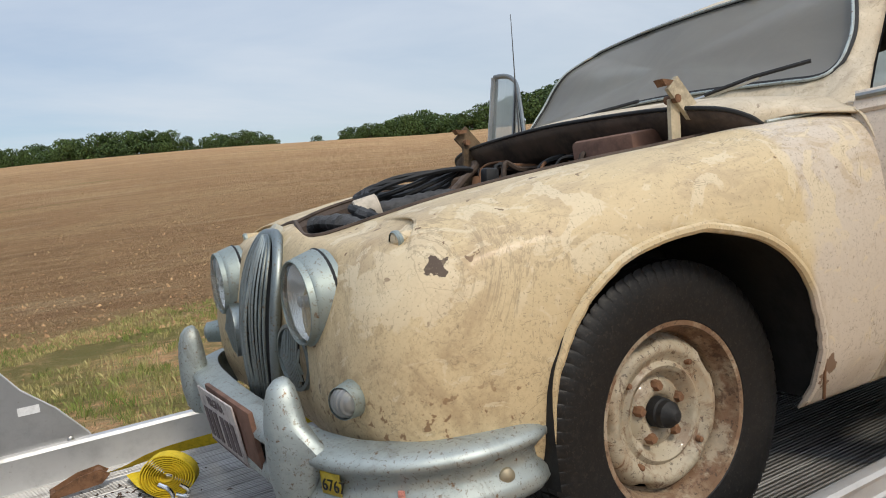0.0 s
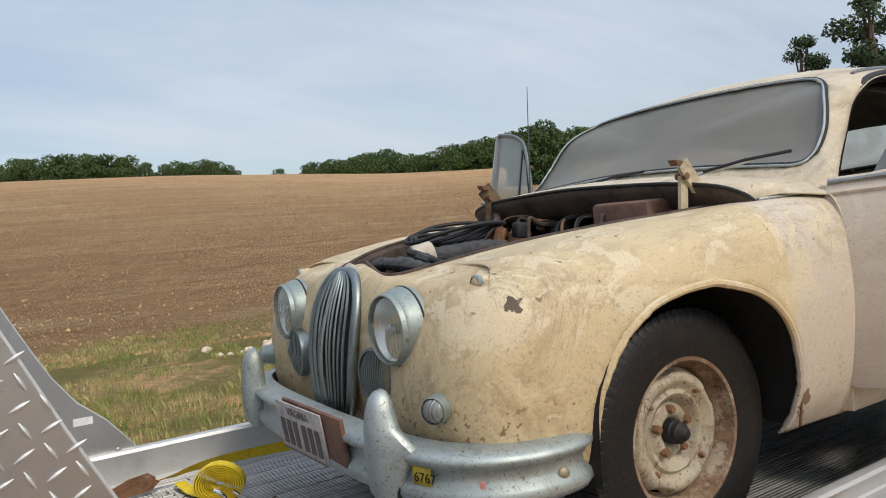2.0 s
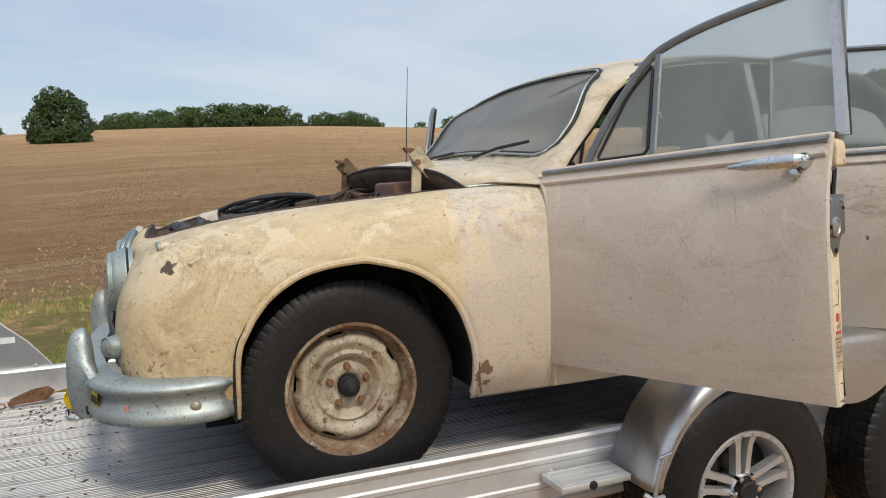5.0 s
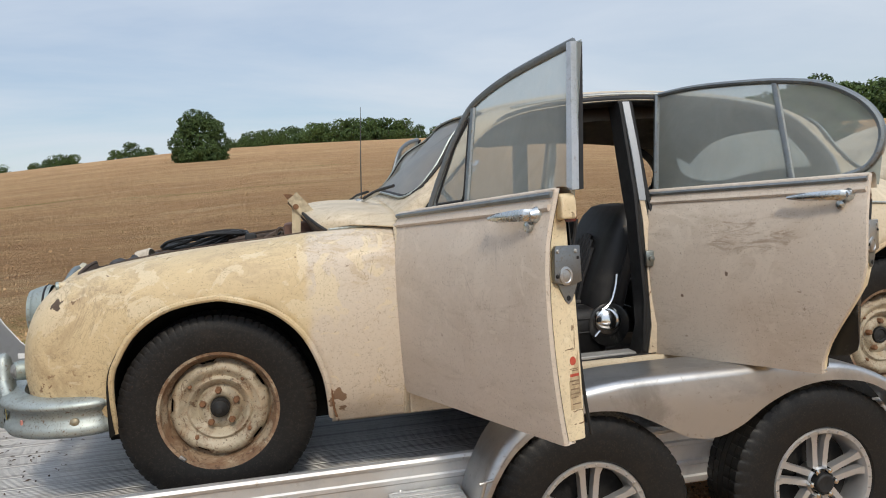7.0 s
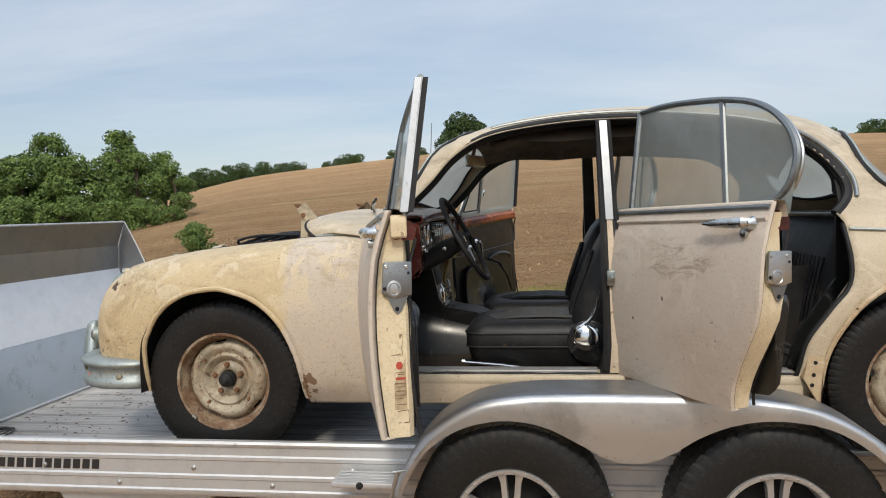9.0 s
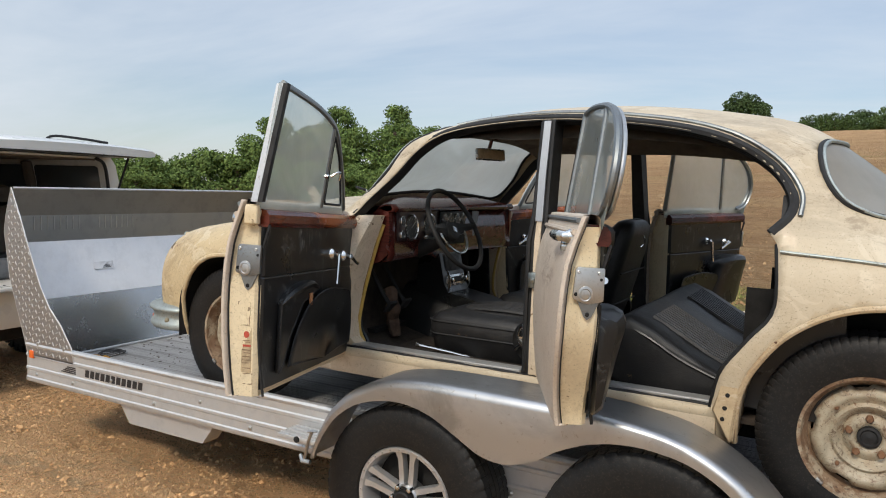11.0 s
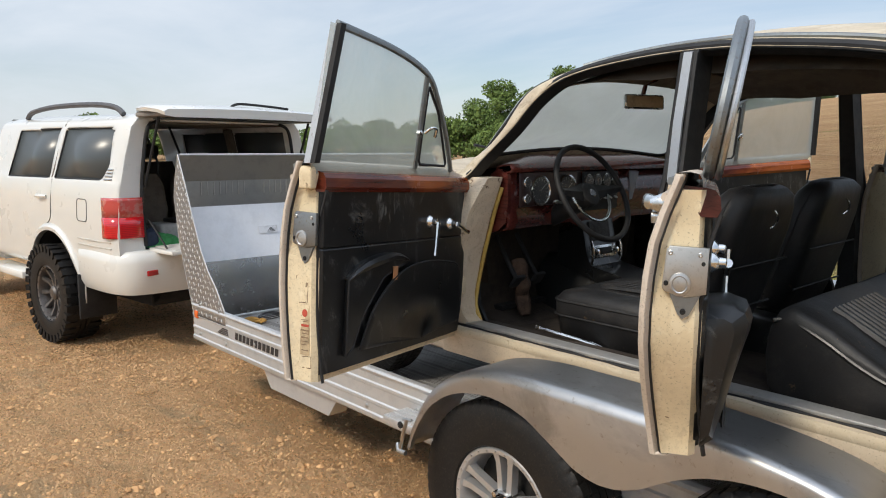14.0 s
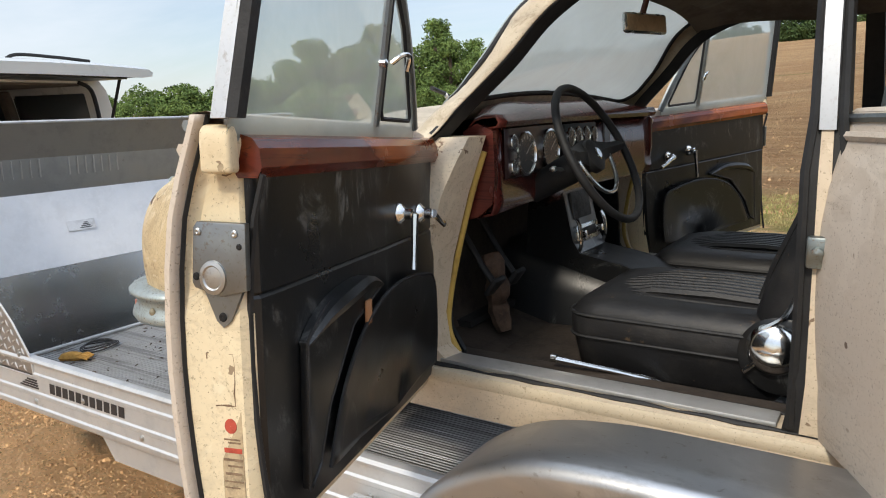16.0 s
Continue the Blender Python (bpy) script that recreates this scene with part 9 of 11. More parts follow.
    part("recliner_lever", bm, M_BRIGHT, seat)
    bm = bmesh.new()
    lathe(bm, [(-0.02, 0.0), (-0.02, 0.085), (-0.004, 0.088), (0.0, 0.08), (0.0, 0.0)], (1.525, yc + s * 0.258, 1.075), (0, s, 0), 28)
    part("recliner_cover", bm, M_VINYL, seat)
    for dy in (-0.19, 0.19):
        bm = bmesh.new()
        box(bm, 1.04, 1.54, yc + dy - 0.012, yc + dy + 0.012, 0.932, 0.956, 0.003)
        part("seat_rail", bm, M_STEEL, seat)


front_seat(-0.345, 19, "")
front_seat(0.345, 17, "")


def rear_bench():
    bm = bmesh.new()
    rows = []
    rings = []
    n = 20
    for y, k in ((-0.66, 0.35), (-0.655, 0.75), (-0.635, 0.95), (-0.56, 1.0), (-0.30, 1.02), (0, 0.98), (0.30, 1.02), (0.56, 1.0), (0.635, 0.95), (0.655, 0.75), (0.66, 0.35)):
        prof = [(1.895, 0.945), (1.868, 0.99), (1.857, 1.09), (1.864, 1.17), (1.888, 1.222), (1.93, 1.238), (2.02, 1.200), (2.15, 1.120), (2.30, 1.045), (2.42, 1.00), (2.46, 0.97), (2.46, 0.945)]
        cx, cz = 2.14, 1.05
        rings.append([Vector((cx + (x - cx) * (0.93 + 0.07 * k), y, cz + (z - cz) * (0.5 + 0.5 * k))) for x, z in prof])
    loft(bm, rings, True, False, True)
    b = cpart("rear_seat", bm, M_LEATHER, "pleated black leather rear bench, cracked and dusty", 60)
    for side in (-1, 1):
        for k in range(11):
            y = side * (0.16 + 0.034 * k)
            bm = bmesh.new()
            tube(bm, [(1.985, y, 1.216), (2.08, y, 1.164), (2.20, y, 1.094), (2.36, y, 1.022)], 0.015, 6, flat=0.8)
            part("pleat", bm, M_LEATHER, b)
    bm = bmesh.new()
    tube(bm, spline([(2.40, -0.655, 0.99), (2.15, -0.662, 1.085), (2.02, -0.660, 1.155), (1.92, -0.645, 1.195), (1.868, -0.60, 1.185), (1.862, 0, 1.19), (1.868, 0.60, 1.185), (1.92, 0.645, 1.195), (2.02, 0.660, 1.155), (2.15, 0.662, 1.085), (2.40, 0.655, 0.99)], 5), 0.006, 6)
    part("bench_piping", bm, M_VINYL, b)
    bm = bmesh.new()
    rings = []
    for y, k in ((-0.665, 0.6), (-0.65, 0.92), (-0.56, 1.0), (0, 1.0), (0.56, 1.0), (0.65, 0.92), (0.665, 0.6)):
        prof = [(2.40, 1.02), (2.375, 1.10), (2.40, 1.25), (2.445, 1.42), (2.48, 1.52), (2.515, 1.56), (2.56, 1.57), (2.60, 1.55), (2.60, 1.02)]
        rings.append([Vector((2.52 + (x - 2.52) * k, y, 1.28 + (z - 1.28) * (0.85 + 0.15 * k))) for x, z in prof])
    loft(bm, rings, True, False, True)
    back = part("bench_back", bm, M_LEATHER, b, "black leather rear backrest", 60)
    for k in range(28):
        y = -0.56 + 0.0415 * k
        if abs(y) < 0.09:
            continue
        bm = bmesh.new()
        tube(bm, [(2.376, y, 1.12), (2.398, y, 1.25), (2.435, y, 1.40)], 0.013, 6, flat=0.5)
        part("pleat", bm, M_LEATHER, back)
    # quarter trims, bulkhead, parcel shelf, floor
    for s in (-1, 1):
        bm = bmesh.new()
        prism(bm, [(2.26, 0.98), (2.30, 1.12), (2.44, 1.33), (2.44, 1.56), (2.64, 1.60), (2.64, 0.95)], 0.02, Matrix(((1, 0, 0, 0), (0, 0, s, s * 0.665), (0, 1, 0, 0), (0, 0, 0, 1))))
        cpart("quarter_trim", bm, M_VINYL, "black vinyl quarter trim")
        bm = bmesh.new()
        rings = []
        for x, z0 in ((2.43, 1.56), (2.48, 1.57), (2.53, 1.58), (2.56, 1.59)):
            row = section(x, 6)
            rings.append([Vector((x, s * (side_y(z, x) - 0.03), z)) for z in [z0 + (1.70 - z0) * q / 6 for q in range(7)]])
        loft(bm, rings)
        cpart("pillar_trim", bm, M_BLACK, "black trim on the rear roof pillar")
    bm = bmesh.new()
    box(bm, 2.50, 2.80, -0.60, 0.60, 1.552, 1.57, 0.004)
    cpart("parcel_shelf", bm, M_VINYL)
    bm = bmesh.new()
    box(bm, 2.60, 2.63, -0.66, 0.66, 0.93, 1.572)
    cpart("rear_bulkhead", bm, M_DARK)
    bm = bmesh.new()
    box(bm, 0.56, 2.46, -0.70, 0.70, 0.912, 0.935, 0.003)
    cpart("floor_pan", bm, M_CARPET, "floor covered in filthy brown carpet")
    bm = bmesh.new()
    rings = []
    for x, w, h in ((0.60, 0.17, 0.26), (0.75, 0.16, 0.22), (0.95, 0.14, 0.17), (1.3, 0.12, 0.14), (1.9, 0.10, 0.10)):
        rings.append([Vector((x, w * a, 0.93 + h * b)) for a, b in ((-1.15, 0), (-1, 0.5), (-0.82, 0.85), (-0.55, 1.0), (0.55, 1.0), (0.82, 0.85), (1, 0.5), (1.15, 0))])
    loft(bm, rings)
    cpart("transmission_tunnel", bm, M_VINYL, "black covered transmission tunnel", 40)
    for s in (-1, 1):
        bm = bmesh.new()
        prism(bm, [(0.57, 0.94), (0.57, 1.36), (0.70, 1.36), (0.72, 1.05), (0.76, 0.99), (0.76, 0.94)], 0.015, Matrix(((1, 0, 0, 0), (0, 0, s, s * 0.66), (0, 1, 0, 0), (0, 0, 0, 1))))
        cpart("kick_panel", bm, M_VINYL, "black kick panel")
    bm = bmesh.new()
    loft(bm, [[Vector((x, y, z)) for y in (-0.68, -0.3, 0.3, 0.68)] for x, z in ((0.575, 1.50), (0.575, 1.10), (0.62, 0.98), (0.78, 0.937))])
    cpart("toe_board", bm, M_CARPET, "dark carpeted toe board")


rear_bench()


def dash():
    # padded top roll in reddish wood, fascia, lower edge
    bm = bmesh.new()
    ys = [-0.65 + 1.30 * k / 20 for k in range(21)]
    rings = []
    for y in ys:
        c = 0.055 * (abs(y) / 0.69) ** 2
        e = max(0.0, (abs(y) - 0.40) / 0.25)
        rings.append([Vector((x + c * k, y, z)) for x, z, k in ((0.655 + 0.105 * e, 1.600 - 0.02 * e, 0.2), (0.675 + 0.095 * e, 1.634 - 0.035 * e, 0.4), (0.725 + 0.05 * e, 1.643 - 0.036 * e, 0.8), (0.775 + 0.015 * e, 1.630 - 0.022 * e, 1), (0.805, 1.610, 1), (0.815, 1.592, 1), (0.808, 1.578, 1), (0.77, 1.573, 1))])
    loft(bm, rings)
    M_DASH = walnut("dull_red_walnut", (0.125, 0.030, 0.021), (0.072, 0.015, 0.012), 0.3)
    d = cpart("dashboard", bm, M_DASH, "faded dark red walnut dashboard with round dials", 50)
    solid(d, 0.006)
    bm = bmesh.new()
    rings = []
    for y in ys:
        c = 0.055 * (abs(y) / 0.69) ** 2
        low = 1.385 if abs(y) > 0.14 else 1.36
        rings.append([Vector((x + c, y, z)) for x, z in ((0.790, 1.576), (0.795, 1.47), (0.80, low), (0.79, low - 0.03), (0.74, low - 0.04))])
    loft(bm, rings)
    solid(part("fascia", bm, M_DASH, d, "walnut fascia", 40), 0.006)
    for s in (-1, 1):
        bm = bmesh.new()
        prism(bm, [(0.74, 1.36), (0.76, 1.57), (0.80, 1.59), (0.846, 1.57), (0.850, 1.46), (0.842, 1.385), (0.80, 1.35), (0.73, 1.33)], 0.020, Matrix(((1, 0, 0, 0), (0, 0, s, s * 0.636), (0, 1, 0, 0), (0, 0, 0, 1))))
        part("dash_end", bm, M_DASH, d, "red-brown wooden end of the dashboard")
    bm = bmesh.new()
    box(bm, 0.802, 0.812, -0.13, 0.135, 1.40, 1.57, 0.004)
    part("centre_panel", bm, M_BLACK, d)
    bm = bmesh.new()
    loft(bm, [[Vector((0.7985 + 0.055 * (abs(y) / 0.69) ** 2 + k, y, z)) for k, z in ((-0.004, 1.575), (0.0, 1.572), (0.002, 1.50), (0.003, 1.442), (-0.002, 1.438))] for y in [-0.575 + 0.445 * q / 12 for q in range(13)]])
    solid(part("instrument_panel", bm, plain("black_instrument_panel", (0.030, 0.015, 0.016), 0.4, 0, 0.4, 14), d, "dull black instrument panel", 40), 0.004)
    # dial faces are greyed, the sky's reflection put into their colour
    face, needle = plain("dial_face", (0.07, 0.07, 0.072), 0.35), plain("dial_print", (0.55, 0.54, 0.50), 0.5)
    clock = glass("dial_glass", (0.5, 0.5, 0.48), 0.22, (0.95, 0.95, 0.95), 0.2)
    for y, z, r in ((-0.440, 1.500, 0.056), (-0.245, 1.500, 0.056), (-0.098, 1.530, 0.027), (-0.034, 1.530, 0.027), (0.034, 1.530, 0.027), (0.100, 1.530, 0.025), (-0.535, 1.535, 0.020), (-0.535, 1.470, 0.018)):
        c = Vector((0.803 + 0.055 * (abs(y) / 0.69) ** 2 + (0.008 if abs(y) < 0.13 else 0), y, z))
        bm = bmesh.new()
        lathe(bm, [(0.0, r * 1.12), (0.010, r * 1.10), (0.012, r * 1.0), (0.006, r * 0.95)], c, (1, 0, 0.05), 32)
        g = part("dial", bm, M_BRIGHT, d, "round dial with chrome rim")
        bm = bmesh.new()
        lathe(bm, [(0.004, r), (0.004, 0)], c, (1, 0, 0.05), 28)
        part("dial_face", bm, face, g)
        if r > 0.025:
            bm = bmesh.new()
            for k in range(12):
                a = radians(-30 + 240 * k / 11)
                u = Vector((0, math.cos(a), math.sin(a)))
                tube(bm, [c + Vector((0.0065, 0, 0)) + u * r * 0.72, c + Vector((0.0065, 0, 0)) + u * r * 0.88], r * 0.022, 4)
            tube(bm, [c + Vector((0.008, 0, 0)), c + Vector((0.008, r * 0.5, r * 0.42))], r * 0.025, 4)
            part("dial_marks", bm, needle, g)
        bm = bmesh.new()
        lathe(bm, [(0.010, r * 0.98), (0.012, r * 0.5), (0.012, 0)], c, (1, 0, 0.05), 28)
        part("dial_glass", bm, clock, g)
    for k in range(6):
        bm = bmesh.new()
        y = -0.10 + 0.042 * k
        tube(bm, [(0.812, y, 1.455), (0.828, y, 1.450)], [0.006, 0.004], 8)
        part("toggle_switch", bm, M_STEEL, d)
    bm = bmesh.new()
    box(bm, 0.804, 0.818, 0.20, 0.60, 1.43, 1.570, 0.006, pose(0, 0, 0, 0, 0, 3))
    part("glovebox_lid", bm, plain("grey_glovebox", (0.29, 0.30, 0.325), 0.6, 0, 0.4, 9), d, "scuffed grey glovebox lid")
    # console with radio
    bm = bmesh.new()
    loft(bm, [[Vector((x, y, z)) for y in (-0.115, -0.105, 0.105, 0.115)] for x, z in ((0.70, 1.36), (0.80, 1.355), (0.835, 1.20), (0.86, 1.16), (1.0, 1.135), (1.15, 1.09))])
    for s in (-1, 1):
        prism(bm, [(0.66, 0.95), (0.68, 1.36), (0.80, 1.355), (0.835, 1.20), (0.86, 1.16), (1.0, 1.135), (1.15, 1.09), (1.18, 0.95)], 0.01, Matrix(((1, 0, 0, 0), (0, 0, s, s * 0.105), (0, 1, 0, 0), (0, 0, 0, 1))))
    con = cpart("centre_console", bm, M_VINYL, "black centre console with an old radio")
    bm = bmesh.new()
    box(bm, -0.008, 0.010, -0.09, 0.09, -0.028, 0.028, 0.004, pose(0.836, 0.0, 1.215, 0, -12, 0))
    r = part("radio", bm, M_CHROME, con, "old chrome-faced radio")
    bm = bmesh.new()
    box(bm, 0.009, 0.013, -0.055, 0.055, -0.014, 0.016, 0.002, pose(0.836, 0.0, 1.215, 0, -12, 0))
    part("radio_scale", bm, M_BLACK, r)
    for s in (-1, 1):
        bm = bmesh.new()
        lathe(bm, [(0.008, 0.013), (0.028, 0.012), (0.030, 0)], (0.838, s * 0.073, 1.214), (1, 0, 0.2), 14)
        part("radio_knob", bm, M_BRIGHT, r)
        bm = bmesh.new()
        tube(bm, spline([(0.845, s * 0.105, 1.27), (0.858, s * 0.108, 1.24), (0.862, s * 0.108, 1.19), (0.855, s * 0.105, 1.165)], 4), 0.006, 8)
        part("console_chrome", bm, M_BRIGHT, con)
    bm = bmesh.new()
    box(bm, -0.003, 0.006, -0.075, 0.075, -0.045, 0.045, 0.004, pose(0.812, 0, 1.305, 0, -10, 0))
    part("speaker_panel", bm, M_GREYRUB, con)
    bm = bmesh.new()
    box(bm, 0.90, 1.02, -0.06, 0.06, 1.142, 1.150, 0.003, pose(0, 0, 0, 0, 2, 0))
    part("ashtray", bm, M_BLACK, con)
    # steering wheel and column
    c, ax = Vector((0.992, -0.305, 1.496)), Vector((0.878, 0, 0.478))
    u, v = Vector((0, 1, 0)), Vector((-0.478, 0, 0.878))
    bm = bmesh.new()
    tube(bm, [c + 0.205 * (math.cos(a) * u + math.sin(a) * v) for a in (2 * math.pi * k / 56 for k in range(56))], 0.0115, 10, True)
    w = cpart("steering_wheel", bm, M_BLACK, "thin-rimmed black steering wheel with chrome horn ring", 60)
    bm = bmesh.new()
    rings = []
    for t, hh in ((-0.19, 0.014), (-0.13, 0.020), (-0.06, 0.034), (0, 0.044), (0.06, 0.034), (0.13, 0.020), (0.19, 0.014)):
        p = c - ax * (0.030 - 0.028 * (abs(t) / 0.19) ** 2) + u * t + v * 0.012
        rings.append([p + v * hh + ax * 0.004, p + ax * 0.016, p - v * hh + ax * 0.004, p - ax * 0.012])
    loft(bm, rings, True, False, True)
    part("wheel_spoke", bm, M_BLACK, w)
    bm = bmesh.new()
    lathe(bm, [(-0.02, 0.050), (0.0, 0.048), (0.008, 0.036), (0.010, 0.0)], c - ax * 0.012, ax, 24)
    hub = part("wheel_hub", bm, M_BLACK, w)
    bm = bmesh.new()
    lathe(bm, [(0.010, 0.018), (0.013, 0.014), (0.013, 0.0)], c - ax * 0.012, ax, 20)
    part("wheel_badge", bm, M_CHROME, hub)
    bm = bmesh.new()
    tube(bm, [c - ax * 0.018 + 0.115 * (math.cos(a) * u + math.sin(a) * v) for a in (math.pi + math.pi * k / 24 for k in range(25))], 0.006, 8)
    part("horn_ring", bm, M_CHROME, w, "half-round chrome horn ring")
    bm = bmesh.new()
    tube(bm, [c - ax * 0.03, c - ax * 0.10, c - ax * 0.24], [0.036, 0.045, 0.040], 16)
    part("column_shroud", bm, M_BLACK, w)
    bm = bmesh.new()
    tube(bm, [c - ax * 0.10 + Vector((0, -0.03, 0)), c - ax * 0.085 + Vector((0, -0.14, 0.005))], [0.005, 0.004], 8)
    lathe(bm, [(-0.008, 0.0), (-0.008, 0.008), (0.010, 0.008), (0.012, 0)], c - ax * 0.085 + Vector((0, -0.142, 0.005)), (0, -1, 0), 10)
    part("indicator_stalk", bm, M_CHROME, w)
    # mirror
    bm = bmesh.new()
    box(bm, -0.010, 0.006, -0.10, 0.10, -0.030, 0.030, 0.012, pose(1.019, -0.006, 1.865, 0, -6, -20), 3)
    mi = cpart("rear_view_mirror", bm, M_CHROME, "small chrome rear-view mirror on a wooden stem")
    bm = bmesh.new()
    box(bm, 0.0055, 0.0075, -0.092, 0.092, -0.024, 0.024, 0.001, pose(1.019, -0.006, 1.865, 0, -6, -20))
    # the tan is the headlining's reflection put into the glass colour
    mm = plain("tan_reflection_glass", (0.50, 0.39, 0.26), 0.35, 0.1, 0.3, 20.0, 0.0)
    part("mirror_glass", bm, mm, mi)
    bm = bmesh.new()
    tube(bm, [(1.005, 0, 1.885), (1.02, 0, 1.94), (1.06, 0, 1.965)], [0.010, 0.010, 0.022], 8)
    part("mirror_stem", bm, M_WOOD_DARK, mi)
    # pedals, lever between seat and door
    for y, z, nm in ((-0.34, 1.13, "brake_pedal"), (-0.47, 1.13, "clutch_pedal")):
        bm = bmesh.new()
        tube(bm, [(0.62, y, 1.30), (0.70, y, 1.18), (0.74, y, z)], 0.010, 8)
        box(bm, -0.008, 0.008, -0.032, 0.032, -0.03, 0.03, 0.005, pose(0.745, y, z - 0.01, 0, 35, 0))
        cpart(nm, bm, M_BLACK, "worn rubber pedal")
    bm = bmesh.new()
    tube(bm, spline([(0.70, -0.42, 1.20), (0.73, -0.43, 1.12), (0.72, -0.41, 1.05), (0.75, -0.42, 0.97)], 5), [0.03, 0.035, 0.04, 0.035, 0.03, 0.035, 0.04, 0.04, 0.035, 0.03, 0.03, 0.035, 0.03, 0.03, 0.025, 0.02], 8)
    cpart("column_gaiter", bm, plain("perished_brown_rubber", (0.085, 0.05, 0.032), 0.9, 0, 0.5, 18, 0.5), "perished brown rubber gaiter")
    bm = bmesh.new()
    tube(bm, spline([(1.02, -0.655, 1.003), (1.10, -0.635, 0.992), (1.19, -0.610, 0.978), (1.26, -0.590, 0.960), (1.31, -0.575, 0.925)], 5), [0.007] * 12 + [0.010] * 9, 10)
    lathe(bm, [(-0.008, 0.0), (-0.008, 0.010), (0.006, 0.011), (0.008, 0.0)], (1.014, -0.656, 1.005), (-1, 0, 0), 12)
    cpart("handbrake_lever", bm, M_BRIGHT, "chromed handbrake lever beside the driver's seat")
    # sun visors
    for s in (-1, 1):
        bm = bmesh.new()
        box(bm, -0.07, 0.07, -0.19, 0.19, -0.008, 0.008, 0.006, pose(1.15, s * 0.33, 1.962, 0, -14, 0))
        cpart("sun_visor", bm, M_HEADLINE, "brown sun visor folded up")


dash()

# ---------------------------------------------------------------- the tow car
suv = thing("towing_suv", pose(-5.0, 0, 0.04), "white off-road estate car with its tailgate raised, hitched to the trailer", "car")


def spart(name, bm, mat, label="", sharp=32):
    o = part(name, bm, mat, suv, label, sharp)
    o.matrix_parent_inverse = suv.matrix_basis.inverted()
    return o


def pearl():
    m = Mat("pearl_white_paint", 0.3, 0.0, 0.8, 0.5).color((0.70, 0.69, 0.645))
    m.over((0.66, 0.62, 0.54), m.step(m.noise(3.0, 6.0), 0.5, 0.75), 0.25)
    m.rough(m.noise(5.0, 5.0), 0.2, 0.4)
    return m.m


M_WHITE = pearl()
M_TINT = Mat("tinted_glass", 0.3, 0.0, 0.0, 0.5).color((0.075, 0.085, 0.088)).m
M_CLAD = plain("grey_cladding", (0.09, 0.09, 0.095), 0.6)
M_BEIGE = plain("beige_trim", (0.16, 0.13, 0.10), 0.8, 0, 0.25, 12)
X_REAR, Z_BELT = -2.86, 1.385
SUV_SECT = [(0.80, 0.60), (0.905, 0.66), (0.928, 0.80), (0.935, 1.00), (0.930, 1.20), (0.915, 1.36), (0.890, 1.44), (0.845, 1.64), (0.795, 1.80), (0.745, 1.865), (0.60, 1.905), (0.3, 1.925), (0, 1.93)]
SUV_TAB = []
for _x, _wy, _top in ((-2.84, 0.955, 0.985), (-2.90, 0.985, 0.995), (-3.05, 1.0, 1.0), (-3.6, 1.0, 1.0), (-4.6, 1.0, 1.005), (-5.3, 1.0, 1.0)):
    SUV_TAB.append((_x, *[v for y, z in SUV_SECT for v in (y * _wy, 0.60 + (z - 0.60) * _top)]))
SUV_TAB.sort()


def suv_section(x, n=5):
    r = at_curve(SUV_TAB, x)
    return spline([Vector((x, r[2 * i], r[2 * i + 1])) for i in range(len(SUV_SECT))], n)


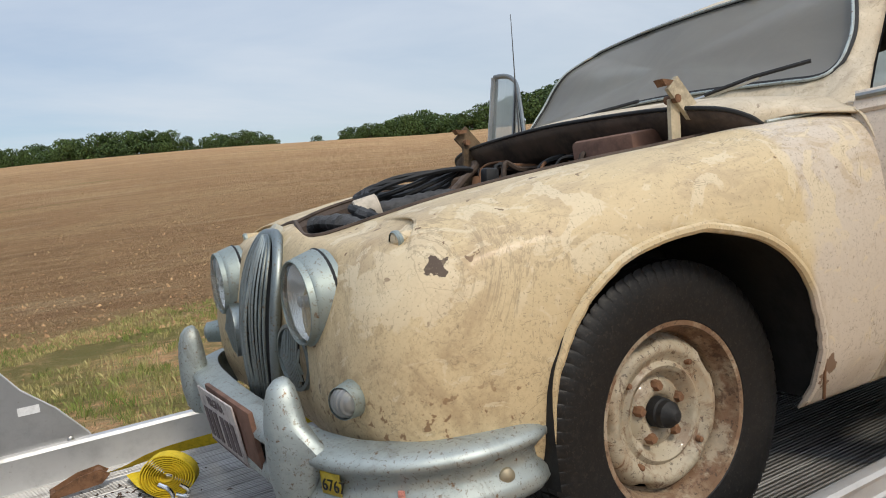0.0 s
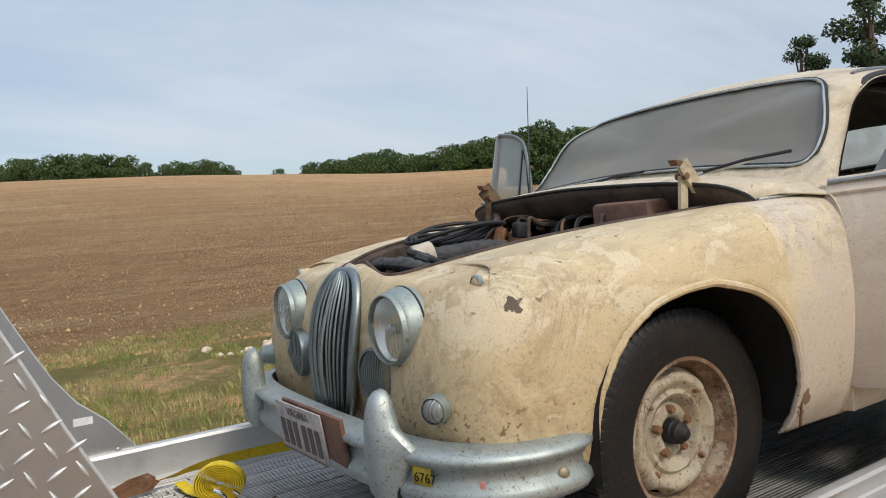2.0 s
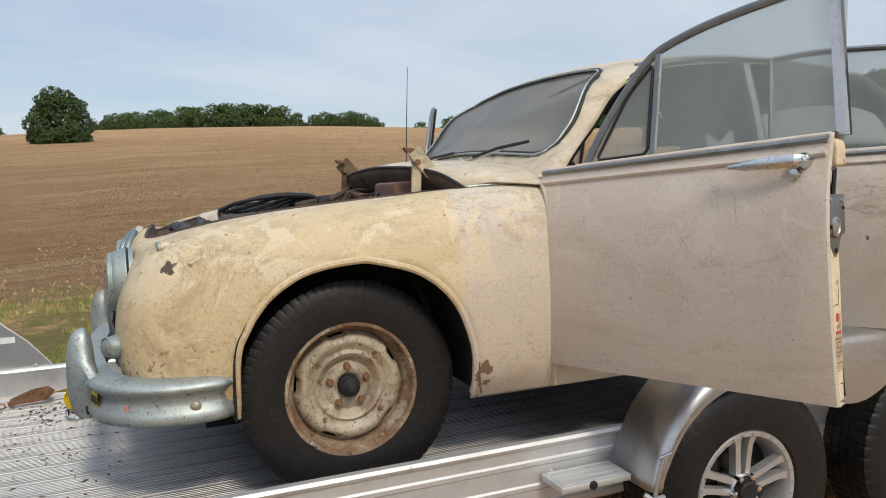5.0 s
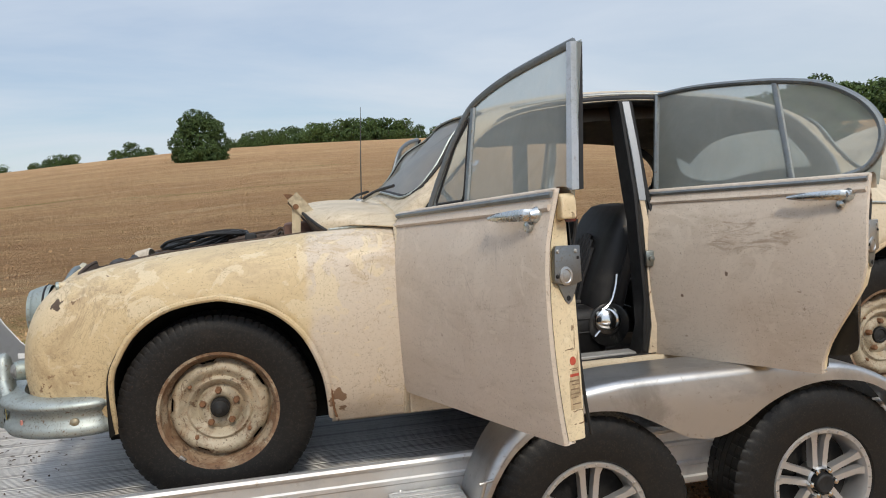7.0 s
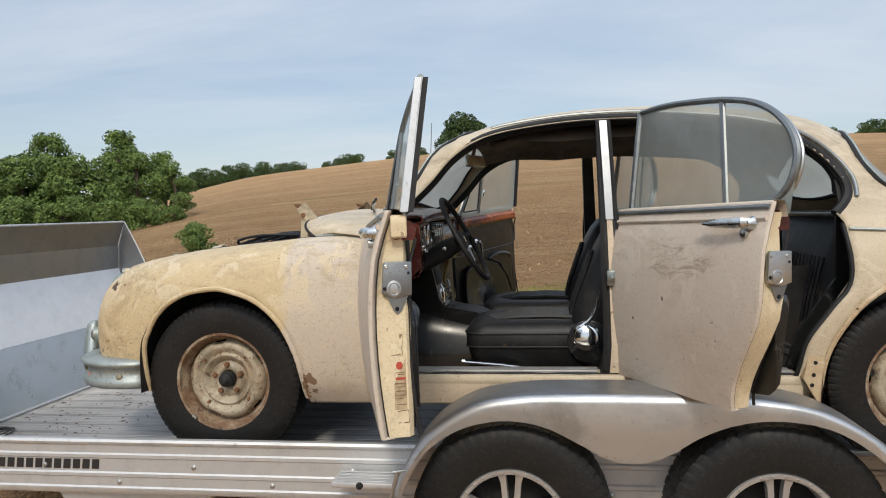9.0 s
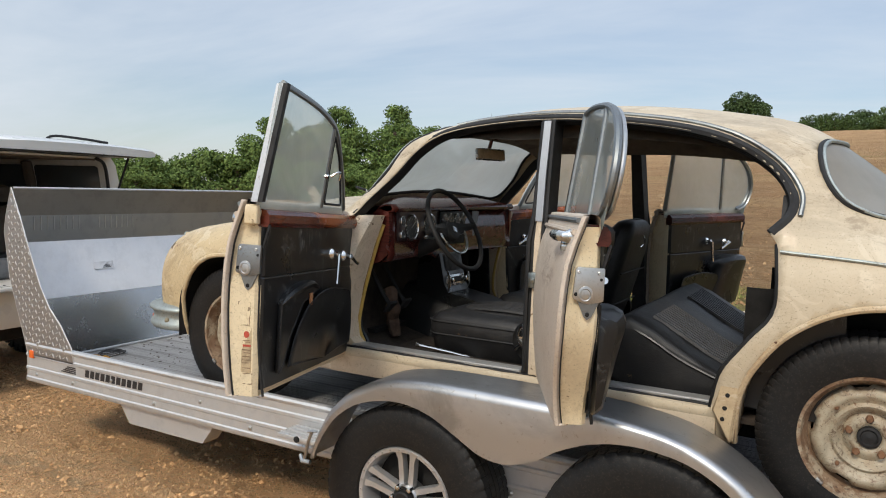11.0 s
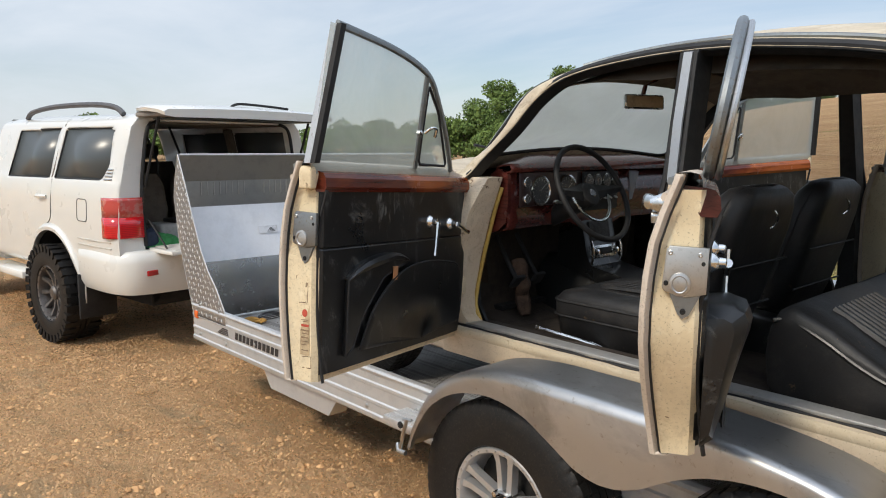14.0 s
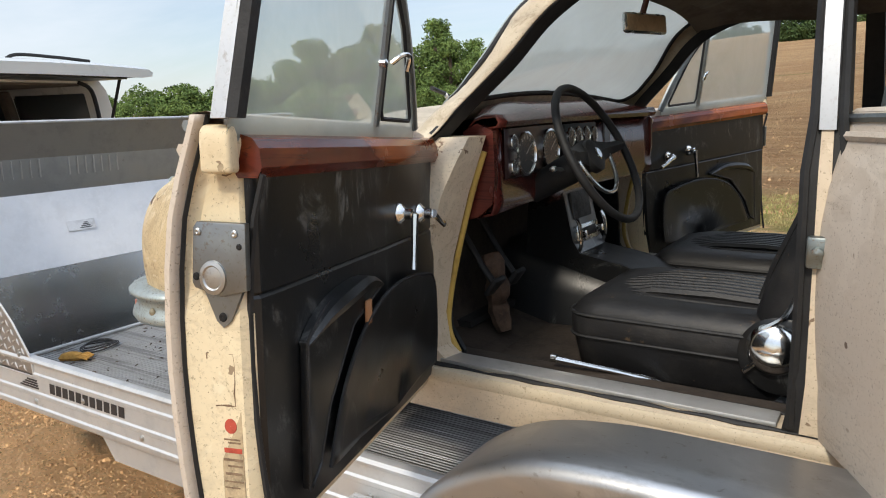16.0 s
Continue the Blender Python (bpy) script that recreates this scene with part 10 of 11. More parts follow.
def suv_body():
    bm = bmesh.new()
    xs = [-5.3 + (5.3 - 2.84) * k / 110 for k in range(111)]
    rings = []
    for x in xs:
        s = suv_section(x, 6)
        rings.append([Vector((x, -p.y, p.z)) for p in s] + [Vector((x, p.y, p.z)) for p in reversed(s[:-1])])
    loft(bm, rings)
    wins = [[(-2.985, 1.52), (-3.06, 1.42), (-3.10, 1.405), (-3.90, 1.395), (-3.86, 1.79), (-3.82, 1.80), (-3.08, 1.80), (-3.02, 1.77)], [(-4.0, 1.395), (-4.88, 1.385), (-4.80, 1.79), (-3.96, 1.80)]]
    for w in wins:
        cut_xz(bm, w, lambda c: abs(c.y) > 0.5)
    arch = [(-3.95 + 0.475 * math.cos(a), 0.50 + 0.475 * math.sin(a)) for a in (math.pi * (k - 2) / 24 for k in range(29))] + [(-4.44, 0.3), (-3.46, 0.3)]
    cut_xz(bm, arch, lambda c: abs(c.y) > 0.5)
    solid(spart("body", bm, M_WHITE, "white bodywork", 40), 0.03)
    for s in (-1, 1):
        for w in wins:
            bm = bmesh.new()
            pts = [Vector((x, s * (suv_y(x, z) - 0.012), z)) for x, z in w]
            f = bm.faces.new([bm.verts.new(p) for p in pts])
            g = spart("side_window", bm, M_TINT, "dark tinted window")
            solid(g, 0.005)
            bm = bmesh.new()
            tube(bm, pts, 0.012, 6, True)
            part("window_rubber", bm, M_BLACK, g)
        # door shut line, handle, fuel flap, vent louvres, side moulding
        bm = bmesh.new()
        tube(bm, spline([Vector((x, s * (suv_y(x, z) + 0.0005), z)) for x, z in ((-3.93, 1.39), (-3.94, 1.20), (-3.96, 1.06), (-4.12, 0.98), (-4.34, 0.86), (-4.40, 0.66))], 5), 0.004, 5)
        spart("door_gap", bm, M_DARK)
        bm = bmesh.new()
        tube(bm, spline([Vector((x, s * (suv_y(x, 1.24) + o), 1.245)) for x, o in ((-4.02, 0.005), (-4.06, 0.03), (-4.14, 0.034), (-4.20, 0.005))], 4), 0.014, 8)
        spart("door_handle", bm, M_WHITE)
        bm = bmesh.new()
        pts = [Vector((x, s * (suv_y(x, z) + 0.002), z)) for x, z in rounded(-3.36, 1.17, 0.085, 0.085, 0.03)]
        tube(bm, pts, 0.003, 5, True)
        spart("fuel_flap", bm, M_CLAD)
        for k in range(4):
            bm = bmesh.new()
            z = 1.415 + 0.024 * k
            tube(bm, [Vector((-3.03 + 0.012 * k, s * (suv_y(-3.0, z) + 0.002), z)), Vector((-2.93, s * (suv_y(-2.93, z) + 0.002), z))], 0.008, 6)
            spart("vent_louvre", bm, M_STEEL)
        bm = bmesh.new()
        for z in (0.95, 0.905):
            tube(bm, [Vector((x, s * (suv_y(x, z) + 0.003), z)) for x in (-2.92, -3.2, -3.44)], 0.006, 5)
        spart("side_moulding", bm, plain("champagne_moulding", (0.55, 0.52, 0.46), 0.35), "pale side moulding")
        bm = bmesh.new()
        rings = []
        for k in range(25):
            a = math.pi * (k - 1) / 22
            c, sn = math.cos(a), math.sin(a)
            z = 0.50 + 0.475 * sn
            y = suv_y(-3.95 + 0.475 * c, max(0.66, z))
            rings.append([Vector((-3.95 + r * c, s * (y + o), 0.50 + r * sn)) for r, o in ((0.470, -0.02), (0.472, 0.022), (0.500, 0.026), (0.530, 0.004))])
        loft(bm, rings)
        solid(spart("wheel_flare", bm, M_WHITE), 0.008)
        bm = bmesh.new()
        rings = []
        for k in range(25):
            a = math.pi * (k - 1) / 22
            rings.append([Vector((-3.95 + 0.475 * math.cos(a), s * y, 0.50 + 0.475 * math.sin(a))) for y in (0.93, 0.55)])
        loft(bm, rings)
        spart("wheel_well", bm, M_DARK)
        bm = bmesh.new()
        box(bm, -5.3, -2.95, min(s * 0.55, s * 0.60), max(s * 0.55, s * 0.60), 0.45, 0.95)
        spart("chassis_side", bm, M_DARK)
        # running board, mud flap, roof rail
        bm = bmesh.new()
        box(bm, -5.3, -4.47, min(s * 0.80, s * 1.0), max(s * 0.80, s * 1.0), 0.50, 0.57, 0.02)
        spart("running_board", bm, M_WHITE)
        bm = bmesh.new()
        box(bm, -3.46, -3.43, min(s * 0.66, s * 0.96), max(s * 0.66, s * 0.96), 0.30, 0.66, 0.01)
        spart("mud_flap", bm, M_BLACK, "black rubber mud flap")
        bm = bmesh.new()
        tube(bm, spline([(-3.08, s * 0.70, 1.90), (-3.20, s * 0.71, 1.955), (-3.6, s * 0.71, 1.985), (-4.3, s * 0.71, 1.985), (-4.75, s * 0.71, 1.95), (-4.9, s * 0.70, 1.90)], 5), 0.022, 8)
        spart("roof_rail", bm, M_CLAD, "dark grey roof rail")


def suv_y(x, z):
    s = suv_section(x, 5)
    for a, b in zip(s, s[1:]):
        if a.z <= z <= b.z:
            return a.y + (b.y - a.y) * (z - a.z) / max(1e-6, b.z - a.z)
    return 0.9


suv_body()


def suv_rear():
    # bonnet, windscreen and front end, out of sight but there
    bm = bmesh.new()
    rings = []
    for x, w, h in ((-5.29, 0.93, 1.40), (-5.6, 0.93, 1.38), (-6.4, 0.92, 1.30), (-7.1, 0.89, 1.24), (-7.3, 0.85, 1.12), (-7.34, 0.84, 0.80)):
        rings.append([Vector((x, w * a, 0.58 + (h - 0.58) * b)) for a, b in ((-0.9, 0), (-1, 0.2), (-1, 0.7), (-0.93, 0.92), (-0.6, 1), (0, 1.02), (0.6, 1), (0.93, 0.92), (1, 0.7), (1, 0.2), (0.9, 0))])
    loft(bm, rings, True, False, True)
    spart("bonnet_and_wings", bm, M_WHITE, "", 40)
    bm = bmesh.new()
    loft(bm, [[Vector((-5.30, y * 0.80, 1.90)), Vector((-5.85, y, 1.40))] for y in (-0.86, -0.4, 0, 0.4, 0.86)])
    solid(spart("windscreen", bm, M_TINT), 0.006)
    # bumper
    bm = bmesh.new()
    line = spline([(-3.45, -0.935, 0), (-3.2, -0.945, 0), (-2.95, -0.93, 0), (-2.80, -0.86, 0), (-2.735, -0.70, 0), (-2.71, -0.3, 0), (-2.70, 0, 0), (-2.71, 0.3, 0), (-2.735, 0.70, 0), (-2.80, 0.86, 0), (-2.95, 0.93, 0), (-3.2, 0.945, 0), (-3.45, 0.935, 0)], 6)
    rings = []
    for i, p in enumerate(line):
        d = (line[min(i + 1, len(line) - 1)] - line[max(i - 1, 0)]).normalized()
        o = Vector((d.y, -d.x, 0))
        if o.dot(Vector((p.x + 4.2, p.y, 0))) < 0:
            o = -o
        rings.append([Vector((p.x, p.y, 0)) + o * a + Vector((0, 0, z)) for a, z in ((-0.10, 0.60), (-0.03, 0.56), (0.0, 0.62), (0.008, 0.72), (0.010, 0.80), (0.0, 0.86), (-0.03, 0.885), (-0.12, 0.89))])
    loft(bm, rings, True, False, True)
    b = spart("rear_bumper", bm, M_WHITE, "white rear bumper", 50)
    for s in (-1, 1):
        bm = bmesh.new()
        box(bm, -0.008, 0.008, -0.075, 0.075, -0.020, 0.020, 0.004, pose(-2.727, s * 0.69, 0.728, 0, 0, -s * 14))
        part("bumper_reflector", bm, Mat("red_reflector", 0.2, 0, 0.8).color((0.42, 0.012, 0.015)).m, b, "red bumper reflector")
        # tail lamps wrap the corner
        bm = bmesh.new()
        rows = [(-2.985, 0.937), (-2.94, 0.934), (-2.89, 0.915), (-2.855, 0.88), (-2.845, 0.80), (-2.842, 0.715)]
        loft(bm, [[Vector((x + (0.02 if z > 1.28 else 0) * 0, s * y, z)) for z in (0.985, 1.0, 1.07, 1.14)] for x, y in rows])
        red = Mat("red_lamp_lens", 0.15, 0.0, 0.8).color((0.62, 0.010, 0.016))
        red.over((0.30, 0.004, 0.008), red.step(red.wave(24.0, "Z"), 0.4, 0.7), 0.5)
        t = solid(spart("tail_lamp", bm, red.m, "red and clear wrap-around tail lamp"), 0.02, 1.0)
        bm = bmesh.new()
        loft(bm, [[Vector((x, s * (y - 0.004), z)) for z in (1.14, 1.20, 1.26, 1.285)] for x, y in rows])
        clear = Mat("clear_lamp_lens", 0.15, 0.0, 0.8).color((0.52, 0.07, 0.06))
        clear.over((0.50, 0.22, 0.19), clear.step(clear.noise(18.0, 3.0), 0.5, 0.6), 0.6)
        solid(part("clear_lens", bm, clear.m, t), 0.02, 1.0)
        # pillars of the tailgate opening
        bm = bmesh.new()
        loft(bm, [[Vector((-2.842, s * yo, z)), Vector((-2.842, s * yi, z)), Vector((-2.93, s * yi, z)), Vector((-2.93, s * yo, z))] for z, yo, yi in ((0.86, 0.90, 0.70), (1.0, 0.905, 0.71), (1.30, 0.885, 0.72), (1.60, 0.82, 0.69), (1.80, 0.765, 0.655), (1.88, 0.70, 0.60))], True, False, True)
        spart("tailgate_pillar", bm, M_WHITE)
        bm = bmesh.new()
        tube(bm, spline([(-2.835, s * 0.70, 0.92), (-2.835, s * 0.715, 1.30), (-2.835, s * 0.68, 1.62), (-2.835, s * 0.64, 1.80), (-2.835, s * 0.55, 1.85)], 5), 0.014, 8)
        spart("tailgate_seal", bm, M_BLACK)
        # gas strut
        bm = bmesh.new()
        tube(bm, [(-2.83, s * 0.69, 1.36), (-2.60, s * 0.68, 1.870)], 0.010, 8)
        spart("gas_strut", bm, M_BLACK)
    bm = bmesh.new()
    box(bm, -2.93, -2.842, -0.66, 0.66, 1.845, 1.90, 0.01)
    spart("tailgate_header", bm, M_WHITE)
    # raised upper tailgate
    bm = bmesh.new()
    rings = []
    for x, z, w in ((-2.90, 1.925, 0.68), (-2.84, 1.945, 0.72), (-2.64, 1.947, 0.755), (-2.46, 1.930, 0.765), (-2.38, 1.910, 0.75)):
        rings.append([Vector((x, w * a, z + b)) for a, b in ((-1, -0.035), (-1.01, -0.01), (-0.97, 0.008), (-0.5, 0.022), (0, 0.026), (0.5, 0.022), (0.97, 0.008), (1.01, -0.01), (1, -0.035), (0.9, -0.045), (0, -0.04), (-0.9, -0.045))])
    loft(bm, rings, True, False, True)
    g = spart("upper_tailgate", bm, M_WHITE, "white upper tailgate raised level", 40)
    bm = bmesh.new()
    box(bm, -2.80, -2.46, -0.62, 0.62, 1.858, 1.870, 0.005)
    part("tailgate_glass", bm, M_TINT, g)
    bm = bmesh.new()
    box(bm, -2.86, -2.40, -0.725, 0.725, 1.872, 1.908, 0.014)
    # beige lining, darkened so the underside's shade sits in its colour
    part("tailgate_lining", bm, plain("shaded_tailgate_lining", (0.24, 0.215, 0.19), 0.6), g)
    for y in (-0.45, -0.1, 0.3, 0.55):
        bm = bmesh.new()
        box(bm, -2.425, -2.385, y - 0.05, y + 0.05, 1.864, 1.888, 0.006)
        part("tailgate_clip", bm, M_BLACK, g)
    bm = bmesh.new()
    tube(bm, spline([(-2.72, 0.0, 1.975), (-2.70, 0.07, 1.998), (-2.66, 0.30, 1.988), (-2.62, 0.48, 1.972)], 5), 0.010, 8)
    part("rear_wiper", bm, M_BLACK, g)
    # lowered lower gate
    bm = bmesh.new()
    box(bm, -2.84, -2.50, -0.68, 0.68, 0.872, 0.905, 0.010)
    lg = spart("lower_tailgate", bm, M_WHITE, "white lower tailgate let down")
    bm = bmesh.new()
    box(bm, -2.83, -2.53, -0.63, 0.63, 0.905, 0.912, 0.003)
    part("gate_lining", bm, plain("pale_plastic_lining", (0.55, 0.53, 0.49), 0.5), lg)
    bm = bmesh.new()
    for y in (-0.56, -0.52, -0.48):
        lathe(bm, [(0, 0.008), (0.003, 0.008), (0.003, 0)], (-2.56, y, 0.912), (0, 0, 1), 8)
    part("latch_holes", bm, M_DARK, lg)
    for s in (-1, 1):
        bm = bmesh.new()
        tube(bm, [(-2.84, s * 0.67, 1.12), (-2.60, s * 0.66, 0.915)], 0.007, 6)
        part("gate_cable", bm, M_BLACK, lg)
    # cabin seen through the open back
    bm = bmesh.new()
    box(bm, -5.2, -2.86, -0.70, 0.70, 0.84, 0.87)
    spart("load_floor", bm, M_BEIGE, "beige load floor")
    for s in (-1, 1):
        bm = bmesh.new()
        prism(bm, [(-5.2, 0.87), (-2.95, 0.87), (-2.95, 1.36), (-3.05, 1.39), (-5.2, 1.39)], 0.02, Matrix(((1, 0, 0, 0), (0, 0, s, s * 0.72), (0, 1, 0, 0), (0, 0, 0, 1))))
        spart("load_side_trim", bm, M_BEIGE)
        bm = bmesh.new()
        pts = [(-3.95, 1.39), (-3.92, 1.6), (-3.9, 1.82)]
        tube(bm, [(x, s * (suv_y(x, z) - 0.05), z) for x, z in pts], 0.05, 8)
        spart("pillar_trim", bm, M_BEIGE)
    bm = bmesh.new()
    box(bm, -5.2, -2.95, -0.70, 0.70, 1.835, 1.85)
    spart("roof_lining", bm, M_BEIGE)
    for x, z1 in ((-3.75, 1.42), (-4.75, 1.50)):
        for y in (-0.36, 0.36):
            bm = bmesh.new()
            pad(bm, [(0.90, 0, y, 0.08, 0.30, 0.05), (1.10, 0.02, y, 0.09, 0.32, 0.06), (1.32, -0.02, y, 0.08, 0.31, 0.06), (z1, -0.04, y, 0.05, 0.27, 0.04)], Matrix.Translation((x, 0, 0)))
            st = spart("passenger_seat", bm, M_BEIGE, "beige rear seat", 50)
            bm = bmesh.new()
            pad(bm, [(z1 + 0.03, -0.05, y, 0.03, 0.10, 0.025), (z1 + 0.08, -0.05, y, 0.045, 0.13, 0.04), (z1 + 0.16, -0.05, y, 0.04, 0.12, 0.035), (z1 + 0.18, -0.05, y, 0.02, 0.08, 0.018)], Matrix.Translation((x, 0, 0)))
            part("headrest", bm, M_BEIGE, st)
    for k in range(3):
        bm = bmesh.new()
        y0 = -0.3 + 0.25 * k
        tube(bm, [(-3.86, y0 - 0.1, 1.83), (-3.84, y0 + 0.02, 1.5), (-3.86, y0, 1.1)], 0.012, 6, flat=0.3)
        spart("seat_belt", bm, M_BLACK)
    # underneath
    bm = bmesh.new()
    box(bm, -5.2, -2.95, -0.62, 0.62, 0.42, 0.60, 0.02)
    spart("chassis", bm, M_DARK)
    bm = bmesh.new()
    box(bm, -2.95, -2.45, 0.09, 0.18, 0.44, 0.52, 0.01)
    spart("tow_hitch", bm, M_BLACK)


suv_rear()


def offroad_wheel(c, f):
    """A knobbly tyre on a bronze-grey ten-spoke rim."""
    bm = bmesh.new()
    road_tyre(bm, c, 0.405, 0.28, 0.228, 30, 0.012)
    w = spart("wheel", bm, M_TYRE, "big all-terrain tyre on a dark grey rim", 30)
    for row, off in ((-1, 0.0), (1, 0.5)):
        bm = bmesh.new()
        for k in range(34):
            a = 2 * math.pi * (k + off) / 34
            m = Matrix.Translation((c[0] + 0.404 * math.cos(a), c[1] + row * 0.10, c[2] + 0.404 * math.sin(a))) @ Matrix.Rotation(-a, 4, "Y")
            box(bm, -0.012, 0.009, -0.05, 0.048, -0.024, 0.024, 0, m)
            m = Matrix.Translation((c[0] + 0.372 * math.cos(a), c[1] + row * 0.139, c[2] + 0.372 * math.sin(a))) @ Matrix.Rotation(-a, 4, "Y")
            box(bm, -0.026, 0.022, -0.006, 0.007, -0.018, 0.018, 0, m)
        tagged(part("tread_pattern", bm, M_TYRE, w), kind="stuff")
    grey = plain("dark_bronze_alloy", (0.17, 0.155, 0.145), 0.4, 0.7, 0.3, 15)
    bm = bmesh.new()
    lathe(bm, [(f * 0.118, 0.236), (f * 0.124, 0.228), (f * 0.118, 0.214), (f * 0.08, 0.205), (0, 0.195), (-f * 0.12, 0.22)], c, (0, 1, 0), 48)
    part("rim", bm, grey, w)
    bm = bmesh.new()
    lathe(bm, [(f * 0.02, 0.20), (f * 0.02, 0.0)], c, (0, 1, 0), 32)
    part("brake_disc", bm, M_DARK, w)
    for k in range(10):
        a = 2 * math.pi * k / 10 + 0.1
        u, v = Vector((math.cos(a), 0, math.sin(a))), Vector((-math.sin(a), 0, math.cos(a)))
        bm = bmesh.new()
        rings = []
        for t, ww, dy in ((0.05, 0.022, 0.07), (0.13, 0.014, 0.075), (0.205, 0.019, 0.10)):
            p = Vector(c) + u * t + Vector((0, f * dy, 0))
            rings.append([p - v * ww - Vector((0, f * 0.03, 0)), p - v * ww * 0.7, p + v * ww * 0.7, p + v * ww - Vector((0, f * 0.03, 0))])
        loft(bm, rings, True, False, True)
        part("spoke", bm, grey, w)
    bm = bmesh.new()
    lathe(bm, [(f * 0.05, 0.065), (f * 0.085, 0.058), (f * 0.10, 0.040), (f * 0.10, 0.0)], c, (0, 1, 0), 24)
    part("hub", bm, grey, w)
    bm = bmesh.new()
    for k in range(20):
        a = 2 * math.pi * k / 20
        lathe(bm, [(f * 0.120, 0.006), (f * 0.127, 0.005), (f * 0.127, 0)], (c[0] + 0.222 * math.cos(a), c[1], c[2] + 0.222 * math.sin(a)), (0, 1, 0), 6)
    tagged(part("rim_bolts", bm, M_DARK, w), kind="stuff")


for x in (-3.95, -6.8):
    for s in (-1, 1):
        offroad_wheel((x, s * 0.865, 0.445), s)


def load():
    bm = bmesh.new()
    rng = random.Random(6)
    n, mm = 18, 22
    rings = []
    for i in range(n):
        ring = []
        for j in range(mm):
            u, v = i / (n - 1) * 2 - 1, j / (mm - 1) * 2 - 1
            h = max(0.0, 1 - (u * u + v * v) ** 1.2)
            q = 0.045 * noise.noise(Vector((u * 2.6, v * 2.6, 1))) + 0.02 * noise.noise(Vector((u * 7, v * 7, 4)))
            ring.append(Vector((-2.98 + u * 0.11, -0.50 + v * 0.17, 0.905 + h * (0.075 + q) + 0.01 * q)))
        rings.append(ring)
    loft(bm, rings)
    o = solid(part("cloth", bm, plain("green_cloth", (0.06, 0.30, 0.09), 0.9, 0, 0.35, 30, 0.4), None, "", 60), 0.006)
    tagged(o, "crumpled bright green cloth on the load floor", "cloth")
    t = thing("blue_bag", pose(-3.0, -0.62, 0.87), "dark blue bag in the back of the tow car", "bag")
    bm = bmesh.new()
    pad(bm, [(0.0, 0, 0, 0.10, 0.06, 0.03), (0.05, 0, 0, 0.11, 0.07, 0.04), (0.14, 0.01, 0, 0.10, 0.06, 0.04), (0.17, 0.01, 0.01, 0.05, 0.03, 0.02)])
    part("bag_body", bm, plain("navy_nylon", (0.022, 0.035, 0.07), 0.7, 0, 0.3, 25, 0.3), t)
    bm = bmesh.new()
    tube(bm, spline([(-0.06, -0.02, 0.15), (-0.02, -0.05, 0.23), (0.04, -0.04, 0.23), (0.07, 0.0, 0.15)], 5), 0.008, 6)
    part("bag_handle", bm, M_BLACK, t)
    t = thing("storage_case", pose(-3.22, -0.1, 0.87), "pale grey storage case on the load floor", "case")
    bm = bmesh.new()
    box(bm, -0.13, 0.13, -0.34, 0.36, 0.0, 0.17, 0.03, None, 3)
    part("case_body", bm, plain("grey_case", (0.40, 0.39, 0.37), 0.6), t)
    bm = bmesh.new()
    box(bm, -0.10, 0.10, -0.20, 0.22, 0.165, 0.20, 0.015)
    part("case_lid", bm, M_BLACK, t)


load()


# the tow car stands a little askew to the trailer
SUV_TURN = Matrix.Translation((-2.884, 0.0245, 0)) @ Matrix.Rotation(radians(6.6), 4, "Z") @ Matrix.Translation((2.86, 0, 0))
for _o in [suv] + [o for o in scene.collection.all_objects if o.parent is None and o.name in ("cloth", "blue_bag", "storage_case")]:
    _o.matrix_basis = SUV_TURN @ _o.matrix_basis

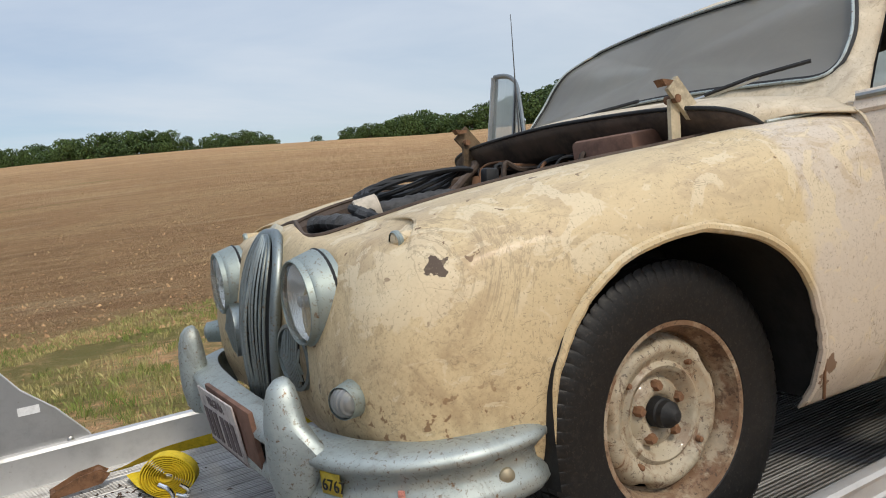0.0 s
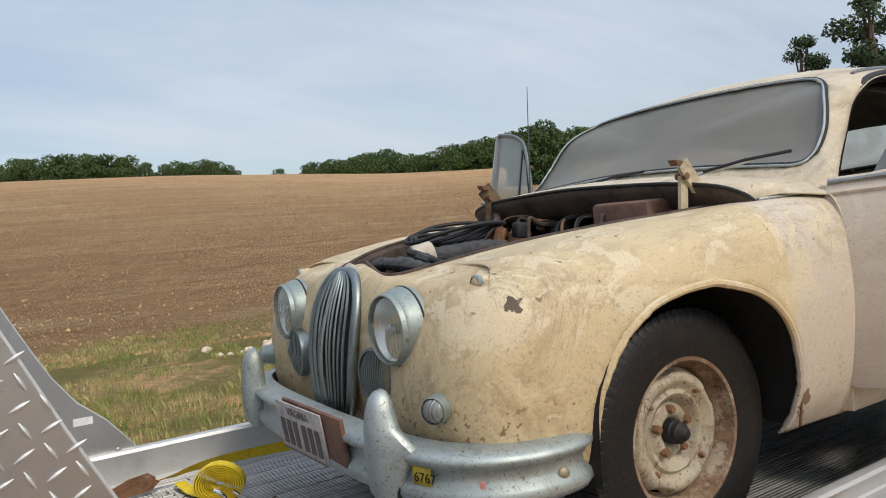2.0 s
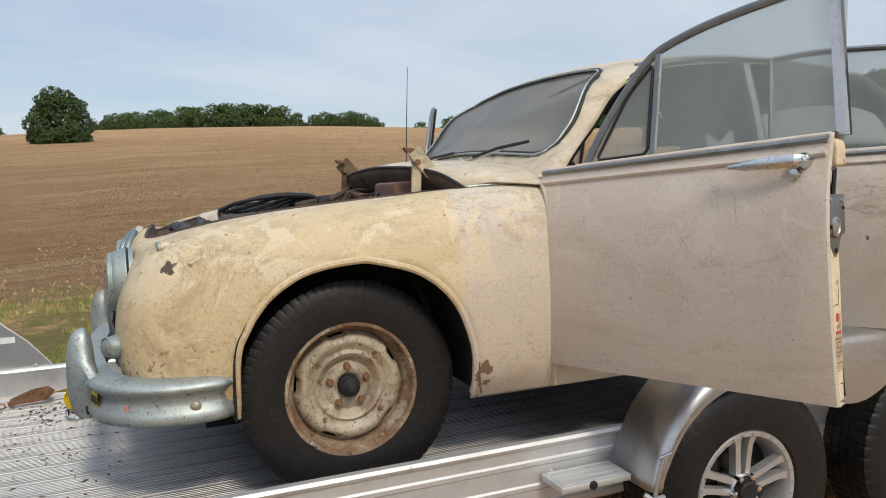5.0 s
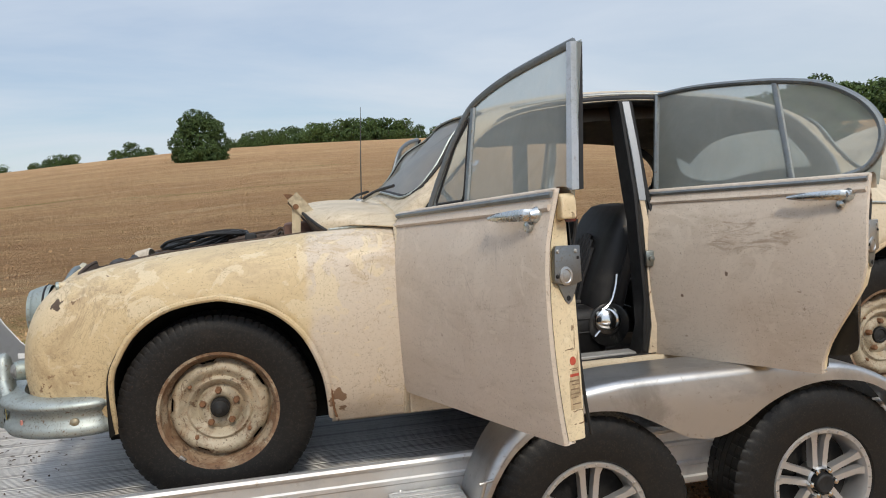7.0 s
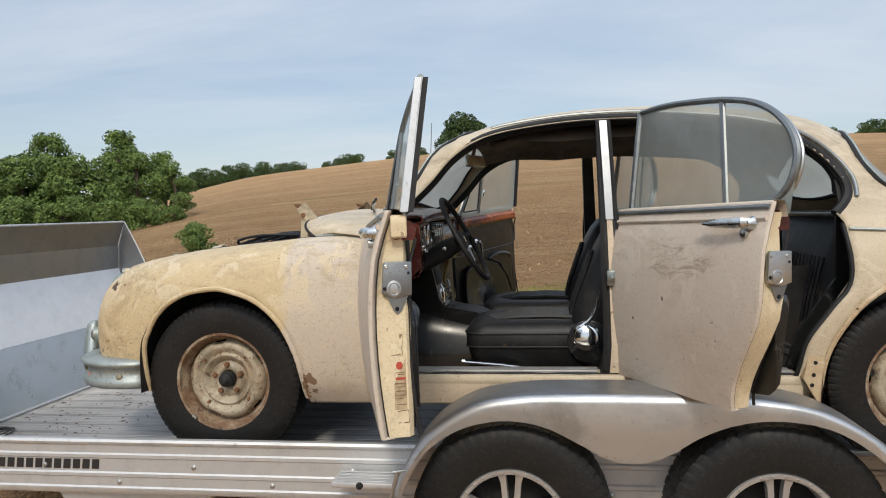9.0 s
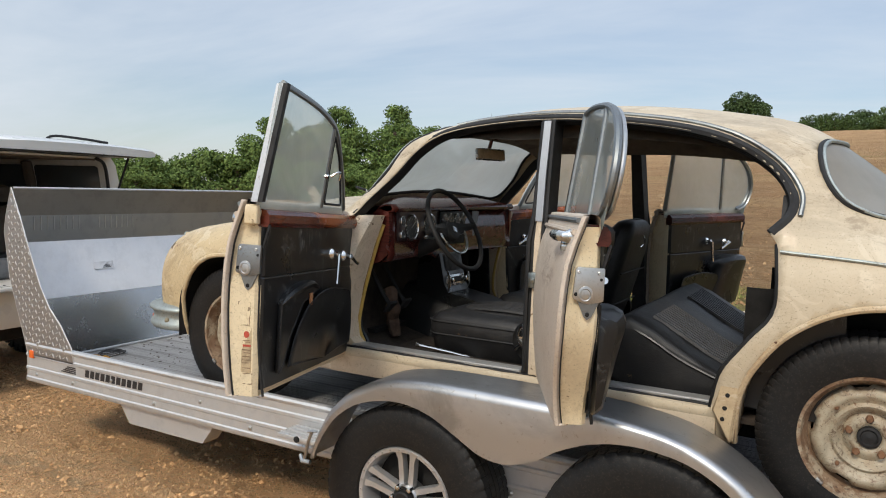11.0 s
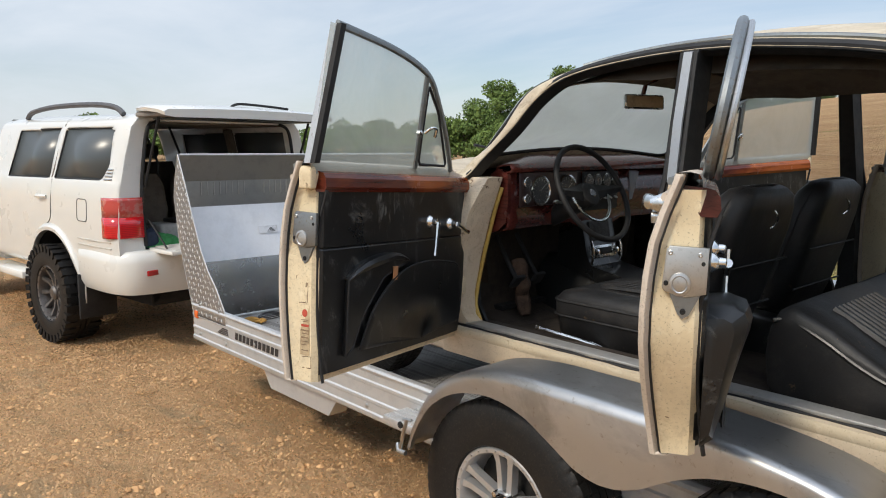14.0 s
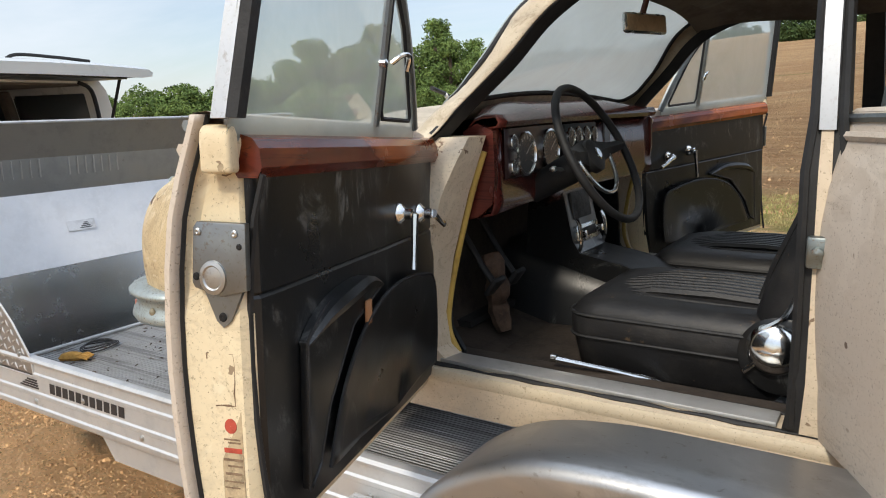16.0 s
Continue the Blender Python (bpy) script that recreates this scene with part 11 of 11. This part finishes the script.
# ---------------------------------------------------------------- straps and litter on the deck
def strap():
    yellow = plain("yellow_webbing", (0.72, 0.52, 0.015), 0.75, 0, 0.25, 60, 0.35)
    t = thing("ratchet_strap", pose(-0.9, 0.9, DECK), "bright yellow ratchet strap with a coiled tail", "strap")
    inv = t.matrix_basis.inverted()

    def ribbon(name, pts, w, twist, mat, lab=""):
        bm = bmesh.new()
        c = spline(pts, 6)
        rings = []
        for i, p in enumerate(c):
            d = (c[min(i + 1, len(c) - 1)] - c[max(i - 1, 0)]).normalized()
            a = twist(i / (len(c) - 1))
            side = d.cross(Vector((0, 0, 1))).normalized()
            up = side.cross(d)
            v = side * math.cos(a) + up * math.sin(a)
            rings.append([p + v * w + up * 0.001, p + up * 0.003, p - v * w + up * 0.001, p - up * 0.001])
        loft(bm, rings, True, False, True)
        o = part(name, bm, mat, t, lab)
        o.matrix_parent_inverse = inv
        return o

    ribbon("webbing", [(-1.04, 0.93, 0.645), (-0.97, 0.92, 0.650), (-0.90, 0.91, 0.665), (-0.80, 0.88, 0.68), (-0.62, 0.80, 0.70), (-0.42, 0.66, 0.73), (-0.20, 0.52, 0.76)], 0.025, lambda u: 0.25 + 0.9 * min(1, u * 1.6), yellow, "yellow webbing")
    for k in range(9):
        bm = bmesh.new()
        r = 0.018 + 0.0075 * k
        pts = []
        for q in range(20):
            a = 2 * math.pi * q / 20
            pts.append(Vector((-0.862 + r * math.cos(a) * 1.1, 0.655 + 0.004 * math.sin(3 * a + k), DECK + 0.066 + r * math.sin(a) * (0.82 if math.sin(a) < 0 else 0.92))))
        rings = [[p + Vector((0, -0.024, 0)), p + Vector((0, 0.024, 0)), p + Vector((0, 0.024, 0)) * 0.99 + (p - Vector((-0.862, 0.655, DECK + 0.066))) * 0.05, p + Vector((0, -0.024, 0)) + (p - Vector((-0.862, 0.655, DECK + 0.066))) * 0.05] for p in pts]
        loft(bm, rings, True, True)
        o = part("webbing_turn", bm, yellow, t)
        o.matrix_basis = Matrix.Translation((-0.862, 0.655, 0)) @ Matrix.Rotation(radians(-28), 4, "Z") @ Matrix.Translation((0.862, -0.655, 0))
        o.matrix_parent_inverse = inv
    ribbon("webbing_tail", [(-0.95, 0.90, 0.628), (-0.93, 0.80, 0.612), (-0.91, 0.72, 0.615), (-0.89, 0.68, 0.63)], 0.024, lambda u: 0.1, yellow)
    bm = bmesh.new()
    tube(bm, spline([(-0.905, 0.575, 0.672), (-0.88, 0.555, 0.655), (-0.872, 0.55, 0.628), (-0.895, 0.545, 0.612), (-0.925, 0.555, 0.622), (-0.93, 0.565, 0.642)], 5), 0.007, 8)
    tube(bm, spline([(-0.86, 0.565, 0.63), (-0.83, 0.555, 0.618), (-0.825, 0.55, 0.64), (-0.845, 0.555, 0.66)], 5), 0.006, 8)
    o = part("strap_hook", bm, M_BRIGHT, t, "bright double wire hook")
    o.matrix_parent_inverse = inv
    bm = bmesh.new()
    for y in (0.905, 0.965):
        prism(bm, [(-1.21, 0.612), (-1.05, 0.622), (-1.02, 0.648), (-1.05, 0.672), (-1.12, 0.664), (-1.21, 0.630)], 0.004, Matrix(((1, 0, 0, 0), (0, 0, 1, y), (0, 1, 0, 0), (0, 0, 0, 1))))
    tube(bm, [(-1.055, 0.90, 0.650), (-1.055, 0.975, 0.650)], 0.017, 12)
    tube(bm, [(-1.20, 0.90, 0.622), (-1.20, 0.975, 0.622)], 0.010, 10)
    o = part("ratchet", bm, M_RUST, t, "rusty steel ratchet")
    o.matrix_parent_inverse = inv
    bm = bmesh.new()
    for k in range(9):
        a = Vector((-1.24 - 0.022 * k, 0.92 + 0.006 * k, 0.612))
        u, v = (Vector((1, 0, 0)), Vector((0, 1, 0))) if k % 2 else (Vector((1, 0, 0)), Vector((0, 0.3, 1)))
        tube(bm, [a + 0.017 * math.cos(q) * u + 0.010 * math.sin(q) * v for q in (2 * math.pi * j / 10 for j in range(10))], 0.0035, 6, True)
    o = part("chain", bm, M_RUST, t, "short rusty chain")
    o.matrix_parent_inverse = inv


strap()


def litter():
    rng = random.Random(21)
    verts, faces = [], []
    spots = [(rng.uniform(-1.4, -0.7), rng.uniform(-0.75, 1.0)) for _ in range(190)] + [(rng.gauss(-1.02, 0.07), rng.gauss(0.75, 0.09)) for _ in range(70)]
    for x, y in spots:
        a, l, w, b = rng.uniform(0, 6.28), rng.uniform(0.004, 0.017), rng.uniform(0.001, 0.005), len(verts)
        c, s = math.cos(a), math.sin(a)
        z = DECK + 0.001
        verts += [(x - c * l, y - s * l, z), (x - s * w, y + c * w, z + 0.002), (x + c * l, y + s * l, z + 0.001), (x + s * w, y - c * w, z), (x, y, z + 0.005)]
        faces += [(b, b + 1, b + 4), (b + 1, b + 2, b + 4), (b + 2, b + 3, b + 4), (b + 3, b, b + 4)]
    me = bpy.data.meshes.new("deck_litter")
    me.from_pydata(verts, [], faces)
    me.materials.append(Mat("dry_leaf_litter", 0.9).color((0.07, 0.045, 0.03)).random(0.5, True).m)
    tagged(new("deck_litter", me), "crumbs of bark and dry leaf on the deck", "litter", kind="stuff")
    t = thing("work_glove", pose(-1.27, -0.62, DECK + 0.001, 0, 0, 30), "small crumpled orange-brown leather glove on the deck", "glove")
    bm = bmesh.new()
    pad(bm, [(0.0, 0, 0, 0.045, 0.022, 0.015), (0.010, 0, 0, 0.05, 0.026, 0.018), (0.024, 0.004, 0, 0.042, 0.020, 0.015), (0.032, 0.008, 0, 0.02, 0.01, 0.008)])
    part("palm", bm, plain("orange_leather", (0.45, 0.24, 0.05), 0.8, 0, 0.35, 40, 0.4), t)
    for k in range(4):
        bm = bmesh.new()
        tube(bm, [(0.04, -0.018 + 0.012 * k, 0.012), (0.065, -0.022 + 0.015 * k, 0.014 + 0.004 * (k % 2)), (0.088, -0.026 + 0.017 * k, 0.008)], [0.008, 0.008, 0.006], 7)
        part("finger", bm, bpy.data.materials["orange_leather"], t)
    t = thing("wire_coil", pose(-1.31, -0.46, DECK + 0.002), "loose coil of grey wire on the deck", "wire")
    for k in range(3):
        bm = bmesh.new()
        pts = [(0.062 * (1 - 0.12 * k) * math.cos(a), 0.085 * (1 - 0.1 * k) * math.sin(a), 0.006 + 0.006 * k + 0.004 * math.sin(2 * a + k)) for a in (2 * math.pi * q / 18 for q in range(18))]
        tube(bm, spline(pts, 2, True), 0.0035, 6, True)
        part("wire_loop", bm, M_GREYRUB, t)


litter()
